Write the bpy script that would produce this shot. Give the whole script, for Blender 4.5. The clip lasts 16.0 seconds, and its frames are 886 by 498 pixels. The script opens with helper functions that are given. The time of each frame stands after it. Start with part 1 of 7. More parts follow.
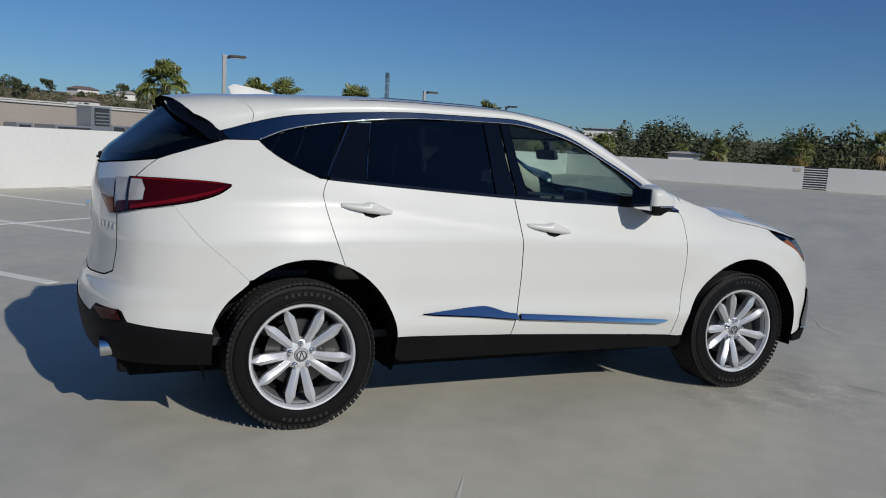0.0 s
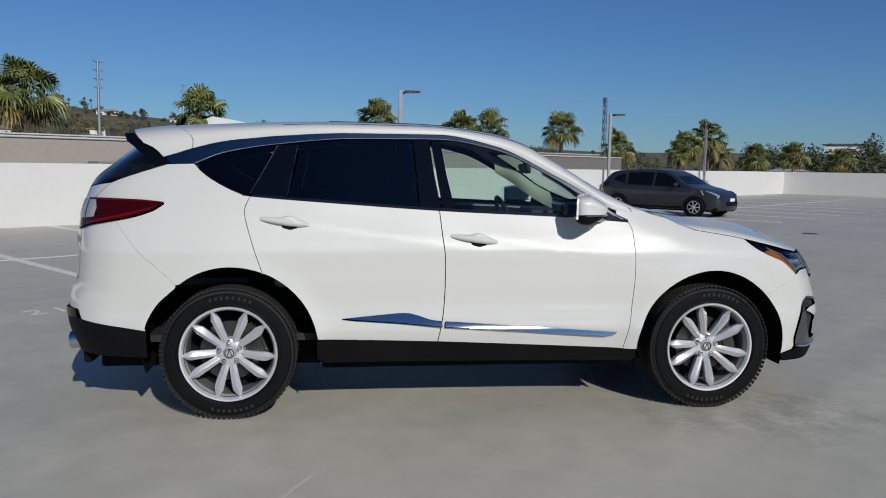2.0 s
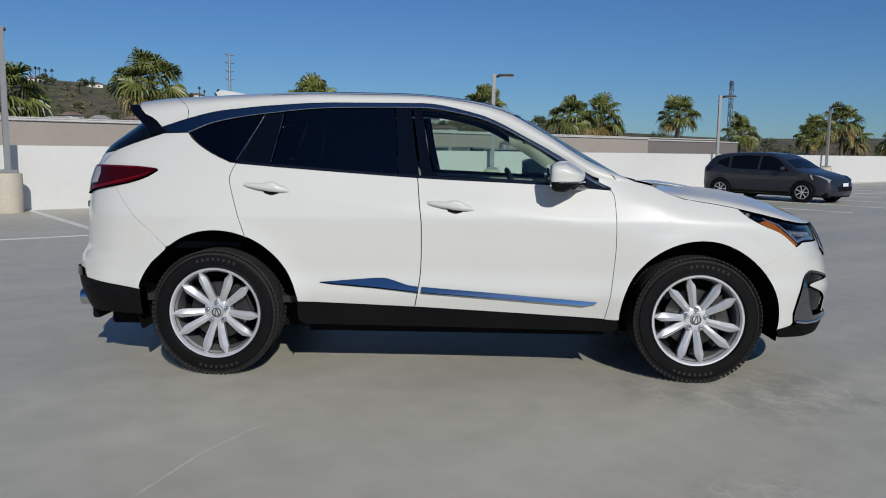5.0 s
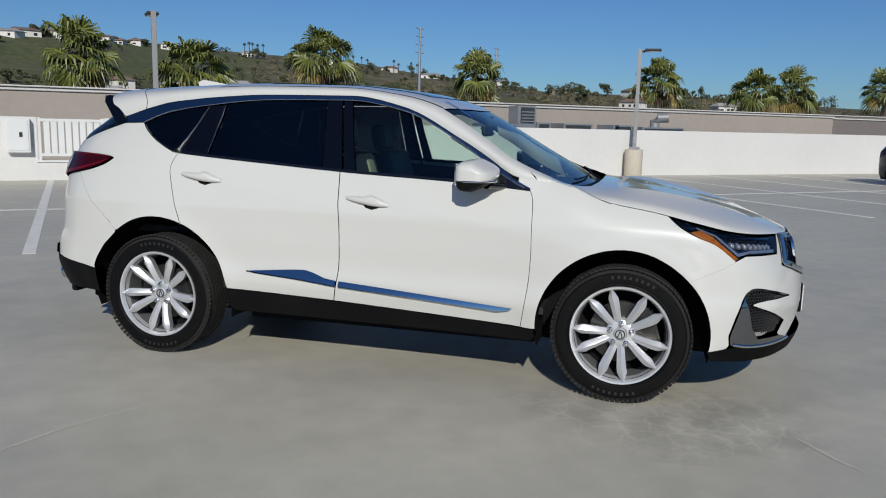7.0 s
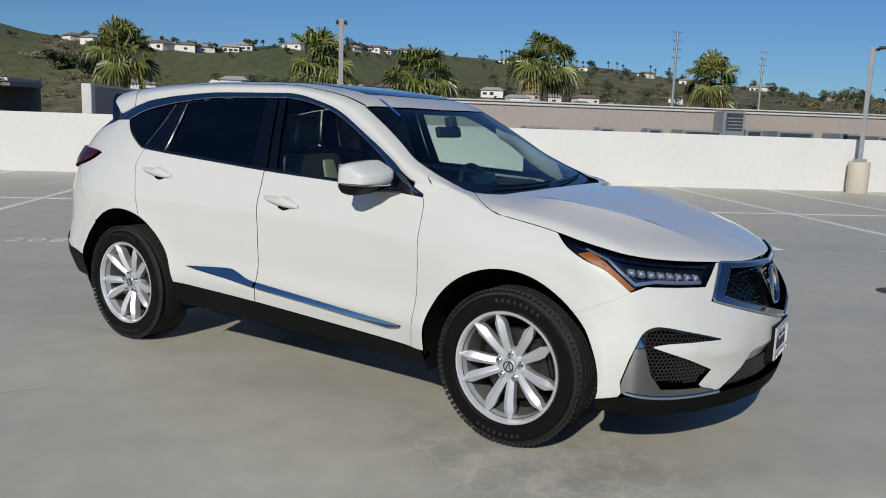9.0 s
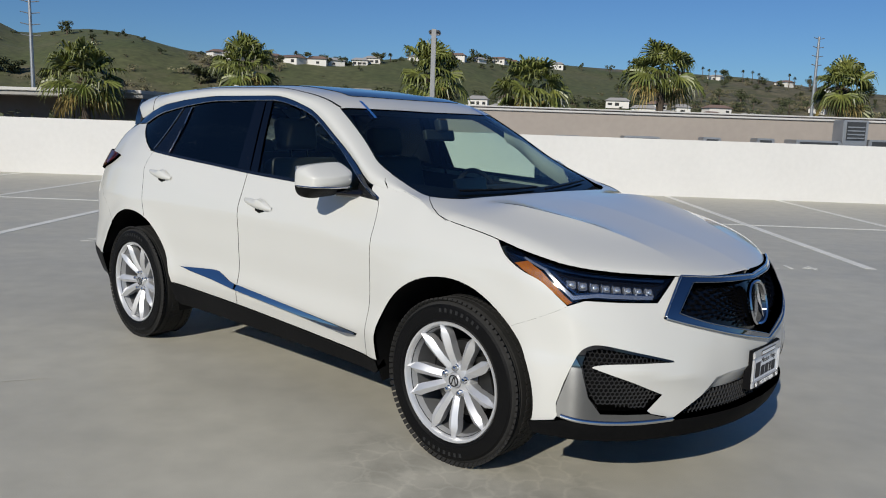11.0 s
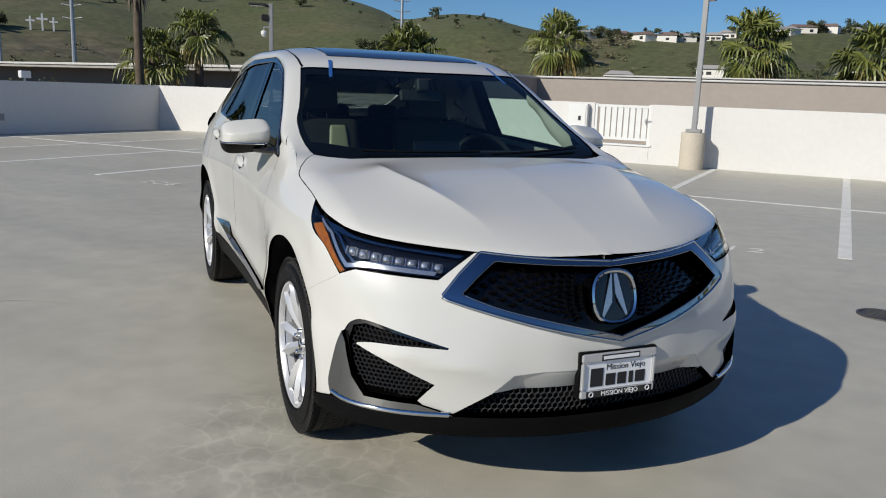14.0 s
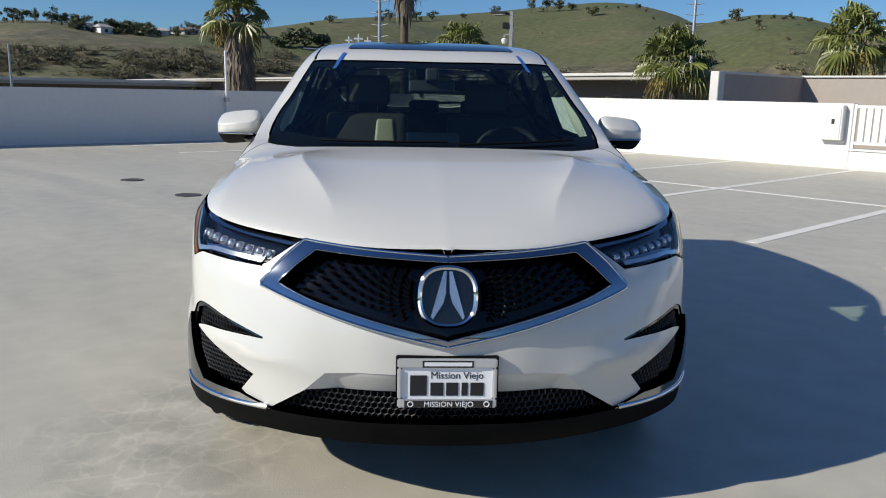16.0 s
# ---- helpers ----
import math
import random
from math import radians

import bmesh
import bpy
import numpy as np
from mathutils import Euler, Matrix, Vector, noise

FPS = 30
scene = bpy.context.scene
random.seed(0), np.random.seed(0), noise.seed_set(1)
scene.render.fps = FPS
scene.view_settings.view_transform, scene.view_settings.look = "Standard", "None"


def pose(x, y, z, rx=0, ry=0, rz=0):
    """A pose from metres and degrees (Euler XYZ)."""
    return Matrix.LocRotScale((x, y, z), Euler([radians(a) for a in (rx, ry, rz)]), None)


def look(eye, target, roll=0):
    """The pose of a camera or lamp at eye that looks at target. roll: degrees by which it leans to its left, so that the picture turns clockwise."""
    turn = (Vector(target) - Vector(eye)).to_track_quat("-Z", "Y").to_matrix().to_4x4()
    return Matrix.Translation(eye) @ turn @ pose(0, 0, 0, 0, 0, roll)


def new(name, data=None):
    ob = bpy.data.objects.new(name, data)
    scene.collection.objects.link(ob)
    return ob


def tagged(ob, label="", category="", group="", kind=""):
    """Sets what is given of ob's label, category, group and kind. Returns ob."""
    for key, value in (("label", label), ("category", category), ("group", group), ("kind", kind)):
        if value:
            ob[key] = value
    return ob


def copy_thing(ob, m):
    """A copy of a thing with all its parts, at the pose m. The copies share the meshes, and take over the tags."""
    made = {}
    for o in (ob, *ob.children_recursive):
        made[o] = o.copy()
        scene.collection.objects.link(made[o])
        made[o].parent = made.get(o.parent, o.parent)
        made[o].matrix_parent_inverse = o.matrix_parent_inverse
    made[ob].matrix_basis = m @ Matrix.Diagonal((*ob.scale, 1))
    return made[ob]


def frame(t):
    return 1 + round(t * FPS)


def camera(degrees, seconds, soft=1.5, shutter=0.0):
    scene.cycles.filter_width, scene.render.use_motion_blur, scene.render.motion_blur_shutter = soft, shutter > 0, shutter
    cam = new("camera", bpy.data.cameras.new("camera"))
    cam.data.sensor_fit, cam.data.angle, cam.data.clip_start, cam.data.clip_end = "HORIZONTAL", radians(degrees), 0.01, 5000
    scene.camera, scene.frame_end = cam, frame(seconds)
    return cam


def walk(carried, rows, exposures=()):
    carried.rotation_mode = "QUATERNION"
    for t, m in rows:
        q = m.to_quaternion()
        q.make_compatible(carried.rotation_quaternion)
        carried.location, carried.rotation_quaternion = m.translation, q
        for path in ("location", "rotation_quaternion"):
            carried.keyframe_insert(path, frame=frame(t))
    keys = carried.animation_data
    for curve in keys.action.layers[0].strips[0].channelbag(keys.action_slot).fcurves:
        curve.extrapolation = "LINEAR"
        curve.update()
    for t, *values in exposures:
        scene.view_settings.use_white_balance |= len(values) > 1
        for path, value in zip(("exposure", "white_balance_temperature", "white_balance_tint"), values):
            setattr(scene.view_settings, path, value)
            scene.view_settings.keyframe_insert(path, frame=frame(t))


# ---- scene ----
cam = camera(58.86, 16.0, soft=1.05)
PATH = [
    (0, (-2.290, -4.531, 1.412), (-1.481, -2.721, 1.150), 3.11),
    (0.5, (-1.919, -4.796, 1.428), (-1.264, -2.924, 1.176), 2.50),
    (1, (-1.516, -4.941, 1.424), (-1.010, -3.021, 1.183), 1.87),
    (1.5, (-1.133, -5.132, 1.425), (-0.761, -3.180, 1.197), 1.37),
    (2, (-0.777, -5.187, 1.402), (-0.517, -3.215, 1.189), 0.90),
    (2.5, (-0.499, -5.181, 1.280), (-0.321, -3.199, 1.084), 0.54),
    (3, (-0.350, -5.264, 1.144), (-0.227, -3.276, 0.965), 0.29),
    (3.5, (-0.323, -5.290, 1.125), (-0.228, -3.300, 0.951), 0.22),
    (6, (0.654, -5.297, 1.421), (0.423, -3.334, 1.117), 1.06),
    (6.5, (1.088, -5.189, 1.431), (0.725, -3.248, 1.115), 1.20),
    (7, (1.474, -4.978, 1.447), (0.976, -3.068, 1.124), 1.45),
    (7.5, (1.923, -4.813, 1.471), (1.286, -2.947, 1.141), 1.51),
    (8, (2.278, -4.495, 1.465), (1.494, -2.686, 1.130), 1.63),
    (8.5, (2.669, -4.222, 1.480), (1.737, -2.485, 1.143), 1.80),
    (9, (2.966, -3.933, 1.460), (1.900, -2.273, 1.134), 2.00),
    (9.5, (3.161, -3.562, 1.384), (1.982, -1.975, 1.080), 2.09),
    (12, (3.700, -3.126, 1.468), (2.296, -1.748, 1.113), 2.10),
    (12.5, (3.880, -2.807, 1.455), (2.390, -1.528, 1.073), 2.26),
    (13, (4.114, -2.429, 1.450), (2.521, -1.286, 1.057), 2.25),
    (13.5, (4.288, -2.022, 1.421), (2.588, -1.044, 1.028), 2.20),
    (14, (4.474, -1.597, 1.410), (2.677, -0.810, 1.019), 2.10),
    (14.5, (4.591, -1.165, 1.396), (2.718, -0.581, 1.006), 2.02),
    (15, (4.589, -0.745, 1.388), (2.665, -0.362, 0.998), 1.97),
    (15.5, (4.634, -0.336, 1.379), (2.684, -0.122, 0.990), 1.55),
    (16, (4.631, -0.134, 1.353), (2.672, -0.036, 0.964), 1.13),
]
EXPOSURES = [(0, -0.33, 6400, 8), (3.5, -0.33, 6350, 8), (6.5, -0.26, 6400, 7.5), (9.5, -0.16, 6550, 7), (12.5, -0.09, 6700, 7), (14.5, 0.12, 6750, 7), (16, 0.36, 6750, 7)]
walk(cam, [(t, look(eye, target, roll)) for t, eye, target, roll in PATH], exposures=EXPOSURES)

# ---- light: clear morning sun and sky ----
SUN_DIR = Vector((0.255, -0.826, 0.503)).normalized()
world = bpy.data.worlds.new("clear_sky")
scene.world = world
world.use_nodes = True
wn = world.node_tree.nodes
sky = wn.new("ShaderNodeTexSky")
sky.sky_type = "NISHITA"
sky.sun_disc = False
sky.sun_elevation = math.asin(SUN_DIR.z)
sky.sun_rotation = math.atan2(SUN_DIR.x, SUN_DIR.y)
sky.altitude = 100
sky.air_density, sky.dust_density, sky.ozone_density = 1.0, 0.1, 1.5
wn["Background"].inputs["Strength"].default_value = 0.056
deep = wn.new("ShaderNodeMixRGB")
deep.blend_type, deep.inputs[0].default_value, deep.inputs[2].default_value = "MULTIPLY", 1.0, (0.52, 0.85, 1.38, 1)
world.node_tree.links.new(sky.outputs[0], deep.inputs[1])
world.node_tree.links.new(deep.outputs[0], wn["Background"].inputs["Color"])
sun_data = bpy.data.lights.new("sun", "SUN")
sun_data.energy, sun_data.angle, sun_data.color = 4.1, radians(0.53), (1.0, 0.955, 0.89)
sun = new("sun", sun_data)
sun.matrix_world = Matrix.Translation((0, 0, 60)) @ SUN_DIR.to_track_quat("Z", "Y").to_matrix().to_4x4()

# The deck runs at an angle to the car: u along the wall with the lamps, v towards it.
DECK = pose(0, 0, 0, 0, 0, 39.82)
WALL_V, WALL_W, WALL_E, WALL_S, WALL_H = 13.7, -16.3, 45.0, -34.0, 1.31


# ---- materials ----
def material(name, colour, rough=0.6, metal=0.0, second=None, scale=3.0, detail=6.0, contrast=0.5, bump=0.0, bump_scale=60.0, fine=None, coat=0.0, spec=0.5, coords="Object"):
    """A procedural surface: base colour, a second colour in patches, a fine grain and a bump."""
    m = bpy.data.materials.new(name)
    m.use_nodes = True
    n, l = m.node_tree.nodes, m.node_tree.links
    b = n["Principled BSDF"]
    b.inputs["Roughness"].default_value, b.inputs["Metallic"].default_value = rough, metal
    b.inputs["Coat Weight"].default_value, b.inputs["Coat Roughness"].default_value = coat, 0.03
    b.inputs["Specular IOR Level"].default_value = spec
    b.inputs["Base Color"].default_value = (*colour, 1)
    tc = n.new("ShaderNodeTexCoord")
    if second:
        big = n.new("ShaderNodeTexNoise")
        big.inputs["Scale"].default_value, big.inputs["Detail"].default_value = scale, detail
        l.new(tc.outputs[coords], big.inputs["Vector"])
        ramp = n.new("ShaderNodeValToRGB")
        ramp.color_ramp.elements[0].position, ramp.color_ramp.elements[1].position = 0.5 - contrast / 2, 0.5 + contrast / 2
        ramp.color_ramp.elements[0].color, ramp.color_ramp.elements[1].color = (*colour, 1), (*second, 1)
        l.new(big.outputs["Fac"], ramp.inputs["Fac"])
        out = ramp.outputs["Color"]
        if fine:
            small = n.new("ShaderNodeTexNoise")
            small.inputs["Scale"].default_value, small.inputs["Detail"].default_value = scale * 14, 4
            l.new(tc.outputs[coords], small.inputs["Vector"])
            mix = n.new("ShaderNodeMix")
            mix.data_type, mix.blend_type = "RGBA", "MULTIPLY"
            tone = n.new("ShaderNodeMapRange")
            tone.inputs["From Min"].default_value, tone.inputs["From Max"].default_value = 0.3, 0.7
            tone.inputs["To Min"].default_value, tone.inputs["To Max"].default_value = 1 - fine, 1 + fine * 0.4
            l.new(small.outputs["Fac"], tone.inputs["Value"])
            mix.inputs["Factor"].default_value = 1.0
            l.new(out, mix.inputs["A"])
            l.new(tone.outputs["Result"], mix.inputs["B"])
            out = mix.outputs["Result"]
        l.new(out, b.inputs["Base Color"])
    if bump:
        grain = n.new("ShaderNodeTexNoise")
        grain.inputs["Scale"].default_value, grain.inputs["Detail"].default_value = bump_scale, 5
        l.new(tc.outputs[coords], grain.inputs["Vector"])
        bn = n.new("ShaderNodeBump")
        bn.inputs["Strength"].default_value, bn.inputs["Distance"].default_value = bump, 0.01
        l.new(grain.outputs["Fac"], bn.inputs["Height"])
        l.new(bn.outputs["Normal"], b.inputs["Normal"])
    return m


def glass(name, tint, rough=0.0):
    """Thin car glass: tinted straight-through light with a real reflection, alike from both sides."""
    m = bpy.data.materials.new(name)
    m.use_nodes = True
    n, l = m.node_tree.nodes, m.node_tree.links
    n.remove(n["Principled BSDF"])
    clear, shine, mix = n.new("ShaderNodeBsdfTransparent"), n.new("ShaderNodeBsdfGlossy"), n.new("ShaderNodeMixShader")
    facing, power, gain = n.new("ShaderNodeLayerWeight"), n.new("ShaderNodeMath"), n.new("ShaderNodeMath")
    clear.inputs["Color"].default_value = (*tint, 1)
    shine.inputs["Roughness"].default_value = rough
    facing.inputs["Blend"].default_value = 0.5
    power.operation, power.inputs[1].default_value = "POWER", 5.0
    gain.operation, gain.inputs[1].default_value, gain.inputs[2].default_value = "MULTIPLY_ADD", 0.93, 0.06
    l.new(facing.outputs["Facing"], power.inputs[0])
    l.new(power.outputs[0], gain.inputs[0])
    l.new(gain.outputs[0], mix.inputs[0])
    l.new(clear.outputs[0], mix.inputs[1])
    l.new(shine.outputs[0], mix.inputs[2])
    l.new(mix.outputs[0], n["Material Output"].inputs["Surface"])
    return m


def deck_material():
    m = material("deck_coating", (0.54, 0.508, 0.418), rough=0.45, second=(0.435, 0.41, 0.341), scale=0.35, contrast=0.75, fine=0.10, bump=0.12, bump_scale=140, spec=0.35)
    n, l = m.node_tree.nodes, m.node_tree.links
    b, tc = n["Principled BSDF"], n["Texture Coordinate"]
    # dark tyre scuffs and fine cracks in the coating
    warp = n.new("ShaderNodeTexNoise")
    warp.inputs["Scale"].default_value, warp.inputs["Detail"].default_value = 3.5, 10
    l.new(tc.outputs["Object"], warp.inputs["Vector"])
    cell = n.new("ShaderNodeTexVoronoi")
    cell.feature = "DISTANCE_TO_EDGE"
    cell.inputs["Scale"].default_value = 6.5
    add = n.new("ShaderNodeMixRGB")
    add.blend_type, add.inputs[0].default_value = "ADD", 0.42
    l.new(tc.outputs["Object"], add.inputs[1])
    l.new(warp.outputs["Color"], add.inputs[2])
    l.new(add.outputs[0], cell.inputs["Vector"])
    line = n.new("ShaderNodeMapRange")
    line.inputs["From Min"].default_value, line.inputs["From Max"].default_value = 0.0, 0.10
    line.inputs["To Min"].default_value, line.inputs["To Max"].default_value = 1.16, 1.0
    l.new(cell.outputs["Distance"], line.inputs["Value"])
    blot = n.new("ShaderNodeTexNoise")
    blot.inputs["Scale"].default_value, blot.inputs["Detail"].default_value, blot.inputs["Roughness"].default_value = 4.5, 9, 0.62
    l.new(tc.outputs["Object"], blot.inputs["Vector"])
    stain = n.new("ShaderNodeMapRange")
    stain.inputs["From Min"].default_value, stain.inputs["From Max"].default_value = 0.42, 0.62
    stain.inputs["To Min"].default_value, stain.inputs["To Max"].default_value = 1.0, 0.80
    l.new(blot.outputs["Fac"], stain.inputs["Value"])
    veined = n.new("ShaderNodeMath")
    veined.operation = "MULTIPLY"
    l.new(line.outputs["Result"], veined.inputs[0])
    l.new(stain.outputs["Result"], veined.inputs[1])
    where = n.new("ShaderNodeTexNoise")
    where.inputs["Scale"].default_value, where.inputs["Detail"].default_value = 1.3, 7
    l.new(tc.outputs["Object"], where.inputs["Vector"])
    mask = n.new("ShaderNodeMapRange")
    mask.inputs["From Min"].default_value, mask.inputs["From Max"].default_value = 0.62, 0.85
    l.new(where.outputs["Fac"], mask.inputs["Value"])
    # crazed coating where tyres turn
    worn = None
    for cu, cv, cr in ((0.4, -1.6, 0.8), (0.95, -0.85, 0.7), (0.7, -2.1, 0.8), (-0.7, -2.7, 0.5)):
        far = n.new("ShaderNodeVectorMath")
        far.operation, far.inputs[1].default_value = "DISTANCE", (cu, cv, 0)
        l.new(tc.outputs["Object"], far.inputs[0])
        near = n.new("ShaderNodeMapRange")
        near.inputs["From Min"].default_value, near.inputs["From Max"].default_value = cr, 0.2
        near.inputs["To Max"].default_value = 0.36
        l.new(far.outputs["Value"], near.inputs["Value"])
        join = n.new("ShaderNodeMath")
        join.operation = "ADD"
        l.new(near.outputs["Result"], join.inputs[0])
        l.new((worn or where).outputs["Value" if worn else "Fac"], join.inputs[1])
        worn = join
    l.new(worn.outputs["Value"], mask.inputs["Value"])
    old = b.inputs["Base Color"].links[0].from_socket
    dark = n.new("ShaderNodeMix")
    dark.data_type, dark.blend_type = "RGBA", "MULTIPLY"
    l.new(mask.outputs["Result"], dark.inputs["Factor"])
    l.new(old, dark.inputs["A"])
    l.new(veined.outputs["Value"], dark.inputs["B"])
    # broad trowel streaks
    stretch = n.new("ShaderNodeMapping")
    stretch.inputs["Scale"].default_value = (0.25, 1.6, 1)
    l.new(tc.outputs["Object"], stretch.inputs["Vector"])
    streak = n.new("ShaderNodeTexNoise")
    streak.inputs["Scale"].default_value, streak.inputs["Detail"].default_value = 1.1, 7
    l.new(stretch.outputs[0], streak.inputs["Vector"])
    tone = n.new("ShaderNodeMapRange")
    tone.inputs["From Min"].default_value, tone.inputs["From Max"].default_value = 0.3, 0.7
    tone.inputs["To Min"].default_value, tone.inputs["To Max"].default_value = 0.90, 1.06
    l.new(streak.outputs["Fac"], tone.inputs["Value"])
    final = n.new("ShaderNodeMix")
    final.data_type, final.blend_type = "RGBA", "MULTIPLY"
    final.inputs["Factor"].default_value = 1.0
    l.new(dark.outputs["Result"], final.inputs["A"])
    l.new(tone.outputs["Result"], final.inputs["B"])
    l.new(final.outputs["Result"], b.inputs["Base Color"])
    gloss = n.new("ShaderNodeMapRange")
    gloss.inputs["To Min"].default_value, gloss.inputs["To Max"].default_value = 0.36, 0.62
    l.new(streak.outputs["Fac"], gloss.inputs["Value"])
    l.new(gloss.outputs["Result"], b.inputs["Roughness"])
    return m


M_DECK = deck_material()
M_WALL = material("white_parapet_paint", (0.675, 0.66, 0.63), 0.75, second=(0.635, 0.62, 0.592), scale=0.6, fine=0.03, bump=0.15, bump_scale=90)
M_LINE = material("worn_line_paint", (0.86, 0.84, 0.77), 0.7, second=(0.72, 0.70, 0.63), scale=4, fine=0.15)
M_FADED = material("faded_line_paint", (0.50, 0.48, 0.44), 0.7, second=(0.38, 0.36, 0.33), scale=5, fine=0.15)
M_SCRAPE = material("scraped_coating", (0.60, 0.575, 0.50), 0.7, second=(0.50, 0.48, 0.41), scale=9, fine=0.2)
M_TAN = material("tan_stucco", (0.38, 0.33, 0.285), 0.85, second=(0.34, 0.295, 0.255), scale=0.4, fine=0.05, bump=0.2, bump_scale=70)
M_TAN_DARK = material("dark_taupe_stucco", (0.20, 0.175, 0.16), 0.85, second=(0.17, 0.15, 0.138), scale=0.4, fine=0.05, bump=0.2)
M_CAP = material("pale_metal_coping", (0.62, 0.60, 0.56), 0.5, second=(0.52, 0.50, 0.47), scale=0.7)
M_FASCIA = material("weathered_fascia", (0.40, 0.38, 0.35), 0.7, second=(0.33, 0.315, 0.29), scale=0.5, fine=0.08)
M_ROOF = material("roof_membrane", (0.42, 0.41, 0.39), 0.8, second=(0.34, 0.33, 0.31), scale=0.3, fine=0.08)
M_CONC = material("buff_concrete", (0.55, 0.49, 0.39), 0.85, second=(0.47, 0.42, 0.34), scale=2.0, fine=0.1, bump=0.3, bump_scale=40)
M_POLE = material("grey_painted_steel", (0.30, 0.30, 0.30), 0.45, metal=0.3, second=(0.26, 0.26, 0.26), scale=2)
M_PANEL = material("dark_louvre_panel", (0.07, 0.075, 0.08), 0.5, metal=0.3, second=(0.045, 0.048, 0.05), scale=4, fine=0.1)
M_POLE_DARK = material("bronze_painted_steel", (0.045, 0.042, 0.04), 0.45, metal=0.3, second=(0.035, 0.033, 0.03), scale=2)
M_GALV = material("galvanised_sheet", (0.42, 0.43, 0.44), 0.4, metal=0.6, second=(0.34, 0.35, 0.36), scale=3, fine=0.08)
M_WHITE_METAL = material("white_enamel_metal", (0.72, 0.72, 0.70), 0.4, second=(0.66, 0.66, 0.64), scale=2)
M_DARK = material("matt_black", (0.012, 0.012, 0.013), 0.6, second=(0.018, 0.018, 0.018), scale=8)
M_IRON = material("cast_iron_cover", (0.10, 0.095, 0.09), 0.6, metal=0.4, second=(0.06, 0.058, 0.055), scale=6, bump=0.5, bump_scale=30)
M_LENS = material("frosted_lens", (0.75, 0.75, 0.72), 0.3)
M_HILL = None
M_BARK = material("palm_bark", (0.16, 0.115, 0.08), 0.9, second=(0.09, 0.07, 0.05), scale=5, fine=0.3, bump=0.8, bump_scale=18)
M_FROND = material("palm_frond", (0.090, 0.115, 0.022), 0.42, second=(0.190, 0.200, 0.050), scale=1.2, fine=0.2)
M_FROND_OLD = material("dry_palm_frond", (0.36, 0.27, 0.07), 0.65, second=(0.24, 0.17, 0.06), scale=1.5, fine=0.2)
M_SKIRT = material("dead_frond_skirt", (0.27, 0.215, 0.16), 0.9, second=(0.17, 0.13, 0.095), scale=2.5, fine=0.3)
M_LEAF = material("dark_foliage", (0.055, 0.070, 0.027), 0.75, second=(0.105, 0.112, 0.050), scale=0.25, fine=0.3)
M_THICKET = material("thicket_leaves", (0.125, 0.120, 0.062), 0.85, second=(0.200, 0.172, 0.100), scale=0.05, fine=0.3)
M_BRUSH = material("chaparral_brush", (0.150, 0.145, 0.072), 0.85, second=(0.240, 0.210, 0.120), scale=0.08, fine=0.3)


def vary(m, low, high):
    """Each leaf of its own tone."""
    n, l = m.node_tree.nodes, m.node_tree.links
    b = n["Principled BSDF"]
    island, tone, mix = n.new("ShaderNodeNewGeometry"), n.new("ShaderNodeMapRange"), n.new("ShaderNodeMix")
    tone.inputs["To Min"].default_value, tone.inputs["To Max"].default_value = low, high
    l.new(island.outputs["Random Per Island"], tone.inputs["Value"])
    mix.data_type, mix.blend_type = "RGBA", "MULTIPLY"
    mix.inputs["Factor"].default_value = 1.0
    l.new(b.inputs["Base Color"].links[0].from_socket, mix.inputs["A"])
    l.new(tone.outputs["Result"], mix.inputs["B"])
    l.new(mix.outputs["Result"], b.inputs["Base Color"])


for m_, low_, high_ in ((M_FROND, 0.6, 1.5), (M_FROND_OLD, 0.6, 1.3), (M_LEAF, 0.55, 1.5), (M_BRUSH, 0.6, 1.4), (M_THICKET, 0.6, 1.35), (M_SKIRT, 0.5, 1.4)):
    vary(m_, low_, high_)
M_HOUSE = material("white_house_stucco", (0.80, 0.78, 0.74), 0.8, second=(0.70, 0.66, 0.60), scale=0.05)
M_TILE_GREY = material("pale_grey_roof", (0.42, 0.40, 0.38), 0.8, second=(0.34, 0.32, 0.30), scale=0.06)
M_TILE = material("terracotta_roof", (0.26, 0.17, 0.13), 0.8, second=(0.20, 0.14, 0.12), scale=0.06)
M_CROSS = material("white_timber", (0.82, 0.82, 0.80), 0.6)
M_CRANE = material("blue_grey_lattice", (0.10, 0.14, 0.20), 0.6)

from mathutils.geometry import delaunay_2d_cdt



# ---- mesh tools ----
def mesh_of(name, bm, mat, smooth=True):
    me = bpy.data.meshes.new(name)
    bm.normal_update()
    bm.to_mesh(me)
    bm.free()
    for m in mat if isinstance(mat, (list, tuple)) else [mat]:
        me.materials.append(m)
    if smooth:
        me.polygons.foreach_set("use_smooth", [True] * len(me.polygons))
    return me


def sharpen(me, degrees=35):
    """Smooth shading with hard edges past an angle."""
    me.polygons.foreach_set("use_smooth", [True] * len(me.polygons))
    me.set_sharp_from_angle(angle=radians(degrees))
    return me


def part(name, bm, mat, parent=None, label="", m=None, degrees=35):
    ob = new(name, sharpen(mesh_of(name, bm, mat), degrees))
    if parent is not None:
        ob.parent = parent
    if m is not None:
        ob.matrix_basis = m
    if label:
        ob["label"] = label
    return ob


def thing(name, label, category, m=None, group="", kind=""):
    ob = new(name)
    ob.empty_display_size = 0.1
    if m is not None:
        ob.matrix_basis = m
    return tagged(ob, label, category, group, kind)


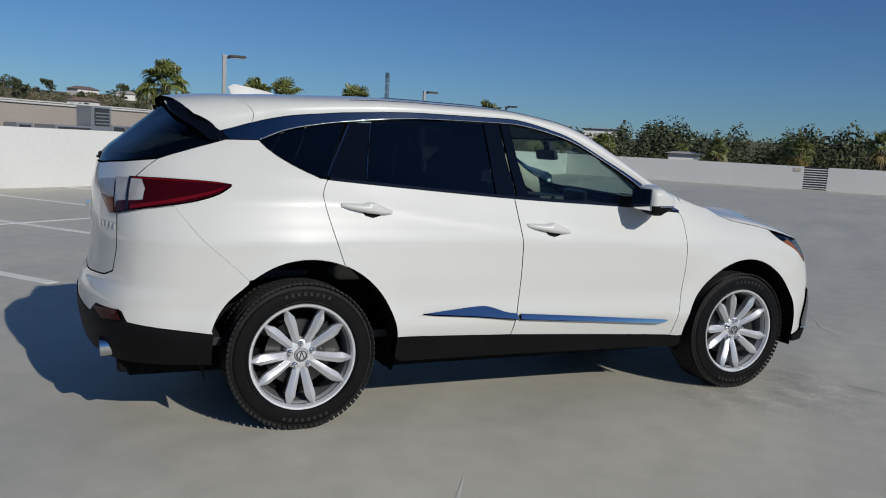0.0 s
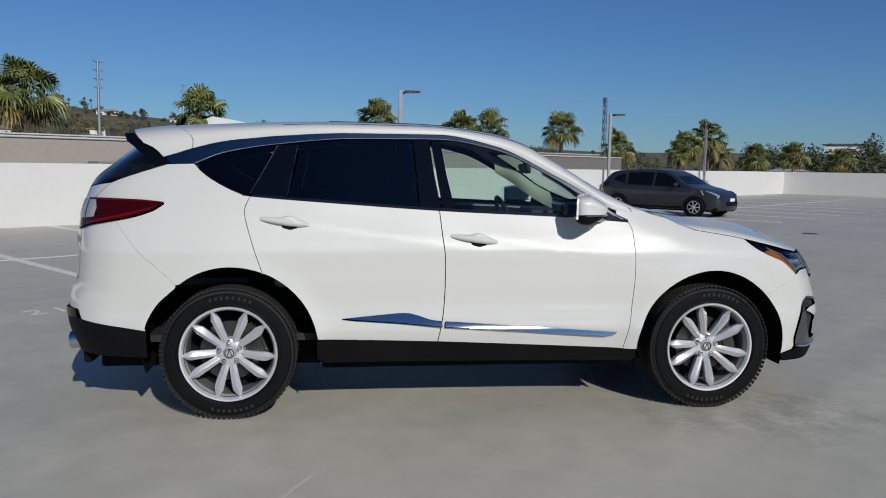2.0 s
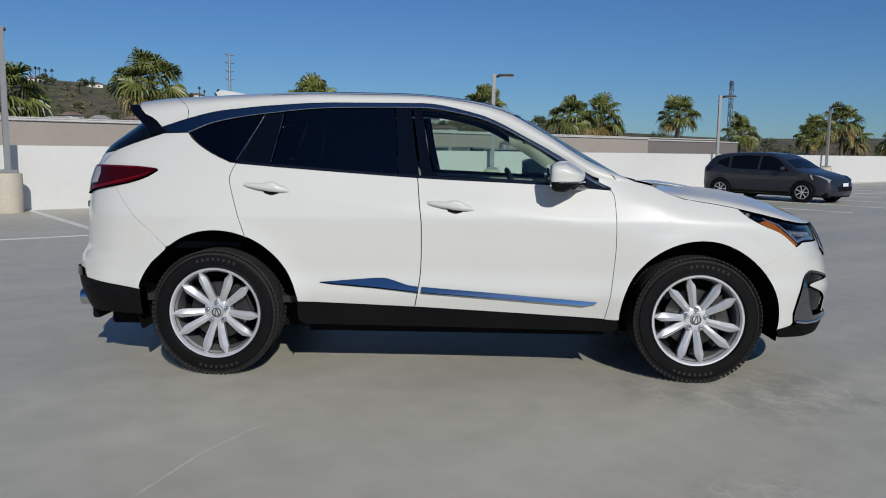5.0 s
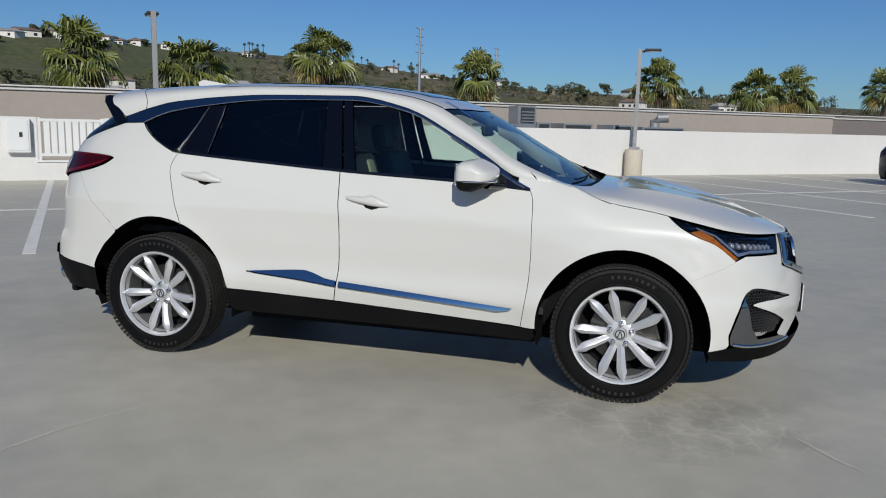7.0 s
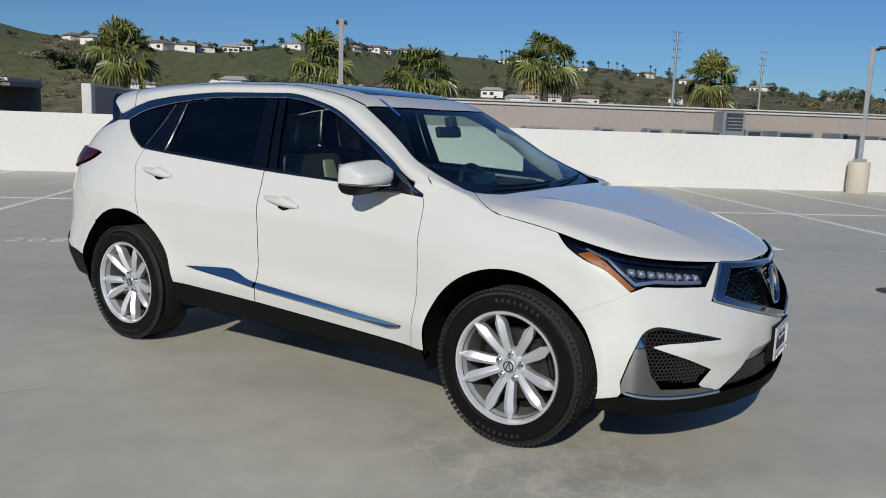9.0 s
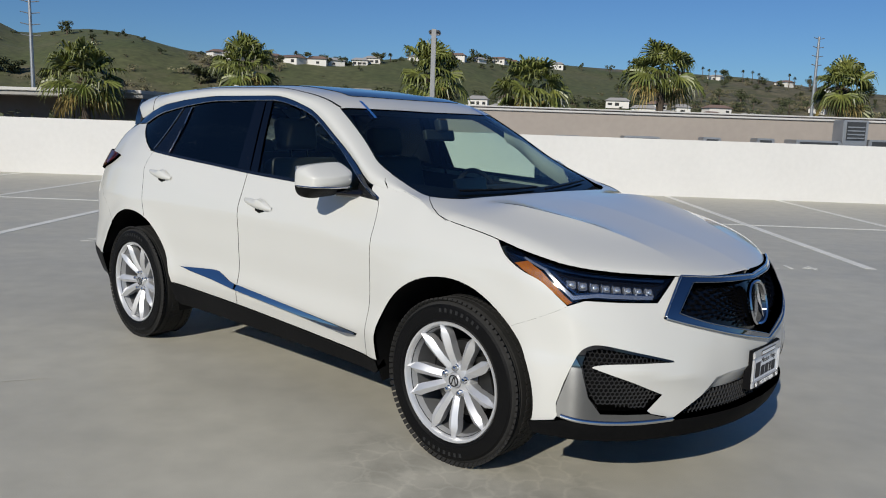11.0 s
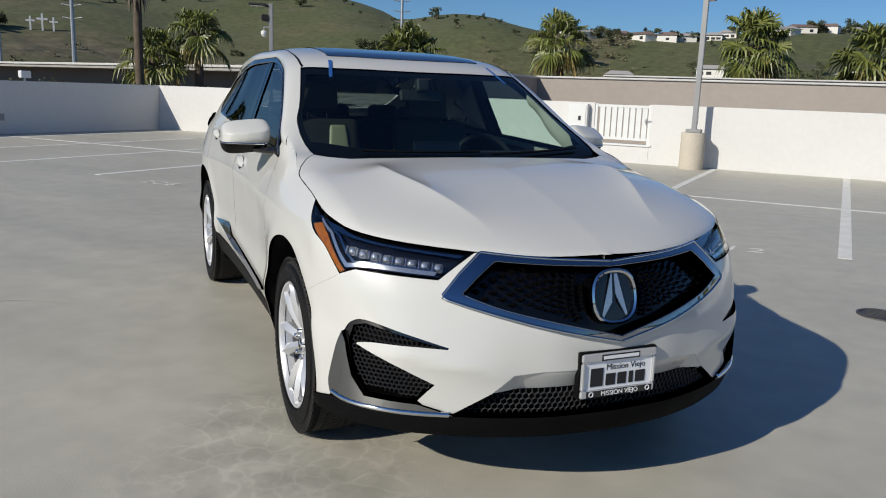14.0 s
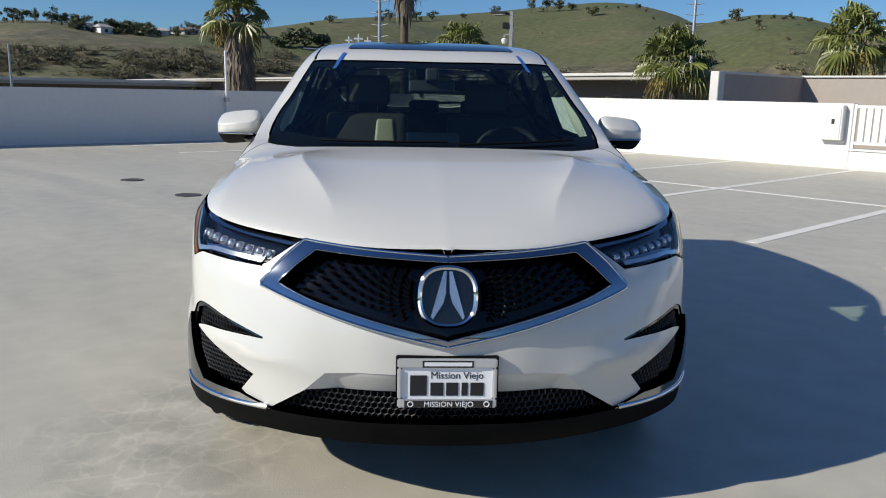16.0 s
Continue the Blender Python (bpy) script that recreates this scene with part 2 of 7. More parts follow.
def box(bm, x0, x1, y0, y1, z0, z1, bevel=0.0, m=None):
    r = bmesh.ops.create_cube(bm, size=1)
    vs = r["verts"]
    bmesh.ops.scale(bm, vec=(x1 - x0, y1 - y0, z1 - z0), verts=vs)
    bmesh.ops.translate(bm, vec=((x0 + x1) / 2, (y0 + y1) / 2, (z0 + z1) / 2), verts=vs)
    if bevel:
        es = list({e for v in vs for e in v.link_edges})
        r = bmesh.ops.bevel(bm, geom=es, offset=bevel, segments=2, affect="EDGES")
        vs = list({v for f in r["faces"] for v in f.verts} | {v for v in vs if v.is_valid})
    if m is not None:
        bmesh.ops.transform(bm, matrix=m, verts=vs)
    return bm


def boxes(*args, bevel=0.0):
    bm = bmesh.new()
    for a in args:
        box(bm, *a, bevel=bevel)
    return bm


def tube(bm, points, radii, seg=12, cap=True, squash=1.0):
    """A tapered tube along points."""
    rings = []
    for i, p in enumerate(points):
        p = Vector(p)
        a = Vector(points[max(i - 1, 0)])
        b = Vector(points[min(i + 1, len(points) - 1)])
        d = (b - a).normalized()
        side = d.cross(Vector((0, 0, 1)) if abs(d.z) < 0.9 else Vector((1, 0, 0))).normalized()
        up = side.cross(d)
        r = radii[i] if isinstance(radii, (list, tuple)) else radii
        rings.append([bm.verts.new(p + side * (r * math.cos(k * math.tau / seg)) + up * (r * squash * math.sin(k * math.tau / seg))) for k in range(seg)])
    for a, b in zip(rings, rings[1:]):
        for k in range(seg):
            bm.faces.new((a[k], b[k], b[(k + 1) % seg], a[(k + 1) % seg]))
    if cap:
        bm.faces.new(rings[0])
        bm.faces.new(rings[-1][::-1])
    bmesh.ops.recalc_face_normals(bm, faces=bm.faces)
    return bm


def lathe(bm, profile, seg=48, axis="y"):
    """Turn (radius, offset) pairs about an axis."""
    rings = []
    for r, h in profile:
        ring = []
        for k in range(seg):
            a = k * math.tau / seg
            c, s = r * math.cos(a), r * math.sin(a)
            ring.append(bm.verts.new({"y": (c, h, s), "z": (c, s, h), "x": (h, c, s)}[axis]))
        rings.append(ring)
    for a, b in zip(rings, rings[1:]):
        for k in range(seg):
            bm.faces.new((a[k], a[(k + 1) % seg], b[(k + 1) % seg], b[k]))
    return bm


def curve1(xs, ys):
    """A smooth curve through a few (x, y) pairs, flat beyond the ends."""
    xs, ys = list(map(float, xs)), list(map(float, ys))
    n = len(xs)
    d = [(ys[i + 1] - ys[i]) / (xs[i + 1] - xs[i]) for i in range(n - 1)]
    g = [d[0]] + [0.0 if d[i - 1] * d[i] <= 0 else 2 * d[i - 1] * d[i] / (d[i - 1] + d[i]) for i in range(1, n - 1)] + [d[-1]]

    def f(x):
        if x <= xs[0]:
            return ys[0] + g[0] * (x - xs[0])
        if x >= xs[-1]:
            return ys[-1] + g[-1] * (x - xs[-1])
        i = next(k for k in range(n - 1) if x <= xs[k + 1])
        h = xs[i + 1] - xs[i]
        t = (x - xs[i]) / h
        return (2 * t ** 3 - 3 * t * t + 1) * ys[i] + (t ** 3 - 2 * t * t + t) * h * g[i] + (3 * t * t - 2 * t ** 3) * ys[i + 1] + (t ** 3 - t * t) * h * g[i + 1]
    return f


# ---- the parking deck ----
deck = part("floor", boxes((WALL_W, WALL_E, WALL_S, WALL_V, -0.35, 0)), M_DECK, m=DECK)
tagged(deck, "grey coated concrete roof parking deck with scuffs and fine cracks", "floor", kind="structure")


def parapet(name, u0, u1, v0, v1, label, gaps=()):
    bm = bmesh.new()
    along_u = (u1 - u0) > (v1 - v0)
    lo, hi = (u0, u1) if along_u else (v0, v1)
    cuts = [lo] + [c for g in gaps for c in g[:2]] + [hi]
    for a, b in zip(cuts[::2], cuts[1::2]):
        box(bm, *((a, b, v0, v1) if along_u else (u0, u1, a, b)), -0.35, WALL_H, bevel=0.008)
    for a, b, sill in gaps:
        box(bm, *((a, b, v0, v1) if along_u else (u0, u1, a, b)), -0.35, sill)
    return tagged(part(name, bm, M_WALL, m=DECK), label, "wall", kind="structure")


parapet("wall_north", WALL_W - 0.2, WALL_E + 0.2, WALL_V, WALL_V + 0.2, "white painted solid parapet wall round the roof deck", gaps=((-2.72, -1.45, 0.42),))
parapet("wall_west", WALL_W - 0.2, WALL_W, WALL_S, WALL_V, "white painted parapet wall in its own shade")
parapet("wall_east", WALL_E, WALL_E + 0.2, WALL_S, WALL_V, "white painted parapet wall with a louvred drain opening", gaps=((-1.7, -0.35, 0.02),))
parapet("wall_south", WALL_W - 0.2, WALL_E + 0.2, WALL_S - 0.2, WALL_S, "white painted parapet wall closing the deck")

# painted stall lines: dividers and the line across the stall heads
bm = bmesh.new()
for k in range(-6, 17):
    u = 0.02 + 2.54 * k
    box(bm, u - 0.062, u + 0.062, 4.15, 13.66, -0.01, 0.004)
box(bm, -15.6, 44, 8.18, 8.27, -0.01, 0.0035)
tagged(part("stall_lines", bm, M_LINE, m=DECK), "worn white parking stall lines painted on the deck", "road marking", kind="structure")
bm = bmesh.new()
for k in range(3, 15):
    u = 0.02 + 2.54 * k
    box(bm, u - 0.05, u + 0.05, -12.0, -2.4, -0.01, 0.004)
box(bm, 6, 44, -7.3, -7.2, -0.01, 0.0035)
tagged(part("stall_lines_south", bm, M_FADED, m=DECK), "faded parking stall lines on the far side of the aisle", "road marking", kind="structure")


def floor_number(text, u, v, size=0.36):
    cu = bpy.data.curves.new("stall_number", "FONT")
    cu.body, cu.size, cu.align_x, cu.extrude = text, size, "CENTER", 0.001
    cu.space_character = 1.25
    cu.materials.append(M_LINE)
    ob = new("stall_number", cu)
    ob.matrix_world = DECK @ pose(u, v, 0.0035) @ Matrix.Diagonal((1.0, 0.95, 1, 1))
    return tagged(ob, "white stall number " + text + " stencilled on the deck", "floor number", group="stall numbers")


for k, text in enumerate(("206", "208", "210", "212", "214", "216")):
    floor_number(text, -6.18 + 2.58 * k, 3.93)

for u, v in ((2.8, 2.0), (-6.15, 1.32), (-8.2, 1.4), (14.5, 2.35), (4.9, 1.75)):
    bm = bmesh.new()
    lathe(bm, ((0.0, 0.006), (0.135, 0.006), (0.14, 0.002), (0.145, 0.009), (0.165, 0.009), (0.17, -0.02)), seg=28, axis="z")
    for i in range(-2, 3):
        box(bm, -0.1, 0.1, i * 0.04 - 0.008, i * 0.04 + 0.008, 0.004, 0.009)
    tagged(part("floor_drain", bm, M_IRON, m=DECK @ pose(u, v, 0)), "round cast-iron drain cover set flush in the deck", "drain cover", group="drain covers")

# pale scrapes in the coating
for line, wide in ((((-2.62, -1.25), (-2.45, -1.12), (-2.15, -0.91), (-1.9, -0.79), (-1.7, -0.72)), 0.010), (((0.99, -2.25), (0.975, -2.4), (0.955, -2.55), (0.96, -2.7)), 0.012), (((0.7, -3.4), (1.1, -3.55), (1.5, -3.62)), 0.008), (((2.6, -2.2), (2.9, -2.05), (3.3, -1.98)), 0.009)):
    bm = bmesh.new()
    rows = []
    for k, (u, v) in enumerate(line):
        a, b = line[max(k - 1, 0)], line[min(k + 1, len(line) - 1)]
        n_ = Vector((a[1] - b[1], b[0] - a[0], 0)).normalized() * (wide if 0 < k < len(line) - 1 else 0.002)
        rows.append([bm.verts.new((u + n_.x, v + n_.y, 0.0022)), bm.verts.new((u - n_.x, v - n_.y, 0.0022)), bm.verts.new((u, v, 0.0028))])
    for a, b in zip(rows, rows[1:]):
        bm.faces.new((a[0], b[0], b[2], a[2]))
        bm.faces.new((a[2], b[2], b[1], a[1]))
    bmesh.ops.recalc_face_normals(bm, faces=bm.faces)
    tagged(part("scrape_mark", bm, M_SCRAPE, m=DECK), "pale scrape worn into the deck coating", "floor mark", kind="structure")

# ---- the roof next door, below the parapet, and its tan walls ----
roof2 = part("ground_roof", boxes((-6.3, 60, WALL_V + 0.2, 30, -3.0, -0.6)), M_ROOF, m=DECK)
tagged(roof2, "grey membrane roof of the building next door", "roof", kind="structure")


def stucco_wall(name, u0, u1, v0, v1, top, mat, label):
    ob = thing(name, label, "wall", DECK, kind="structure")
    part("wall_face", boxes((u0, u1, v0, v1, -3.0, top)), mat, ob)
    part("coping", boxes((u0 - 0.04, u1 + 0.04, v0 - 0.06, v1 + 0.04, top, top + 0.055), bevel=0.01), M_CAP, ob, "pale metal coping")
    return ob


stucco_wall("wall_tan", -6.3, 28.0, 19.5, 19.8, 1.97, M_TAN, "long tan stucco parapet wall with a pale metal coping")
stucco_wall("wall_tan_return", -6.44, -6.3, 15.0, 19.8, 1.95, M_TAN, "tan stucco return wall standing in shade")
stucco_wall("wall_taupe", 28.0, 36.5, 19.9, 20.2, 1.93, M_TAN_DARK, "dark taupe stucco parapet wall")
part_post = thing("wall_pier", "pale stucco pier at the end of the tan wall", "pier", DECK, kind="structure")
part("pier_shaft", boxes((-6.47, -6.25, 14.75, 15.05, -3, 2.0), bevel=0.01), M_CAP, part_post)
for u in (0.9, 3.4, 5.4, 13.6, 16.2, 18.8):
    sc = thing("scupper", "small dark roof scupper let into the tan wall", "vent", DECK @ pose(u, 19.5, 1.28), group="scuppers")
    part("frame", boxes((-0.36, 0.36, -0.03, 0.02, -0.03, 0.02), (-0.36, 0.36, -0.03, 0.02, -0.2, -0.17), (-0.36, -0.33, -0.03, 0.02, -0.17, -0.03), (0.33, 0.36, -0.03, 0.02, -0.17, -0.03)), M_POLE, sc)
    part("opening", boxes((-0.33, 0.33, -0.012, 0.0, -0.17, -0.03)), M_DARK, sc)

# long low building beyond, to the west: sunlit fascia over a shaded recess
far = thing("low_building", "long low building with a pale roof fascia over a shaded recess", "building", DECK @ pose(-14.2, 30.2, 0, 0, 0, -8.5), kind="structure")
part("fascia", boxes((-900, 0, 0, 2.6, 2.20, 2.40), bevel=0.02), M_FASCIA, far, "weathered roof fascia")
part("gutter_edge", boxes((-900, 0, -0.12, 2.5, 2.40, 2.55), bevel=0.02), M_CAP, far, "pale metal gutter edge")
# Recess shade is put into the wall's colour, darker than the tan stucco.
part("recessed_wall", boxes((-900, 0, 2.0, 2.4, -8, 2.20)), M_TAN_DARK, far, "taupe wall with the recess shade in its colour")
part("planter", boxes((-900, 0, 0.2, 1.0, -8.0, 0.9)), M_TAN, far)
wing = thing("low_building_wing", "far wing of the long low building with the same pale fascia", "building", DECK @ pose(-97, 19.5, 0, 0, 0, 76), kind="structure")
part("fascia", boxes((-6, 30, 0, 2.6, 1.55, 1.90), bevel=0.02), M_FASCIA, wing, "weathered roof fascia")
part("gutter_edge", boxes((-6, 30, -0.12, 2.5, 1.90, 2.22), bevel=0.02), M_CAP, wing, "pale metal gutter edge")
# The wing's recess has its shade in the colour too.
part("recessed_wall", boxes((-6, 30, 2.0, 2.4, -8, 1.55)), M_TAN_DARK, wing, "taupe wall with the recess shade in its colour")
stucco_wall("wall_far_roof", -6.0, 44.0, 26.0, 26.3, 2.23, M_TAN_DARK, "dark roof edge of the building behind the tan wall")

# ---- ground, hills and distance ----
RIDGE = curve1((-180, -120, -60, -10, 5, 16, 30, 38.8, 46, 54, 57.5, 61, 66, 72, 76, 80.5, 85, 88, 91.5, 94.5, 97, 99.8, 104, 108.3, 110, 112, 113.5, 115.3, 117, 119.7, 121.3, 123.9, 125.5, 129.3, 137, 144, 147, 150, 153.3, 156, 160, 163, 168, 180),
               (1.2, 0.8, 0.8, 1.3, 1.3, 1.1, 1.05, 1.4, 1.95, 2.05, 2.1, 2.6, 3.0, 3.7, 3.95, 4.15, 4.4, 4.62, 4.72, 4.6, 4.35, 4.05, 4.1, 4.25, 4.35, 4.77, 5.15, 5.22, 5.06, 4.68, 5.3, 5.9, 6.04, 5.8, 5.15, 4.8, 4.4, 4.0, 3.82, 3.6, 3.7, 3.95, 3.6, 1.2))
GROUND_Z = -8.0


def terrain(u, v):
    """Height of the land at a place given in deck directions."""
    r = math.hypot(u, v + 4.7)
    az = math.degrees(math.atan2(v + 4.7, u))
    wob = noise.noise((u * 0.004, v * 0.004, 3.1))
    top = r * math.tan(radians(RIDGE(az)))
    peak = 430 + 90 * math.sin(az * 0.11) + 60 * wob
    rise = min(max((r - 130) / (peak - 130), 0), 1)
    crest = peak * math.tan(radians(RIDGE(az))) + 1.4
    rise = rise * rise * (3 - 2 * rise)
    h = GROUND_Z + (crest - GROUND_Z) * rise
    h += rise * (1 - rise) * 4 * (5.5 * noise.noise((u * 0.012, v * 0.012, 0.3)) + 2.0 * noise.noise((u * 0.04, v * 0.04, 7.7)))
    if r > peak:
        h -= (r - peak) * 0.03
    return h


def hill_spot(az, el):
    """The place on the land seen from the deck in that direction and at that height angle."""
    a, r = radians(az), 140.0
    while r < 700:
        u, v = r * math.cos(a), r * math.sin(a) - 4.7
        z = terrain(u, v)
        if z - 1.4 >= r * math.tan(radians(el)):
            return u, v, z
        r += 4
    r = 430 + 90 * math.sin(az * 0.11) - 20
    u, v = r * math.cos(a), r * math.sin(a) - 4.7
    return u, v, terrain(u, v)


def hill_material():
    m = material("grassy_hillside", (0.078, 0.098, 0.030), 0.9, second=(0.118, 0.116, 0.050), scale=0.03, fine=0.38, bump=0.3, bump_scale=0.5)
    n, l = m.node_tree.nodes, m.node_tree.links
    b, tc = n["Principled BSDF"], n["Texture Coordinate"]
    patch = n.new("ShaderNodeTexNoise")
    patch.inputs["Scale"].default_value, patch.inputs["Detail"].default_value, patch.inputs["Roughness"].default_value = 0.02, 9, 0.65
    l.new(tc.outputs["Object"], patch.inputs["Vector"])
    cover = n.new("ShaderNodeAttribute")
    cover.attribute_name = "brush_cover"
    add = n.new("ShaderNodeMath")
    add.operation = "MULTIPLY_ADD"
    add.inputs[1].default_value = 0.34
    l.new(cover.outputs["Fac"], add.inputs[0])
    l.new(patch.outputs["Fac"], add.inputs[2])
    fac = n.new("ShaderNodeMapRange")
    fac.inputs["From Min"].default_value, fac.inputs["From Max"].default_value = 0.56, 0.72
    l.new(add.outputs["Value"], fac.inputs["Value"])
    mix = n.new("ShaderNodeMix")
    mix.data_type = "RGBA"
    l.new(fac.outputs["Result"], mix.inputs["Factor"])
    l.new(b.inputs["Base Color"].links[0].from_socket, mix.inputs["A"])
    scrub = n.new("ShaderNodeTexNoise")
    scrub.inputs["Scale"].default_value, scrub.inputs["Detail"].default_value, scrub.inputs["Roughness"].default_value = 0.16, 10, 0.78
    l.new(tc.outputs["Object"], scrub.inputs["Vector"])
    shade = n.new("ShaderNodeValToRGB")
    shade.color_ramp.elements[0].position, shade.color_ramp.elements[1].position = 0.36, 0.64
    shade.color_ramp.elements[0].color, shade.color_ramp.elements[1].color = (0.030, 0.032, 0.016, 1), (0.185, 0.158, 0.092, 1)
    l.new(scrub.outputs["Fac"], shade.inputs["Fac"])
    l.new(shade.outputs["Color"], mix.inputs["B"])
    l.new(mix.outputs["Result"], b.inputs["Base Color"])
    return m


def brush_cover(u, v):
    """How far chaparral covers the land at a place."""
    r = math.hypot(u, v + 4.7)
    az = math.degrees(math.atan2(v + 4.7, u)) + 3.5 * noise.noise((u * 0.012, v * 0.012, 9.0))
    f = math.degrees(math.atan2(terrain(u, v) - 1.4, r)) / max(RIDGE(az), 0.3)
    f += 0.12 * noise.noise((u * 0.02, v * 0.02, 4.0))
    band = lambda a, b, w: smooth_step((az - a) / w) * smooth_step((b - az) / w)
    full = max(band(-60, 78 + 3.5 * f, 2.0), band(101.5, 112.5 - 2 * f, 1.5), 0.80 * band(110, 125, 3) * smooth_step((0.66 - f) / 0.25),
               0.80 * band(122, 152, 3) * smooth_step((0.50 - f) / 0.2), 0.85 * band(150, 176, 3), 0.8 * smooth_step((0.30 - f) / 0.1))
    return full * (0.72 + 0.6 * noise.noise((u * 0.03, v * 0.03, 1.0)))


def smooth_step(t):
    t = min(max(t, 0.0), 1.0)
    return t * t * (3 - 2 * t)


M_HILL = hill_material()
bm = bmesh.new()
rings = []
radii = [0, 40, 90, 130] + list(range(145, 540, 12)) + [560, 600, 700, 800, 1400, 3500]
for r in radii:
    rings.append([])
    for k in range(360):
        a = k * math.tau / 360
        u, v = r * math.cos(a), r * math.sin(a) - 4.7
        z = terrain(u, v) if r < 700 else (terrain(700 * math.cos(a), 700 * math.sin(a)) * 0.5 + GROUND_Z * 0.5 if r < 900 else GROUND_Z - 4)
        rings[-1].append(bm.verts.new((u, v, min(z, GROUND_Z) if r < 131 else z)))
for a, b in zip(rings, rings[1:]):
    for k in range(360):
        bm.faces.new((a[k], b[k], b[(k + 1) % 360], a[(k + 1) % 360]))
bmesh.ops.remove_doubles(bm, verts=bm.verts, dist=0.01)
land = part("ground", bm, M_HILL, m=DECK, degrees=180)
tone = land.data.attributes.new("brush_cover", "FLOAT", "POINT")
tone.data.foreach_set("value", [brush_cover(v.co.x, v.co.y) for v in land.data.vertices])
tagged(land, "green grassy hills with brown brush under a clear sky", "hills", kind="structure")


# ---- the white car: its three master surfaces ----
def smooth(t):
    t = min(max(t, 0.0), 1.0)
    return t * t * (3 - 2 * t)


PLAN = ((2.36, 0), (2.345, 0.2), (2.30, 0.39), (2.225, 0.565), (2.10, 0.757), (1.95, 0.875), (1.75, 0.921), (1.5, 0.928), (1.2, 0.935), (0.6, 0.910), (0, 0.902),
        (-0.5, 0.905), (-1.0, 0.918), (-1.4, 0.928), (-1.75, 0.91), (-2.0, 0.87), (-2.17, 0.785), (-2.27, 0.65), (-2.345, 0.42), (-2.375, 0.2), (-2.38, 0))
run = [0.0]
for a, b in zip(PLAN, PLAN[1:]):
    run.append(run[-1] + math.dist(a, b))
zero = run[10]
P_FRONT, P_REAR = zero, zero - run[-1]
plan_x = curve1([zero - s for s in run][::-1], [q[0] for q in PLAN][::-1])
plan_y = curve1([zero - s for s in run][::-1], [q[1] for q in PLAN][::-1])
nose = curve1((0.18, 0.27, 0.36, 0.5, 0.6, 0.72, 0.82, 0.9, 1.0, 1.15), (-0.11, -0.03, 0, 0.003, 0.0, -0.03, -0.075, -0.12, -0.19, -0.32))
tail = curve1((0.3, 0.42, 0.55, 0.64, 0.72, 0.9, 1.1, 1.19, 1.287, 1.4, 1.51, 1.6), (0.06, 0.02, 0.0, 0.01, 0.05, 0.065, 0.07, 0.085, 0.12, 0.24, 0.37, 0.47))
flank = curve1((0.2, 0.3, 0.4, 0.5, 0.62, 0.76, 0.9, 0.98, 1.06, 1.148, 1.3, 1.6), (-0.075, -0.05, -0.022, 0.0, -0.012, -0.006, -0.006, -0.026, -0.054, -0.087, -0.145, -0.262))
hood_z = curve1((0.9, 1.10, 1.2, 1.3, 1.57, 1.85, 2.05, 2.2, 2.30), (1.16, 1.112, 1.066, 1.042, 1.003, 0.955, 0.915, 0.893, 0.88))
AXLE_F, AXLE_R, HUB_Z, ARCH_Z = 1.3755, -1.3755, 0.362, 0.365


def side(p, z):
    """The body side, wrapped round both ends: p runs along the flank (p = x amidships), z is the height."""
    x, y = plan_x(p), plan_y(p)
    wf, wr = smooth((x - 1.35) / 0.85), smooth((-1.3 - x) / 0.85)
    ws = max(0.0, min(1.0, abs(y) / 0.55))
    inset = flank(z) * (ws * ws * (3 - 2 * ws)) * (1 - 0.85 * smooth((x - 1.5) / 0.35) * smooth((0.62 - z) / 0.1))
    if z > 1.1:
        inset -= (z - 1.1) * 0.16 * smooth((-0.7 - x) / 1.0)
    if x > 0.75:
        top = z - (hood_z(x) - 0.13)
        if top > 0:
            inset -= 0.032 * smooth((x - 0.75) / 0.3) * (top / 0.13) ** 2 * ws
    for axle in (AXLE_F, AXLE_R):
        r = math.hypot(x - axle, z - ARCH_Z)
        inset += 0.012 * math.exp(-((r - 0.46) / 0.07) ** 2) * ws
    # the soft shoulder along the rear door, the crease that falls from the front handle to the fender, and the one below the windows
    for crease, high, back, front, soft, up, down in ((0.935 - 0.14 * max(x, -1.3), 0.013, -2.1, 0.35, 0.018, 0.09, 0.09), (1.018 - 0.182 * x, 0.013, -0.25, 1.60, 0.020, 0.10, 0.17),
                                                      (1.140 - 0.065 * x, 0.011, -1.95, -0.45, 0.018, 0.09, 0.08)):
        d = z - crease
        inset += high * math.exp(-(math.hypot(d, soft) - soft) / (up if d > 0 else down)) * smooth((x - back) / 0.5) * smooth((front - x) / 0.7) * ws
    # the tongue between the two corner intakes, running in to the lower intake
    shelf = z - (0.563 - 0.12 * (p - 2.04))
    inward = 0.022 * math.exp(-(math.hypot(shelf, 0.008) - 0.008) / (0.07 if shelf > 0 else 0.045)) * smooth((p - 2.02) / 0.2) * smooth((2.68 - p) / 0.3)
    y2 = y + inset
    x2 = x + wf * nose(z) + wr * tail(z) + inward
    return Vector((x2, y2, z))


dlo_top = curve1((-2.1, -1.98, -1.81, -1.5, -1.285, -1.126, -0.71, -0.22, 0.113, 0.44, 0.647, 0.756, 0.98), (1.385, 1.425, 1.468, 1.507, 1.53, 1.547, 1.57, 1.572, 1.512, 1.356, 1.237, 1.160, 1.0))
spine = curve1((-2.05, -1.93, -1.77, -1.39, -0.86, -0.35, 0.05, 0.26, 0.485, 0.8, 1.16, 1.3), (1.572, 1.594, 1.612, 1.635, 1.654, 1.650, 1.617, 1.575, 1.475, 1.30, 1.095, 1.01))


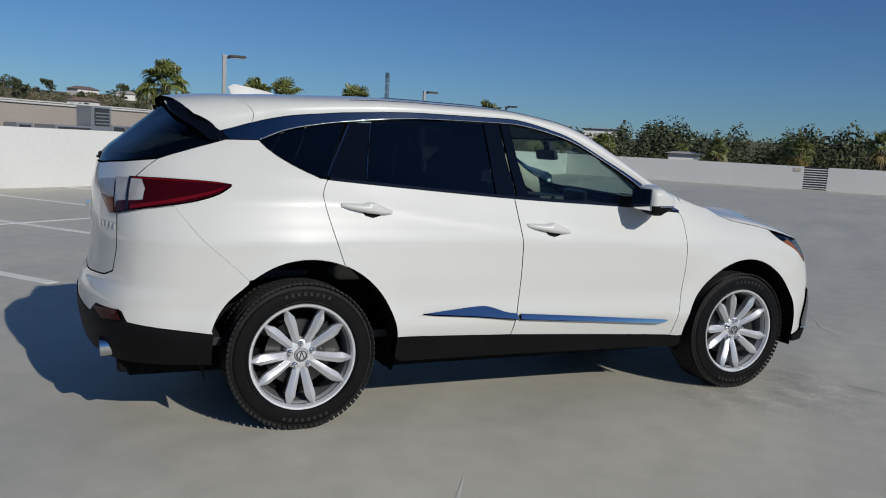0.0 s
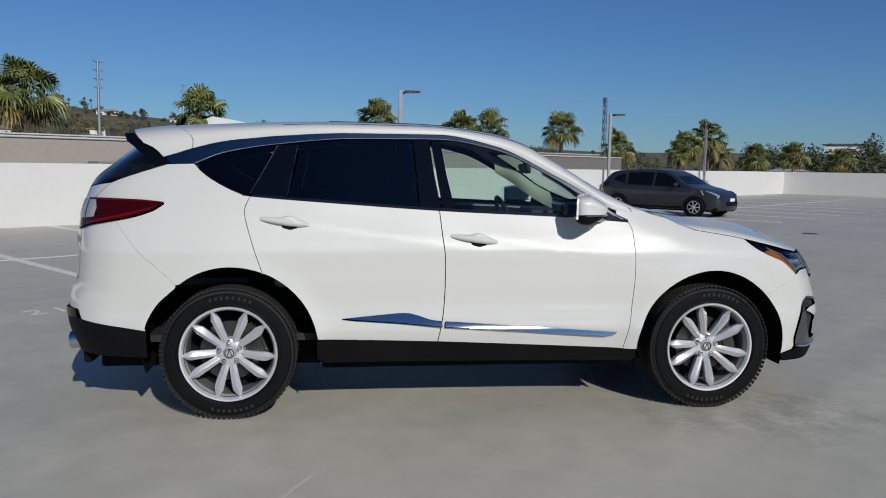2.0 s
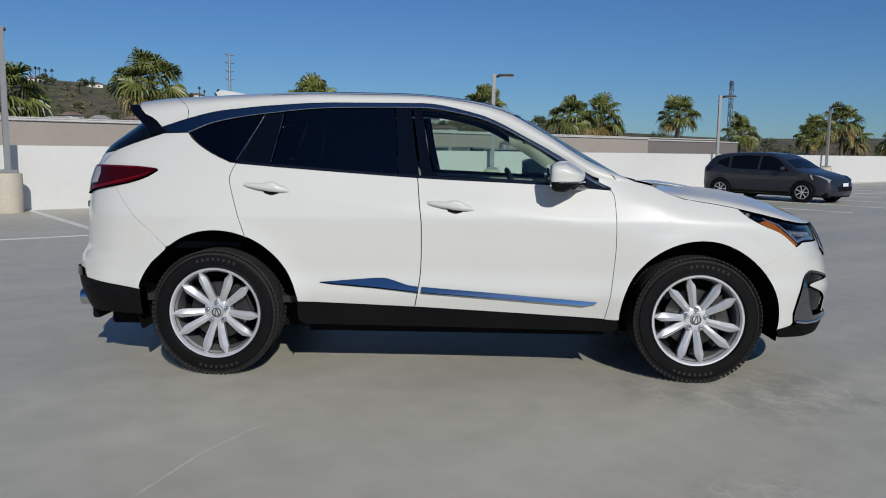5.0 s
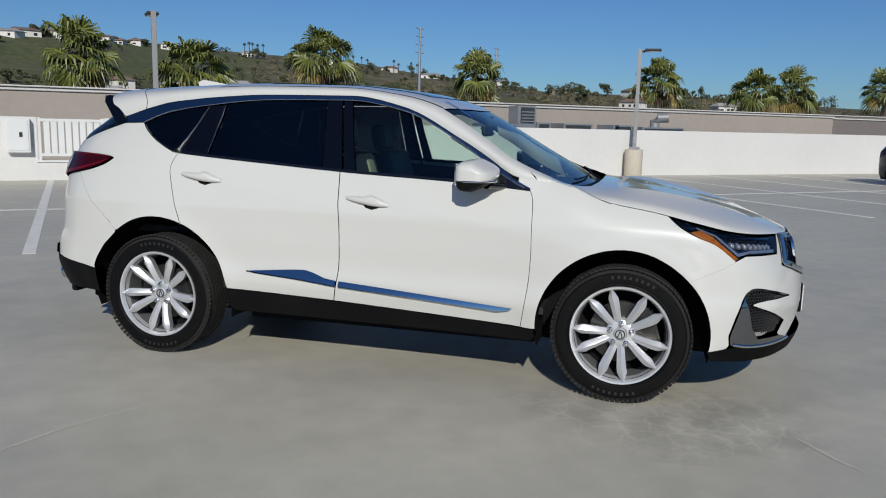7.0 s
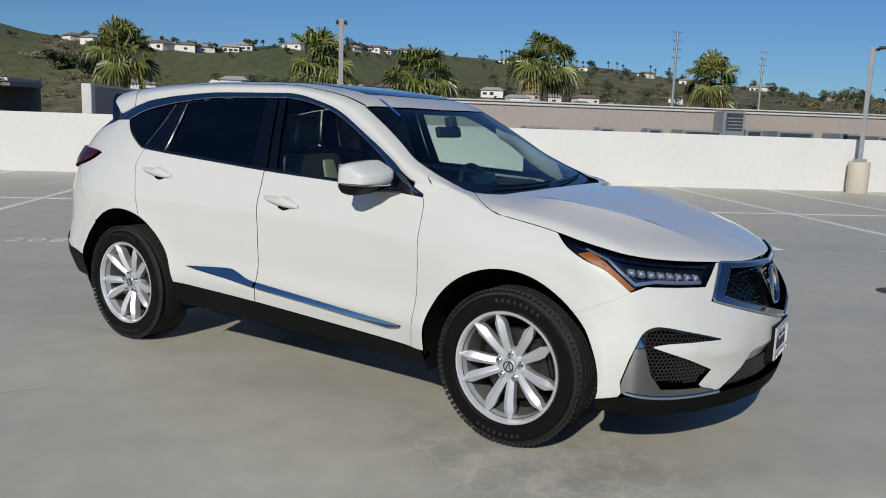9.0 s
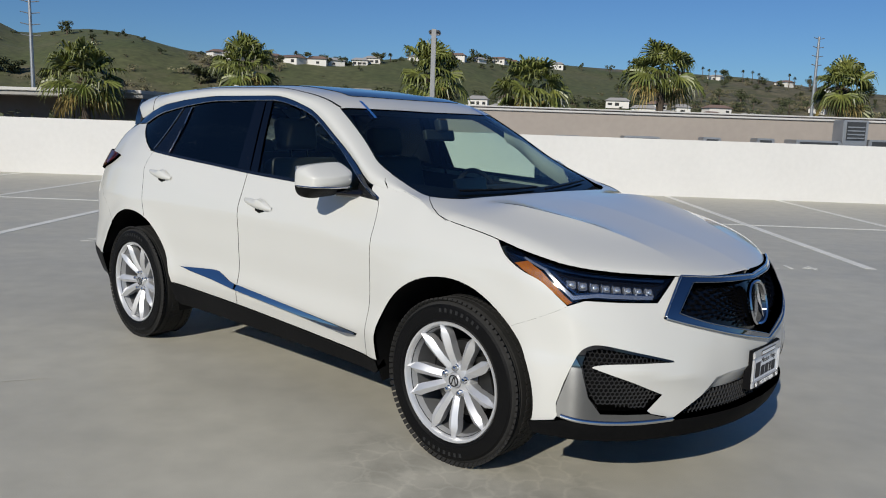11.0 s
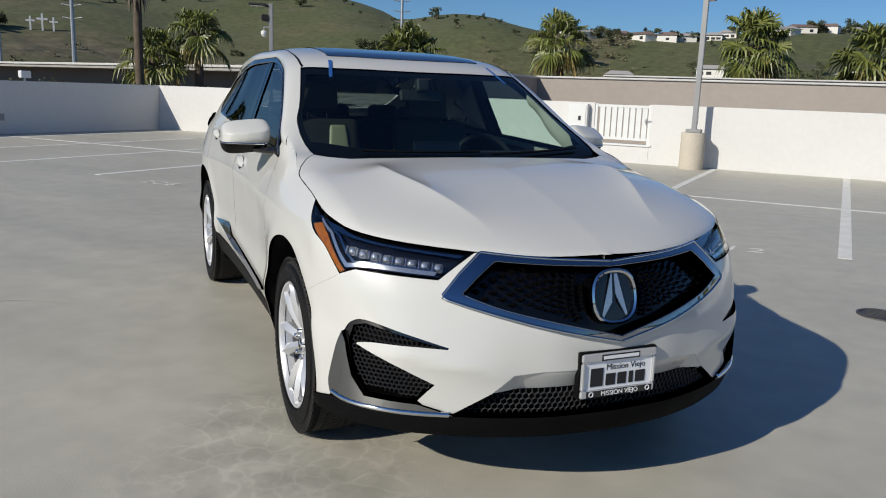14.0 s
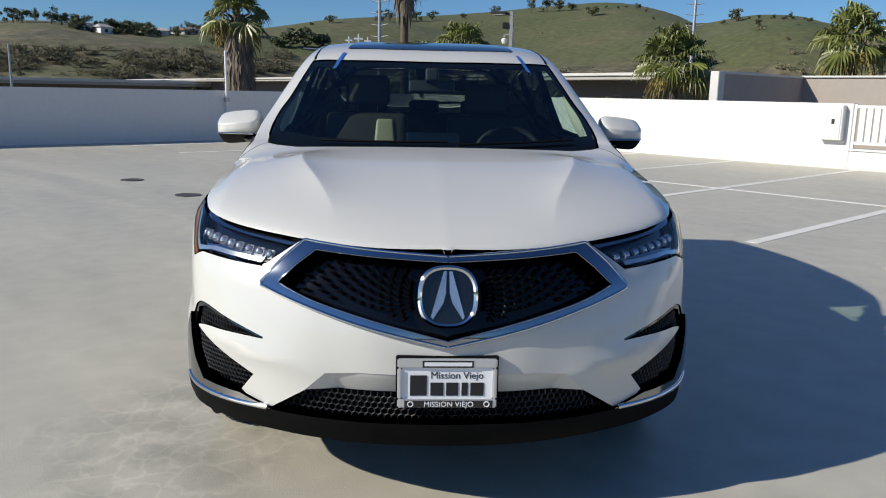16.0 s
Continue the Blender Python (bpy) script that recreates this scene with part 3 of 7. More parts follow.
pillar_foot = curve1((0.60, 0.70, 0.8, 0.9, 1.0, 1.05, 1.1, 1.15), (dlo_top(0.60) + 0.003, dlo_top(0.70) + 0.003, 1.158, 1.146, 1.137, 1.127, 1.113, 1.091))


def canopy(x, w):
    """Roof, pillars and windscreen: w runs from one window top (-1) to the other (1)."""
    ze = pillar_foot(x) if x > 0.70 else dlo_top(x) + 0.003
    rim = side(x, ze)
    a = min(abs(w), 1.0)
    lift = (1 - a ** 3.2) ** (1 / 3.2)
    bow = 0.10 * smooth((x - 0.1) / 0.8) * (a ** 2)
    z = ze + max(spine(x) - ze, 0.0) * lift
    return Vector((rim.x + (x - rim.x) * (1 - a ** 5) - bow * lift, rim.y * w, z))


def shell(x, q):
    """The canopy again, with its steep rims spread out evenly: q runs from 0 to 1."""
    return canopy(x, 1 - (1 - q) ** 3)


def spread(points):
    return [(p[0], 1 - max(1 - p[1], 0.0) ** (1 / 3)) for p in points]


bonnet_c = curve1((0.95, 1.15, 1.5, 1.9, 2.1, 2.2, 2.27), (1.140, 1.125, 1.085, 1.0, 0.942, 0.903, 0.872))
EDGE = []
for k in range(141):
    p = 1.0 + (P_FRONT - 1.0) * k / 140
    EDGE.append(side(p, hood_z(plan_x(p))))
edge_y = curve1([q.x for q in EDGE if q.x > 0.9][::4], [q.y for q in EDGE if q.x > 0.9][::4])
edge_z = curve1([q.x for q in EDGE if q.x > 0.9][::4], [q.z for q in EDGE if q.x > 0.9][::4])


def ridge_y(x):
    return 0.55 - 0.19 * smooth((x - 1.4) / 0.75) - 1.1 * max(1.46 - x, 0.0) ** 2


def bonnet(x, y):
    """The bonnet, crowned, with two soft ridges that run in towards the grille."""
    yb = max(edge_y(x), 0.02)
    q = min(abs(y) / yb, 1.0)
    z = bonnet_c(x) - max(bonnet_c(x) - edge_z(x), 0.0) * (1 - (1 - q ** 2.6) ** 0.6)
    d = abs(y) - ridge_y(x)
    fade = smooth((2.16 - x) / 0.5) * smooth((x - 1.22) / 0.26) * (1 - q ** 6)
    z += fade * 0.030 * math.exp(-(math.hypot(d, 0.004) - 0.004) / (0.095 if d < 0 else 0.125))
    z += 0.003 * math.exp(-math.hypot(y, 0.006) / 0.08) * smooth((x - 1.25) / 0.3)
    return Vector((x, y, z))


def foot_rim(x):
    return side(x, pillar_foot(x)).y if x < 1.0 else edge_y(x)


def foot(x, w):
    """The fender's top behind the bonnet: it runs up from the bonnet's level into the windscreen pillar."""
    y = w * foot_rim(x)
    low = bonnet(x, y).z
    cx = x
    for k in range(10):
        a = min(y / side(cx, pillar_foot(cx)).y, 1.0)
        lift = (1 - a ** 3.2) ** (1 / 3.2)
        cx = 0.5 * cx + 0.5 * (x + 0.10 * smooth((cx - 0.1) / 0.8) * a * a * lift)
    high = canopy(cx, a).z - 0.3 * smooth((x - 1.06) / 0.12)
    k = 0.010 * (1 - w ** 10)
    return Vector((x, y, 0.5 * (low + high + math.sqrt((low - high) ** 2 + k * k))))


# ---- car materials ----
M_PAINT = material("pearl_white_paint", (0.615, 0.605, 0.562), rough=0.36, coat=1.0, second=(0.60, 0.59, 0.55), scale=0.8, spec=0.35)
M_CHROME = material("polished_chrome", (0.62, 0.63, 0.65), rough=0.06, metal=1.0)
M_SURROUND = material("deep_chrome", (0.34, 0.36, 0.40), rough=0.05, metal=1.0)
M_SATIN = material("dark_chrome", (0.30, 0.31, 0.33), rough=0.10, metal=1.0)
M_CORNER = material("satin_chrome", (0.30, 0.305, 0.31), rough=0.09, metal=1.0)
M_ALLOY = material("silver_alloy_paint", (0.70, 0.70, 0.705), rough=0.38, metal=0.55, second=(0.58, 0.58, 0.585), scale=6, coat=0.25)
# Barrel alloy darkened in its colour for the shade behind the spokes.
M_BARREL = material("shade_dark_alloy", (0.22, 0.22, 0.223), rough=0.5, metal=0.5, second=(0.17, 0.17, 0.172), scale=8)
M_ALLOY_IN = material("shaded_alloy", (0.05, 0.05, 0.053), rough=0.5, metal=0.6)
M_RUBBER = material("tyre_rubber", (0.0045, 0.0045, 0.005), rough=0.5, second=(0.007, 0.0069, 0.0067), scale=9, spec=0.10, fine=0.2, bump=0.25, bump_scale=200)
M_TREAD = material("dusty_tread_rubber", (0.034, 0.033, 0.0315), rough=0.8, spec=0.15, second=(0.022, 0.0215, 0.0205), scale=14, fine=0.25)
M_MARK = material("worn_sidewall_mark", (0.0125, 0.0125, 0.0125), rough=0.7)
M_CLAD = material("black_textured_plastic", (0.0045, 0.0045, 0.005), rough=0.55, spec=0.1, second=(0.007, 0.007, 0.0075), scale=6, bump=0.15, bump_scale=350)
M_GLOSS = material("gloss_black_plastic", (0.006, 0.006, 0.007), rough=0.08, coat=0.6)
M_GRILLE = material("black_grille_plastic", (0.003, 0.003, 0.0035), rough=0.14, spec=0.35)
M_WELL = material("wheel_well_liner", (0.006, 0.006, 0.006), rough=0.9, spec=0.1, second=(0.009, 0.009, 0.009), scale=8)
M_TINT = glass("privacy_glass", (0.010, 0.012, 0.014))
M_REAR = glass("rear_privacy_glass", (0.10, 0.115, 0.112))
M_CLEAR = glass("door_glass", (0.74, 0.86, 0.80))
M_SCREEN = glass("windscreen_glass", (0.66, 0.78, 0.73))
M_LENSGLASS = glass("lamp_lens", (0.92, 0.93, 0.94))
M_RED = material("red_lamp_lens", (0.036, 0.0006, 0.0011), rough=0.08, coat=0.1, spec=0.25, second=(0.022, 0.0006, 0.001), scale=7)
M_RED_BRIGHT = material("bright_red_lens", (0.125, 0.0015, 0.003), rough=0.15, coat=0.3, spec=0.3)
M_OPTIC = material("clear_optic_shell", (0.30, 0.305, 0.32), rough=0.15, metal=0.6, spec=0.5)
M_LIP = material("satin_black_lip", (0.0045, 0.0045, 0.005), rough=0.6, spec=0.04, second=(0.0075, 0.0075, 0.0075), scale=5, fine=0.15)
M_MESH = material("grey_black_mesh_plastic", (0.030, 0.030, 0.031), rough=0.32, spec=0.4)
M_PILLAR = material("black_pillar_gloss", (0.002, 0.002, 0.003), rough=0.02, spec=0.5)
M_BLADE = material("silver_light_guide", (0.55, 0.56, 0.58), rough=0.15, metal=0.8, coat=0.6)
M_CLEARLENS = material("smoked_clear_lens", (0.26, 0.25, 0.25), rough=0.25, coat=0.3, second=(0.40, 0.39, 0.40), scale=12)
M_SEAM = material("painted_seam", (0.24, 0.24, 0.23), rough=0.8)
M_AMBER = material("amber_reflector", (0.40, 0.125, 0.006), rough=0.35, coat=0.0, spec=0.15, second=(0.22, 0.055, 0.004), scale=40)
M_LED = material("clear_lamp_optic", (0.70, 0.72, 0.75), rough=0.12, metal=0.75, coat=0.8)
M_SEAT = material("parchment_leather", (0.33, 0.30, 0.215), rough=0.5, second=(0.29, 0.26, 0.18), scale=5, bump=0.15, bump_scale=120)
M_TRIM = material("black_cabin_plastic", (0.016, 0.016, 0.018), rough=0.6, second=(0.022, 0.022, 0.024), scale=7)
M_LINING = material("parchment_headlining", (0.55, 0.52, 0.43), rough=0.85, second=(0.50, 0.47, 0.39), scale=30)
M_TAPE = material("blue_masking_tape", (0.05, 0.22, 0.62), rough=0.6)
M_BRAKE = material("brake_disc_steel", (0.085, 0.083, 0.08), rough=0.45, metal=0.9, second=(0.045, 0.044, 0.042), scale=10)
M_PLATE = material("white_plate_insert", (0.84, 0.85, 0.86), rough=0.4, second=(0.78, 0.79, 0.81), scale=4)
M_INK = material("black_print", (0.012, 0.012, 0.015), rough=0.5)


# ---- panels cut out of the master surfaces ----
def spline(pts, n=8):
    """A smooth open curve through points, as a list of points."""
    pts = [Vector(q).to_2d() for q in pts]
    out = []
    for i in range(len(pts) - 1):
        a, b, c, d = pts[max(i - 1, 0)], pts[i], pts[i + 1], pts[min(i + 2, len(pts) - 1)]
        for k in range(n):
            t = k / n
            out.append(0.5 * (2 * b + (c - a) * t + (2 * a - 5 * b + 4 * c - d) * t * t + (3 * b - a - 3 * c + d) * t ** 3))
    return out + [pts[-1]]


def arc(cx, cz, r, a0, a1, n=26):
    return [(cx + r * math.cos(radians(a0 + (a1 - a0) * k / n)), cz + r * math.sin(radians(a0 + (a1 - a0) * k / n))) for k in range(n + 1)]


def inside(q, poly):
    hit, n = False, len(poly)
    for i in range(n):
        a, b = poly[i], poly[i - 1]
        if (a.y > q.y) != (b.y > q.y) and q.x < (b.x - a.x) * (q.y - a.y) / (b.y - a.y) + a.x:
            hit = not hit
    return hit


def skin(name, f, outline, mat, parent=None, flip=1, both=False, step=0.034, gap=0.0025, off=0.0, thick=0.014, label="", centre=None, axis=0, extra=()):
    """A panel: the outline, in the surface's own two directions, filled, laid on the surface f and given a turned-in edge.
    flip -1 puts it on the car's other side; both joins the two halves at the middle line."""
    raw = [Vector(q).to_2d() for q in outline]
    if sum(a.x * b.y - b.x * a.y for a, b in zip(raw, raw[1:] + raw[:1])) < 0:
        raw.reverse()
    mid = [centre is not None and abs(q[axis] - centre) < 1e-4 for q in raw]
    n = len(raw)
    cut = []
    for i, q in enumerate(raw):
        d0, d1 = (q - raw[i - 1]), (raw[(i + 1) % n] - q)
        d0, d1 = (d0.normalized() if d0.length > 1e-9 else d1.normalized()), (d1.normalized() if d1.length > 1e-9 else d0.normalized())
        m = Vector((-d0.y - d1.y, d0.x + d1.x))
        m = m.normalized() / max(0.5, m.normalized().dot(Vector((-d0.y, d0.x)))) if m.length > 1e-6 else Vector((0, 0))
        c = q + m * gap
        if mid[i]:
            c[axis] = q[axis]
        cut.append((c, mid[i]))
    ring = []
    for i in range(n):
        a, b = cut[i][0], cut[(i + 1) % n][0]
        parts = max(1, int((b - a).length / (step * 0.6)))
        for k in range(parts):
            ring.append(a.lerp(b, k / parts))
    pts = list(ring)
    xs, ys = [q.x for q in ring], [q.y for q in ring]
    x0, y0 = min(xs), min(ys)
    for i in range(1, int((max(xs) - x0) / step) + 1):
        for j in range(1, int((max(ys) - y0) / step) + 1):
            q = Vector((x0 + (i - 0.5 * (j % 2)) * step, y0 + j * step * 0.9))
            if inside(q, ring) and min((q - r).length_squared for r in ring) > (0.38 * step) ** 2:
                pts.append(q)
    for q in extra:
        q = Vector(q)
        if inside(q, ring):
            pts.append(q)
    out = delaunay_2d_cdt(pts, [], [list(range(len(ring)))], 1, 1e-6)
    uv, faces = out[0], out[2]
    h = 0.002
    pos, nor = [], []
    for q in uv:
        edge = centre is not None and abs(q[axis] - centre) < 1e-4
        da = f(q.x, q.y) - f(q.x - h, q.y) if edge and centre > 0 else f(q.x + h, q.y) - f(q.x, q.y) if edge and centre < 0 else f(q.x + h, q.y) - f(q.x - h, q.y)
        v = f(q.x, q.y)
        m = da.cross(f(q.x, q.y + h) - f(q.x, q.y - h)).normalized()
        if m.dot(v - Vector((v.x * 0.55, 0, 0.55))) < 0:
            m.negate()
        if edge:
            m.y = 0
            m.normalize()
            v.y = 0
        pos.append(v + m * off)
        nor.append(m)
    verts, norms, loops, lnorm = [], [], [], []
    for half in ((1, -1) if both else (flip,)):
        base = len(verts)
        mir = Vector((1, half, 1))
        verts += [p * mir for p in pos]
        norms += [m * mir for m in nor]
        k = len(uv)
        count = {}
        for fc in faces:
            for a, b in zip(fc, list(fc[1:]) + [fc[0]]):
                count[(min(a, b), max(a, b))] = count.get((min(a, b), max(a, b)), 0) + 1
        for fc in faces:
            a, b, c = (verts[base + i] for i in fc[:3])
            ids = [base + i for i in fc]
            if (b - a).cross(c - a).dot(norms[base + fc[0]]) < 0:
                ids.reverse()
            loops.append(ids)
            lnorm.append([norms[i] for i in ids])
        for (a, b), c in count.items():
            if c != 1 or (both and centre is not None and abs(uv[a][axis] - centre) < 1e-4 and abs(uv[b][axis] - centre) < 1e-4):
                continue
            i = len(verts)
            pa, pb, na, nb = verts[base + a], verts[base + b], norms[base + a], norms[base + b]
            verts += [pa.copy(), pb.copy(), pb - nb * thick, pa - na * thick]
            norms += [na, nb, nb, na]
            fn = (pb - pa).cross(nb).normalized()
            loops.append([i, i + 1, i + 2, i + 3])
            lnorm.append([fn] * 4)
    me = bpy.data.meshes.new(name)
    me.from_pydata([tuple(v) for v in verts], [], loops)
    me.polygons.foreach_set("use_smooth", [True] * len(me.polygons))
    me.update()
    me.normals_split_custom_set([tuple(v) for fc in lnorm for v in fc])
    me.materials.append(mat)
    ob = new(name, me)
    if parent is not None:
        ob.parent = parent
    if label:
        ob["label"] = label
    return ob


def rib(bm, f, pts, r, off, flip=1, both=False, seg=5):
    """A thin bar that follows a surface."""
    for half in ((1, -1) if both else (flip,)):
        line = []
        for q in pts:
            v = f(q[0], q[1])
            m = (f(q[0] + 0.003, q[1]) - f(q[0] - 0.003, q[1])).cross(f(q[0], q[1] + 0.003) - f(q[0], q[1] - 0.003)).normalized()
            if m.dot(v - Vector((v.x * 0.55, 0, 0.55))) < 0:
                m.negate()
            line.append((v + m * off) * Vector((1, half, 1)))
        tube(bm, line, r, seg=seg)
    return bm


def honeycomb(name, f, zone, pitch, r, off, sides, mat, parent, label):
    """A hexagonal mesh of thin bars laid on a surface inside a zone."""
    zone = [Vector(q) for q in zone]
    x0, x1, y0, y1 = min(q.x for q in zone), max(q.x for q in zone), min(q.y for q in zone), max(q.y for q in zone)
    arm = pitch / math.sqrt(3)
    verts, faces = [], []

    def lay(q):
        v = f(q.x, q.y)
        m = (f(q.x + 0.003, q.y) - f(q.x - 0.003, q.y)).cross(f(q.x, q.y + 0.003) - f(q.x, q.y - 0.003)).normalized()
        if m.dot(v - Vector((v.x * 0.55, 0, 0.55))) < 0:
            m.negate()
        return v + m * off, m

    for j in range(int((y1 - y0) / (arm * 1.5)) + 2):
        for i in range(int((x1 - x0) / pitch) + 2):
            c = Vector((x0 + (i + 0.5 * (j % 2)) * pitch, y0 + j * arm * 1.5))
            top, low = c + Vector((0, arm)), c + Vector((0, -arm))
            right, up_r, left = c + Vector((pitch / 2, -arm / 2)), c + Vector((pitch / 2, arm / 2)), c + Vector((-pitch / 2, -arm / 2))
            for a, b in ((low, right), (right, up_r), (left, low)):
                if not (inside(a, zone) and inside(b, zone)):
                    continue
                (pa, na), (pb, nb) = lay(a), lay(b)
                t = (pb - pa).normalized()
                for half in sides:
                    mir = Vector((1, half, 1))
                    k = len(verts)
                    for p, m in ((pa - t * r * 0.5, na), (pb + t * r * 0.5, nb)):
                        w = t.cross(m).normalized() * r
                        verts += [tuple((p + w) * mir), tuple((p + m * r * 1.4) * mir), tuple((p - w) * mir), tuple((p - m * r * 2.0) * mir)]
                    for e in range(4):
                        q = (k + e, k + (e + 1) % 4, k + 4 + (e + 1) % 4, k + 4 + e)
                        faces.append(q if half > 0 else q[::-1])
    me = bpy.data.meshes.new(name)
    me.from_pydata(verts, [], faces)
    me.materials.append(mat)
    ob = new(name, me)
    ob.parent = parent
    ob["label"] = label
    return ob


def arch(cx, r, a0, a1):
    """A wheel opening, a little taller than round."""
    return [(cx + (q[0] - cx) * k, ARCH_Z + (q[1] - ARCH_Z) * k) for q in arc(cx, ARCH_Z, r, a0, a1) for k in (1 + 0.018 * max(0.0, (q[1] - ARCH_Z) / r),)]


ARCH_F = lambda a0, a1: arch(AXLE_F, 0.447, a0, a1)
ARCH_R = lambda a0, a1: arch(-1.362, 0.468, a0, a1)
rocker_z = lambda x: 0.413 - 0.049 * (x + 0.237) if x > -0.237 else 0.413 - 0.037 * (x + 0.237)
DOOR_FRONT = spline(((0.85, rocker_z(0.85)), (0.88, 0.55), (0.893, 0.71), (0.895, 0.82), (0.888, 1.03), (0.868, 1.092)))
B_GAP = spline(((-0.232, rocker_z(-0.232)), (-0.2, 0.615), (-0.197, 0.87), (-0.21, 1.0), (-0.224, 1.147)))
BELT = spline(((-1.661, 1.388), (-1.45, 1.286), (-1.313, 1.228), (-1.262, 1.217), (-0.9, 1.19), (-0.224, 1.147), (0.3, 1.126), (0.536, 1.115), (0.868, 1.092)))
belt_z = curve1((-1.661, -1.45, -1.313, -1.262, -0.9, -0.224, 0.3, 0.536, 0.868), (1.388, 1.286, 1.228, 1.217, 1.19, 1.147, 1.126, 1.115, 1.092))
glass_top = curve1((-1.661, -1.5, -1.3, -1.136, -0.71, -0.22, 0.114, 0.449, 0.756, 0.868), (1.388, 1.437, 1.477, 1.503, 1.543, 1.549, 1.494, 1.335, 1.142, 1.092))
REAR_EDGE = spline(((-1.262, 1.217), (-1.286, 1.16), (-1.284, 1.10), (-1.24, 0.95), (-1.190, 0.807)))


def along(fn, x0, x1, n=16):
    return [(x0 + (x1 - x0) * k / n, fn(x0 + (x1 - x0) * k / n)) for k in range(n + 1)]


def deg(cx, x, z):
    return math.degrees(math.atan2(z - ARCH_Z, x - cx))


def strip(p, z):
    """The chrome door strip: a wedge that leans out towards its lower edge."""
    v = side(p, z)
    return Vector((v.x, v.y + 0.010 + 0.55 * max(0.535 - 0.075 * (p + 0.2) - z, -0.045) * 0.8, v.z))


car = thing("suv", "pearl white compact sport utility vehicle parked on the deck", "car")

# ---- flanks ----
for s in (-1, 1):
    a_low = deg(AXLE_F, 0.93, rocker_z(0.93))
    door_f = skin("front_door", side, DOOR_FRONT + [q for q in BELT[::-1] if -0.224 < q.x < 0.868] + B_GAP[::-1] + along(rocker_z, -0.232, 0.85), M_PAINT, car, s)
    door_r = skin("rear_door", side, B_GAP + [q for q in BELT[::-1] if -1.262 < q.x < -0.224] + REAR_EDGE + ARCH_R(deg(-1.362, -1.190, 0.807), deg(-1.362, -0.905, 0.437))[1:] + along(rocker_z, -0.895, -0.232), M_PAINT, car, s)
    skin("front_fender", side, [(0.85, rocker_z(0.85))] + DOOR_FRONT[1:] + [(0.80, 1.13)] + along(lambda x: pillar_foot(x) + 0.0035, 0.80, 1.10, 8) + along(lambda x: hood_z(plan_x(x)) + (0.0035 if x < 1.23 else 0.0012), 1.12, 1.615, 20)
         + spline(((1.615, 1.0), (1.69, 0.945), (1.79, 0.9), (1.885, 0.862), (1.972, 0.785))) + [(1.85, 0.735), (1.704, 0.676)] + ARCH_F(deg(AXLE_F, 1.704, 0.676), 180.8)[1:] + [(0.90, rocker_z(0.9))], M_PAINT, car, s, gap=0.0006)
    skin("quarter_panel", side, REAR_EDGE[::-1] + [q for q in BELT[::-1] if -1.661 < q.x < -1.262] + [(-1.661, 1.388)] + spline(((-1.895, 1.383), (-2.0, 1.345), (-2.155, 1.278))) + [(-2.245, 1.19), (-2.36, 1.02), (-2.2, 1.048), (-2.036, 1.072)]
         + spline(((-2.036, 1.072), (-1.90, 0.93), (-1.78, 0.836), (-1.663, 0.745))) + ARCH_R(deg(-1.362, -1.663, 0.745), deg(-1.362, -1.190, 0.807))[1:], M_PAINT, car, s, gap=0.0009)
    skin("rocker_cladding", side, along(rocker_z, -0.902, 0.921, 20) + [(0.93, 0.31), (0.90, 0.285), (-0.86, 0.30), (-0.90, 0.33)], M_CLAD, car, s, gap=0.001, off=0.004, thick=0.05)
    # windows: chrome surround, glass, gloss-black pillars
    skin("window_surround", side, along(dlo_top, -1.975, 0.77, 44) + [(0.868, 1.105)] + along(glass_top, 0.868, -1.661, 44) + [(-1.78, 1.389), (-1.893, 1.384)], M_SATIN, car, s, gap=0.001, off=0.002, thick=0.02, label="dark chrome window surround")
    skin("belt_moulding", side, along(lambda x: belt_z(x) + 0.013, -1.25, 0.85, 30) + along(lambda x: belt_z(x) - 0.001, 0.85, -1.25, 30), M_GLOSS, car, s, gap=0.0, off=0.003, thick=0.02)
    skin("quarter_window", side, along(lambda x: belt_z(x) + 0.006, -1.262, -1.65, 12) + along(lambda x: glass_top(x) - 0.006, -1.63, -1.142, 14), M_TINT, car, s, off=-0.003, thick=0.004)
    skin("rear_pillar_trim", side, [(-1.262, 1.226), (-1.232, 1.226), (-1.062, 1.21), (-1.062, 1.24), (-1.022, 1.40), (-1.01, 1.508), (-1.12, 1.498)], M_PILLAR, car, s, off=0.0)
    skin("window_glass", side, along(lambda x: belt_z(x) + 0.012, -1.06, -0.335, 12) + [(-0.347, 1.30)] + along(lambda x: glass_top(x) - 0.006, -0.365, -1.005, 14) + [(-1.018, 1.40), (-1.056, 1.24)], M_TINT, door_r, s, off=-0.005, thick=0.004, label="dark privacy glass")
    skin("centre_pillar_trim", side, along(lambda x: belt_z(x) + 0.012, -0.335, -0.212, 4) + [(-0.245, 1.35)] + along(lambda x: glass_top(x) - 0.004, -0.27, -0.365, 4), M_PILLAR, door_r, s, off=0.0)
    skin("centre_pillar_trim", side, along(lambda x: belt_z(x) + 0.012, -0.206, -0.132, 4) + [(-0.175, 1.35)] + along(lambda x: glass_top(x) - 0.004, -0.205, -0.264, 4), M_PILLAR, door_f, s, off=0.0)
    skin("window_glass", side, along(lambda x: belt_z(x) + 0.012, -0.132, 0.70, 16) + [(0.70, 1.17)] + along(lambda x: glass_top(x) - 0.008, 0.69, -0.2, 20) + [(-0.172, 1.35)], M_CLEAR, door_f, s, off=-0.006, thick=0.004, label="lightly green-tinted door glass")
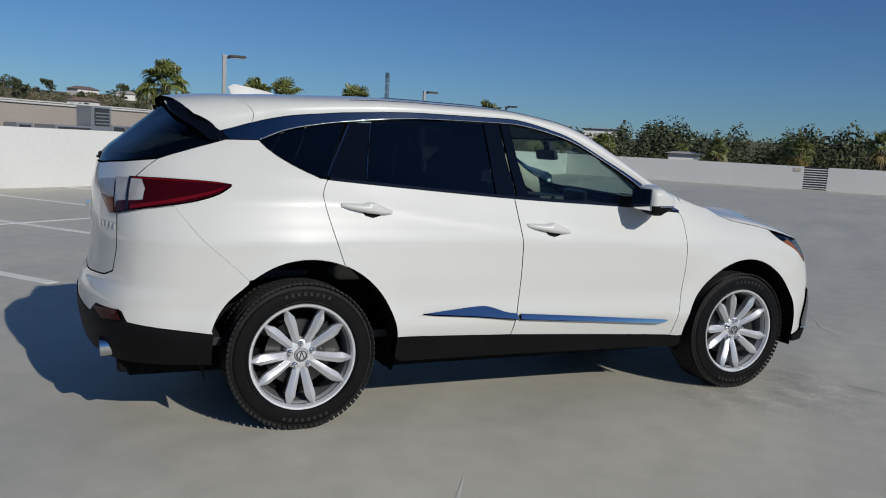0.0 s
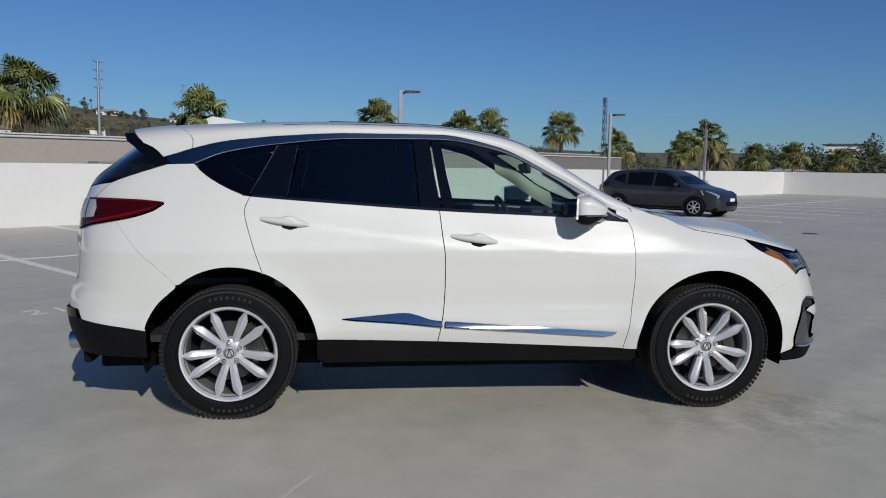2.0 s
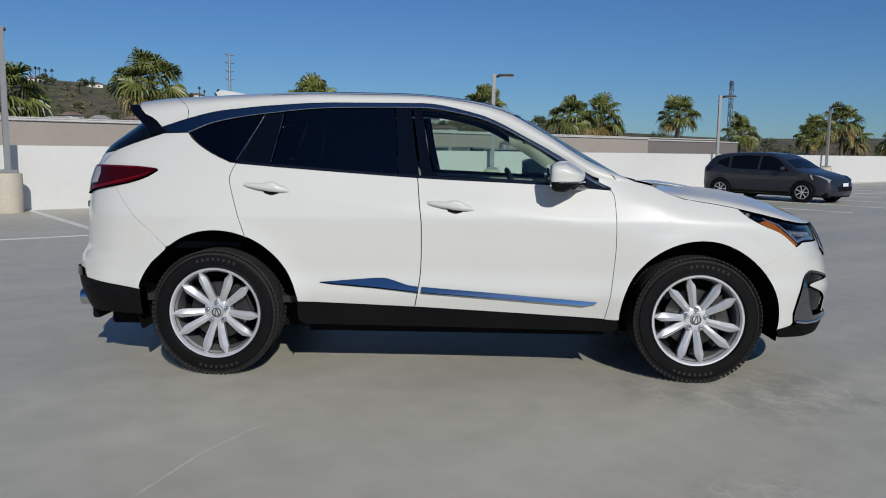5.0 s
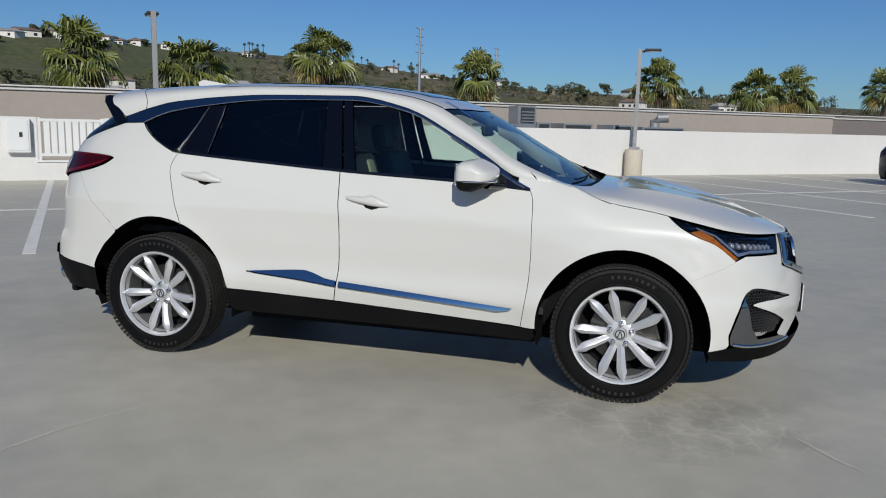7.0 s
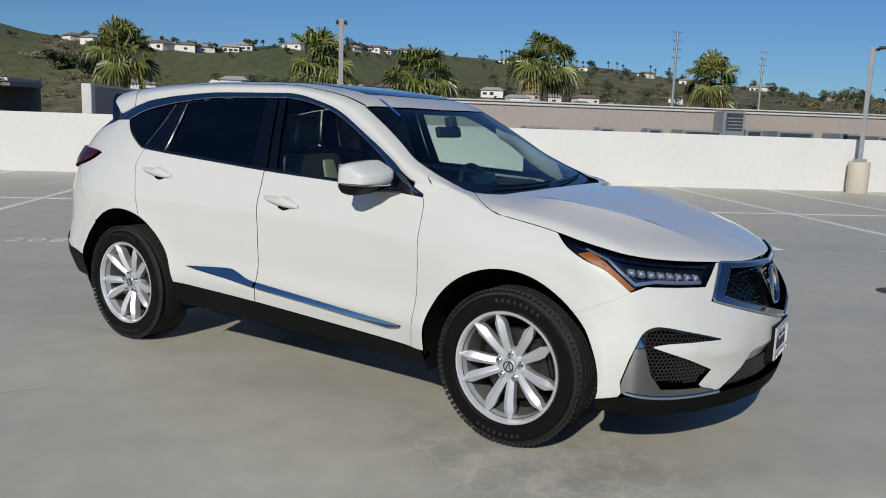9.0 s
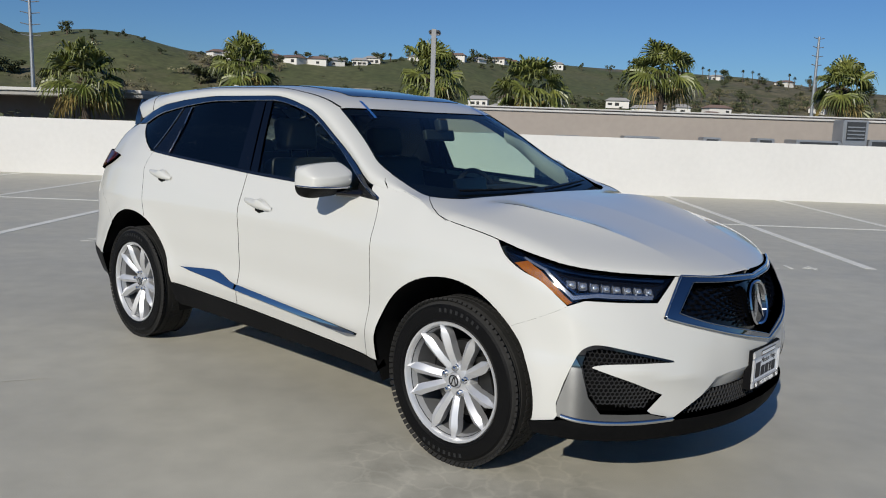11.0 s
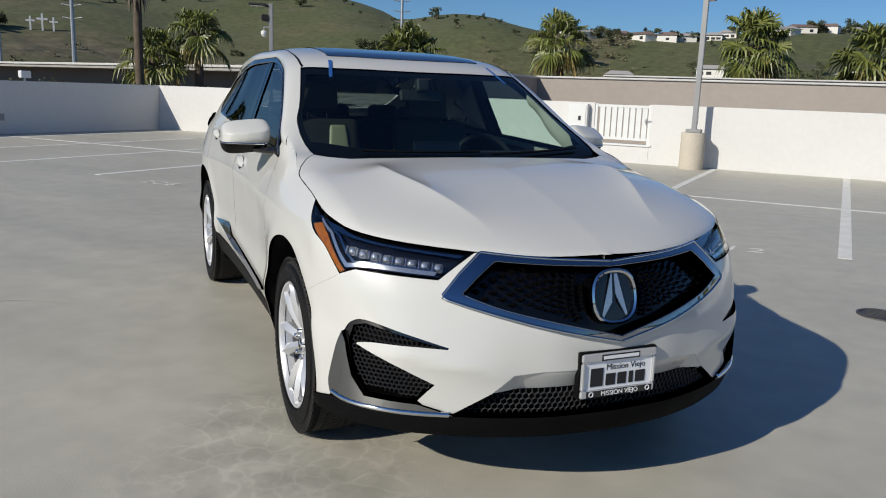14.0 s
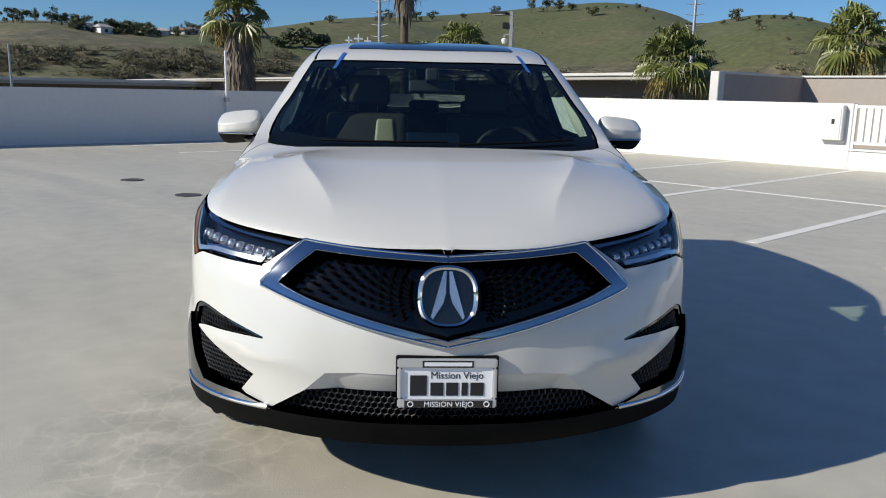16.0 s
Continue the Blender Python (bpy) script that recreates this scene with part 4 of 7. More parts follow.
    skin("mirror_sail", side, along(lambda x: belt_z(x) + 0.006, 0.70, 0.862, 6) + along(lambda x: glass_top(x) - 0.004, 0.85, 0.70, 6), M_GLOSS, door_f, s, off=0.001)
    # chrome strip low on the doors
    skin("door_trim_strip", strip, [(-0.765, 0.556)] + spline(((-0.765, 0.556), (-0.6, 0.569), (-0.43, 0.580), (-0.36, 0.570), (-0.28, 0.545), (-0.212, 0.535))) + [(-0.209, 0.505), (-0.45, 0.529), (-0.69, 0.547)], M_CHROME, door_r, s, gap=0.001, off=0.004, thick=0.02, step=0.03, label="chrome side strip")
    skin("door_trim_strip", strip, [(-0.193, 0.534), (0.25, 0.503), (0.802, 0.463), (0.79, 0.452), (0.725, 0.442), (0.3, 0.472), (-0.195, 0.504)], M_CHROME, door_f, s, gap=0.001, off=0.004, thick=0.02, step=0.03, label="chrome side strip")
    # handles
    for door, p0, z0 in ((door_f, -0.165, 1.008), (door_r, -1.205, 1.098)):
        bm = bmesh.new()
        rows = []
        for k in range(15):
            t = k / 14
            p, z = p0 + 0.262 * t, z0 - 0.031 * t
            v = side(p, z)
            wide = (0.023 if 0.45 < t < 0.9 else 0.020) * (math.sin(math.pi * min(max(t, 0.035), 0.965)) ** 0.30)
            out = 0.006 + 0.026 * math.sin(math.pi * t) ** 0.7
            hump = 0.014 * math.exp(-((t - 0.62) / 0.16) ** 2)
            rows.append([bm.verts.new(Vector((v.x, (v.y + o) * s, v.z + h))) for o, h in ((-0.004, wide + hump), (out * 0.75, wide * 0.75 + hump), (out, 0.0), (out * 0.75, -wide * 0.75), (-0.004, -wide))])
        for a, b in zip(rows, rows[1:]):
            for k in range(4):
                bm.faces.new((a[k], a[k + 1], b[k + 1], b[k]))
        bmesh.ops.recalc_face_normals(bm, faces=bm.faces)
        part("door_handle", bm, M_PAINT, door, degrees=60)
        # Flat black patch stands in for shade in the cup below the handle.
        skin("handle_shade_patch", side, [(p0 + 0.105, z0 - 0.026), (p0 + 0.12, z0 - 0.048), (p0 + 0.16, z0 - 0.059), (p0 + 0.20, z0 - 0.048), (p0 + 0.19, z0 - 0.024), (p0 + 0.12, z0 - 0.012)], M_WELL, door, s, gap=0, off=0.0015, thick=0.001, step=0.02)
    # front door mirror
    bm = bmesh.new()
    bmesh.ops.create_uvsphere(bm, u_segments=56, v_segments=36, radius=1)
    for v in bm.verts:
        x, y, z = v.co
        e = 4.0
        q = (abs(x) ** e + abs(y) ** e + abs(z) ** e) ** (1 / e)
        x, y, z = x / q, y / q, z / q
        px = x * (0.09 if x < 0 else 0.102) * (1 - 0.10 * abs(y))
        v.co = Vector((0.60 + px - 0.025 * y, (0.962 + y * 0.110) * s, 1.182 + z * (0.066 if z > 0 else 0.092) - 0.012 * y - 0.05 * max(x, 0) * z))
    cap_bm = bm.copy()
    bmesh.ops.delete(cap_bm, geom=[f for f in cap_bm.faces if f.calc_center_median().z < 1.140], context="FACES")
    bmesh.ops.delete(bm, geom=[f for f in bm.faces if f.calc_center_median().z >= 1.140], context="FACES")
    for b_ in (bm, cap_bm):
        if s < 0:
            bmesh.ops.reverse_faces(b_, faces=b_.faces)
        bmesh.ops.recalc_face_normals(b_, faces=b_.faces)
    cap = part("mirror_cap", cap_bm, M_PAINT, door_f, degrees=80)
    part("mirror_base", bm, M_CLAD, cap, "satin black lower mirror shell", degrees=80)
    bm = bmesh.new()
    line = []
    for k in range(25):
        a = radians(-95 + 205 * k / 24)
        x, y, z = math.cos(a), math.sin(a), -0.44
        q = (abs(x) ** 4 + abs(y) ** 4 + abs(z) ** 4) ** 0.25
        x, y, z = x / q, y / q, z / q
        line.append((0.60 + x * (0.09 if x < 0 else 0.102) * (1 - 0.10 * abs(y)) - 0.025 * y, (0.962 + y * 0.110) * s, 1.141))
    tube(bm, line, 0.0045, seg=6)
    part("turn_signal_strip", bm, M_CHROME, cap, "thin chrome signal strip")
    bm = bmesh.new()
    box(bm, 0.50, 0.512, min(0.875 * s, 1.05 * s), max(0.875 * s, 1.05 * s), 1.115, 1.232, bevel=0.004)
    part("mirror_glass", bm, material("mirror_glass", (0.8, 0.8, 0.8), 0.02, 1.0) if s < 0 else bpy.data.materials["mirror_glass"], cap)
    bm = bmesh.new()
    tube(bm, ((0.64, 0.91 * s, 1.115), (0.70, 0.85 * s, 1.108), (0.735, 0.80 * s, 1.112)), [0.035, 0.03, 0.035], seg=12, squash=0.6)
    part("mirror_stalk", bm, M_GLOSS, cap)
    # wheel wells
    for cx, r, inner in ((AXLE_F, 0.452, 0.40), (-1.362, 0.473, 0.42)):
        bm = bmesh.new()
        ring_o, ring_i, wall = [], [], []
        for k in range(33):
            a = radians(-14 + 208 * k / 32)
            x, z = cx + r * math.cos(a), ARCH_Z + (r + 0.008) * math.sin(a)
            y = side(x, max(z, 0.22)).y - 0.004
            ring_o.append(bm.verts.new((x, y * s, z)))
            ring_i.append(bm.verts.new((x, 0.52 * s, z)))
            wall.append(bm.verts.new((cx + 0.05 * math.cos(a), 0.52 * s, ARCH_Z + 0.05 * math.sin(a))))
        for k in range(32):
            bm.faces.new((ring_o[k], ring_o[k + 1], ring_i[k + 1], ring_i[k]))
            bm.faces.new((ring_i[k], ring_i[k + 1], wall[k + 1], wall[k]))
        part("wheel_arch_liner", bm, M_WELL, car)
    # dark backing behind the shut lines
    skin("inner_shell", side, along(lambda x: belt_z(x) - 0.03, -1.2, 0.86, 10) + [(0.86, 0.42), (-0.8, 0.42), (-1.1, 0.86)], M_WELL, car, s, off=-0.024, thick=0.002, step=0.12)
    skin("inner_quarter", side, [(-1.1, 0.9), (-1.15, 1.15), (-1.6, 1.3), (-1.85, 1.3), (-2.3, 1.15), (-2.4, 0.75), (-2.2, 0.6), (-1.9, 0.6), (-1.75, 0.75), (-1.5, 0.9)], M_SEAM, car, s, off=-0.03, thick=0.002, step=0.12)
    skin("inner_fender", side, [(0.82, 0.42), (0.82, 1.08), (1.2, 1.03), (1.6, 0.93), (1.8, 0.72), (1.6, 0.86), (1.2, 0.86), (0.95, 0.7), (0.9, 0.42)], M_SEAM, car, s, off=-0.026, thick=0.002, step=0.12)

    # ---- headlamp ----
    HL = spline(((1.622, 0.998), (1.70, 0.943), (1.795, 0.898), (1.89, 0.86), (1.978, 0.787)), 5) + [(2.048, 0.812), (2.2, 0.806), (2.338, 0.801), (2.45, 0.886)] + along(lambda p: hood_z(plan_x(p)) - 0.004, 2.42, 1.64, 18)
    lamp = skin("headlamp", side, HL, M_GLOSS, car, s, gap=0.004, off=-0.05, thick=0.01, step=0.03, label="headlamp with a row of clear LED optics")
    skin("lens", side, HL, M_LENSGLASS, lamp, s, gap=0.004, off=0.001, thick=0.01, step=0.03)
    skin("side_reflector", side, [(1.75, 0.926), (1.82, 0.938), (1.885, 0.905), (1.995, 0.80), (1.972, 0.790), (1.90, 0.85), (1.82, 0.891)], M_AMBER, lamp, s, gap=0.0, off=-0.004, thick=0.01, step=0.02, label="amber side reflector")
    skin("chrome_blade", side, [(1.80, 0.953), (1.91, 0.916), (2.008, 0.826), (2.11, 0.836), (2.335, 0.824), (2.325, 0.811), (2.09, 0.822), (2.0, 0.810), (1.898, 0.910), (1.797, 0.946)], M_BLADE, lamp, s, gap=0.0, off=-0.006, thick=0.012, step=0.02, label="chrome light blade")
    skin("inner_guide", side, [(1.86, 0.945), (1.94, 0.915), (2.03, 0.838), (2.12, 0.845), (2.33, 0.835), (2.325, 0.830), (2.11, 0.839), (2.022, 0.832), (1.932, 0.908), (1.858, 0.940)], M_SATIN, lamp, s, gap=0.0, off=-0.022, thick=0.008, step=0.02)
    skin("upper_bezel", side, [(1.70, 0.965), (1.9, 0.945), (2.1, 0.918), (2.42, 0.885), (2.40, 0.875), (2.1, 0.902), (1.93, 0.925), (1.80, 0.945)], M_SATIN, lamp, s, gap=0.0, off=-0.022, thick=0.006, step=0.03)
    for k in range(8):
        p, z = 2.015 + 0.0455 * k, 0.872 - 0.0042 * k
        c = side(p, z)
        m = (side(p + 0.01, z) - side(p - 0.01, z)).cross(side(p, z + 0.01) - side(p, z - 0.01)).normalized()
        if m.x < 0:
            m.negate()
        bm = bmesh.new()
        box(bm, -0.019, 0.017, -0.017, 0.015, -0.012, 0.002, bevel=0.004)
        ob = part("led_optic", bm, M_OPTIC, lamp)
        c = c - m * 0.028
        m2 = Vector((m.x, m.y * s, m.z))
        ob.matrix_basis = Matrix.Translation((c.x, c.y * s, c.z)) @ m2.to_track_quat("Z", "Y").to_matrix().to_4x4()
        part("optic_edge", boxes((-0.0195, -0.0165, -0.017, 0.015, 0.0, 0.012), bevel=0.001), M_LED, ob)
        bm = bmesh.new()
        bmesh.ops.create_uvsphere(bm, u_segments=14, v_segments=8, radius=0.0135, matrix=Matrix.Diagonal((1, 1, 0.75, 1)))
        part("optic_lens", bm, M_LED, ob, "clear jewel lens", degrees=80)

    # ---- front corner: mesh pockets and chrome blade ----
    pocket = skin("fog_pocket", side, [(1.974, 0.60), (2.0, 0.632), (2.063, 0.65), (2.2, 0.63), (2.36, 0.585), (2.34, 0.455), (2.25, 0.39), (2.06, 0.40), (2.0, 0.5)], M_WELL, car, s, gap=0, off=-0.055, thick=0.004, step=0.05)
    honeycomb("mesh_insert", side, ((1.982, 0.60), (2.003, 0.628), (2.063, 0.645), (2.2, 0.622), (2.35, 0.586), (2.335, 0.455), (2.25, 0.395), (2.065, 0.41), (2.03, 0.45)), 0.0175, 0.0024, -0.020, (s,), M_MESH, pocket, "black honeycomb mesh")
    skin("pocket_edge", side, [(1.976, 0.604), (2.002, 0.633), (2.063, 0.65), (2.36, 0.588), (2.352, 0.58), (2.2, 0.612), (2.063, 0.636), (2.012, 0.622), (2.0, 0.58), (2.03, 0.45), (2.066, 0.405), (2.05, 0.395), (2.0, 0.52)], M_GLOSS, pocket, s, gap=0, off=-0.004, thick=0.05, step=0.03)
    skin("chrome_corner_blade", side, spline(((1.974, 0.598), (1.940, 0.50), (1.912, 0.41), (1.918, 0.362))) + [(2.0, 0.350), (2.1, 0.345), (2.25, 0.347), (2.385, 0.352), (2.262, 0.385), (2.075, 0.388), (2.03, 0.45), (2.0, 0.56)], M_CORNER, car, s, gap=0.001, off=0.012, thick=0.04, step=0.02, label="satin chrome bumper corner blade")

    bm = bmesh.new()
    rib(bm, side, spline(((1.93, 0.366), (2.0, 0.356), (2.1, 0.351), (2.25, 0.352), (2.37, 0.355)), 6), 0.010, 0.009, s, seg=8)
    part("chrome_ledge", bm, M_CHROME, car, degrees=80)

    # ---- tail lamp ----
    tl = skin("tail_lamp", side, spline(((-2.25, 1.187), (-2.1, 1.188), (-1.904, 1.184), (-1.80, 1.177), (-1.758, 1.172))) + spline(((-1.762, 1.166), (-1.828, 1.128), (-1.951, 1.094), (-2.25, 1.043))), M_RED, car, s, gap=0, off=0.018, thick=0.036, step=0.04, label="red wraparound tail lamp")
    skin("clear_lens", side, [(-2.37, 1.18), (-2.255, 1.184), (-2.255, 1.085), (-2.34, 1.078)], M_CLEARLENS, tl, s, gap=0, off=0.012, thick=0.03, step=0.03, label="clear reversing lens")
    skin("red_light_band", side, spline(((-2.24, 1.062), (-1.951, 1.116), (-1.84, 1.142), (-1.79, 1.158))) + spline(((-1.80, 1.148), (-1.84, 1.132), (-1.951, 1.103), (-2.24, 1.047))), M_RED_BRIGHT, tl, s, gap=0, off=0.0195, thick=0.01, step=0.03, label="brighter red light band")
    skin("upper_red_band", side, spline(((-2.24, 1.183), (-1.95, 1.181), (-1.80, 1.174))) + spline(((-1.80, 1.170), (-1.95, 1.176), (-2.24, 1.177))), M_RED_BRIGHT, tl, s, gap=0, off=0.0195, thick=0.01, step=0.03, label="thin bright red line")
    skin("clear_segment", side, [(-2.248, 1.176), (-2.19, 1.176), (-2.165, 1.135), (-2.172, 1.09), (-2.248, 1.082)], M_CLEARLENS, tl, s, gap=0, off=0.0205, thick=0.01, step=0.02, label="clear segment of the tail lamp")
    skin("lens_divider", side, [(-2.262, 1.186), (-2.250, 1.186), (-2.250, 1.045), (-2.262, 1.045)], M_GLOSS, tl, s, gap=0, off=0.0200, thick=0.01, step=0.03)
    skin("lower_red_lens", side, [(-2.34, 1.074), (-2.255, 1.082), (-2.255, 1.042), (-2.37, 1.02)], M_RED, tl, s, gap=0, off=0.012, thick=0.03, step=0.03)
    skin("hatch_lamp", side, [(-2.60, 1.160), (-2.45, 1.172), (-2.385, 1.176), (-2.385, 1.095), (-2.44, 1.088), (-2.56, 1.10)], M_CLEARLENS, tl, s, gap=0, off=0.004, thick=0.02, step=0.02, label="clear hatch lamp")
    skin("hatch_lamp_red", side, [(-2.55, 1.094), (-2.44, 1.084), (-2.385, 1.090), (-2.385, 1.022), (-2.43, 1.014)], M_RED_BRIGHT, tl, s, gap=0, off=0.004, thick=0.02, step=0.02, label="red lower hatch lamp")
    skin("rear_reflector", side, [(-2.418, 0.585), (-2.232, 0.594), (-2.205, 0.549), (-2.33, 0.542)], M_RED, car, s, gap=0, off=0.014, thick=0.02, step=0.04)
    # spoiler side fin
    bm = bmesh.new()
    ring = ((-1.985, 0.500, 1.553), (-1.935, 0.515, 1.556), (-1.805, 0.600, 1.468), (-1.752, 0.632, 1.428), (-1.700, 0.662, 1.387), (-1.795, 0.652, 1.378), (-1.845, 0.622, 1.421), (-1.965, 0.532, 1.511))
    outer = [bm.verts.new((x, (y + 0.012) * s, z)) for x, y, z in ring]
    inner = [bm.verts.new((x, (y - 0.035) * s, z)) for x, y, z in ring]
    bm.faces.new(outer)
    bm.faces.new(inner[::-1])
    for k in range(8):
        bm.faces.new((outer[k], inner[k], inner[(k + 1) % 8], outer[(k + 1) % 8]))
    bmesh.ops.recalc_face_normals(bm, faces=bm.faces)
    part("spoiler_fin", bm, M_PILLAR, car, "gloss black spoiler fin", degrees=60)
    # seal and chrome line over the side windows
    skin("roof_seal", side, along(lambda x: dlo_top(x) - 0.012, -1.74, 0.76, 40) + along(lambda x: dlo_top(x) + 0.03, 0.76, -1.70, 40), M_GLOSS, car, s, gap=0, off=-0.004, thick=0.004, step=0.05)
    bm = bmesh.new()
    rib(bm, side, [Vector((x, glass_top(x) - 0.001)) for x in [-1.655 + 2.49 * k / 50 for k in range(51)]], 0.0035, 0.004, s)
    part("window_chrome_line", bm, M_CHROME, car, degrees=80)
    # bright edges of the rear pillar
    for line in (((-1.262, 1.232), (-1.19, 1.365), (-1.122, 1.495)), ((-1.062, 1.225), (-1.058, 1.25), (-1.012, 1.50))):
        bm = bmesh.new()
        rib(bm, side, spline(line, 5), 0.003, 0.005, s)
        part("pillar_edge", bm, M_SATIN, car, degrees=80)
    # exhaust
    bm = bmesh.new()
    lathe(bm, ((0.0, 0.0), (0.040, 0.0), (0.042, -0.16), (0.049, -0.165), (0.049, 0.02), (0.042, 0.02)), seg=20, axis="x")
    part("exhaust_tip", bm, M_CHROME, car, "polished exhaust tip", m=pose(-2.11, 0.61 * s, 0.402, 0, -4, 0))

# ---- bumpers, hatch, grille: single pieces across the car ----
PF, PR = P_FRONT, P_REAR
FOG = [(2.343, 0.331), (2.262, 0.393), (2.318, 0.455)] + spline(((2.318, 0.455), (2.2, 0.505), (2.1, 0.54), (2.036, 0.563)), 5)[1:] + spline(((2.04, 0.568), (2.1, 0.578), (2.23, 0.582), (2.352, 0.58)), 5) + spline(((2.352, 0.586), (2.2, 0.622), (2.063, 0.648), (2.002, 0.631), (1.976, 0.602)), 5)
skin("front_bumper", side, [(1.704, 0.676), (1.85, 0.735), (1.972, 0.785), (2.047, 0.808), (2.2, 0.802), (2.339, 0.797), (2.452, 0.885), (2.474, 0.886), (2.346, 0.741)] + spline(((2.346, 0.741), (2.5, 0.699), (2.647, 0.663), (PF, 0.600)), 5)[1:] + [(PF, 0.507), (2.69, 0.508), (2.581, 0.498), (2.51, 0.434)]
     + FOG + [(1.935, 0.50), (1.908, 0.41), (1.915, 0.36), (1.90, 0.335), (1.818, 0.319)] + ARCH_F(deg(AXLE_F, 1.818, 0.319), deg(AXLE_F, 1.704, 0.676))[1:-1], M_PAINT, car, both=True, centre=PF, step=0.03, gap=-0.0001)
def under_edge(p, z):
    """The slanted underside of the bumper, folded in from its lower rim."""
    v = side(p, z)
    return Vector((v.x - 0.55 * max(0.0, min(0.508 - z, (p - 2.51) * 0.669 - (z - 0.434) * 0.743)), v.y, v.z))


skin("bumper_chamfer", under_edge, [(2.581, 0.498), (2.69, 0.508), (PF, 0.507), (PF, 0.438), (2.62, 0.437), (2.511, 0.4345)], M_PAINT, car, both=True, centre=PF, gap=0, off=-0.001, thick=0.02, step=0.015, label="white under-edge of the bumper")
skin("lower_intake", side, [(2.343, 0.332), (2.51, 0.436), (PF, 0.445), (PF, 0.33)], M_WELL, car, both=True, centre=PF, gap=0, off=-0.06, thick=0.03)
honeycomb("intake_mesh", side, ((2.37, 0.335), (2.515, 0.436), (P_FRONT + 0.001, 0.440), (P_FRONT + 0.001, 0.335)), 0.022, 0.0026, -0.03, (1, -1), M_MESH, car, "black honeycomb lower intake mesh")
skin("front_lip", side, [(1.812, 0.322), (1.94, 0.350), (2.1, 0.343), (2.25, 0.345), (2.376, 0.349), (PF, 0.352), (PF, 0.272), (2.6, 0.272), (2.25, 0.271), (1.98, 0.275), (1.84, 0.280)], M_LIP, car, both=True, centre=PF, gap=0, off=0.010, thick=0.09, label="textured black front lip")
surround = skin("grille_surround", side, [(PF, 0.598)] + spline(((PF, 0.598), (2.80, 0.629), (2.647, 0.662), (2.5, 0.699), (2.343, 0.741)), 5)[1:] + [(2.47, 0.886)] + spline(((2.47, 0.886), (2.665, 0.873), (PF, 0.858)), 6)[1:] + [(PF, 0.839)] + spline(((PF, 0.839), (2.71, 0.850), (2.524, 0.860)), 6)[1:] + [(2.408, 0.757)] + spline(((2.408, 0.757), (2.54, 0.714), (2.70, 0.676), (PF, 0.617)), 5)[1:],
                M_SURROUND, car, both=True, centre=PF, gap=0, off=0.012, thick=0.05, step=0.03, label="pentagonal chrome grille surround")
bm = bmesh.new()
rib(bm, side, spline(((PF - 0.002, 0.600), (2.80, 0.631), (2.647, 0.664), (2.5, 0.701), (2.352, 0.741)), 6) + [Vector((2.348, 0.752)), Vector((2.41, 0.82)), Vector((2.468, 0.882))] + spline(((2.475, 0.884), (2.665, 0.871), (PF - 0.002, 0.856)), 6), 0.005, 0.012, both=True)
part("surround_edge", bm, M_CHROME, surround, degrees=80)
bm = bmesh.new()
rib(bm, side, spline(((PF - 0.002, 0.618), (2.70, 0.677), (2.54, 0.715), (2.412, 0.757)), 6) + [Vector((2.47, 0.812)), Vector((2.522, 0.858))] + spline(((2.53, 0.859), (2.71, 0.850), (PF - 0.002, 0.840)), 6), 0.0035, 0.012, both=True)
part("surround_lip", bm, M_SATIN, surround, degrees=80)
grille = skin("grille_insert", side, [(PF, 0.612), (2.684, 0.676), (2.400, 0.757), (2.520, 0.866), (2.71, 0.856), (PF, 0.844)], M_GRILLE, surround, both=True, centre=PF, gap=0, off=-0.04, thick=0.01, label="gloss black grille")
bm = bmesh.new()
zone = [Vector(q) for q in ((2.96, 0.622), (2.684, 0.69), (2.425, 0.752), (2.51, 0.845), (2.71, 0.838), (2.96, 0.832))]
hubp = Vector((PF, 0.74))
for i in range(1, 17):
    for j in range(34):
        a = radians(90 + 180 * (j + 0.5 * (i % 2)) / 33)
        d = Vector((math.cos(a), math.sin(a)))
        q = hubp + d * (0.055 + 0.031 * i)
        if not (inside(q, zone) and inside(q + d * 0.025, zone)) or q.x > PF - 0.11 and abs(q.y - 0.74) < 0.1:
            continue
        t = Vector((-d.y, d.x))
        for half in (1, -1):
            vs = []
            for w, o in ((q - d * 0.012, -0.03), (q + t * 0.007, -0.028), (q + d * 0.024, -0.034), (q - t * 0.007, -0.028), (q + d * 0.004, -0.014)):
                v = side(w.x, w.y)
                vs.append(bm.verts.new((v.x + o, v.y * half, v.z)))
            for k in range(4):
                bm.faces.new((vs[k], vs[(k + 1) % 4], vs[4]) if half > 0 else (vs[(k + 1) % 4], vs[k], vs[4]))
bmesh.ops.recalc_face_normals(bm, faces=bm.faces)
studs = part("grille_studs", bm, M_GRILLE, surround, "small gloss black diamond studs", degrees=10)
studs["kind"] = "stuff"
# badge: plain chrome ring and two leaning bars on a dark ground
badge = new("badge")
badge.parent = surround
badge.matrix_basis = Matrix.Translation((2.303, 0, 0.742)) @ pose(0, 0, 0, 0, 77, 0)
bm = bmesh.new()
rings = []
for k in range(48):
    a = k * math.tau / 48
    c, s_ = math.cos(a), math.sin(a)
    e = (abs(c) ** 2.6 + abs(s_) ** 2.6) ** (-1 / 2.6)
    u_, v_ = 0.092 * c * e, 0.096 * s_ * e
    rings.append([bm.verts.new((-v_ * q, u_ * q, h)) for q, h in ((1.0, 0.0), (1.0, 0.012), (0.93, 0.017), (0.86, 0.012), (0.86, 0.002))])
for a, b in zip(rings, rings[1:] + rings[:1]):
    for k in range(4):
        bm.faces.new((a[k], b[k], b[k + 1], a[k + 1]))
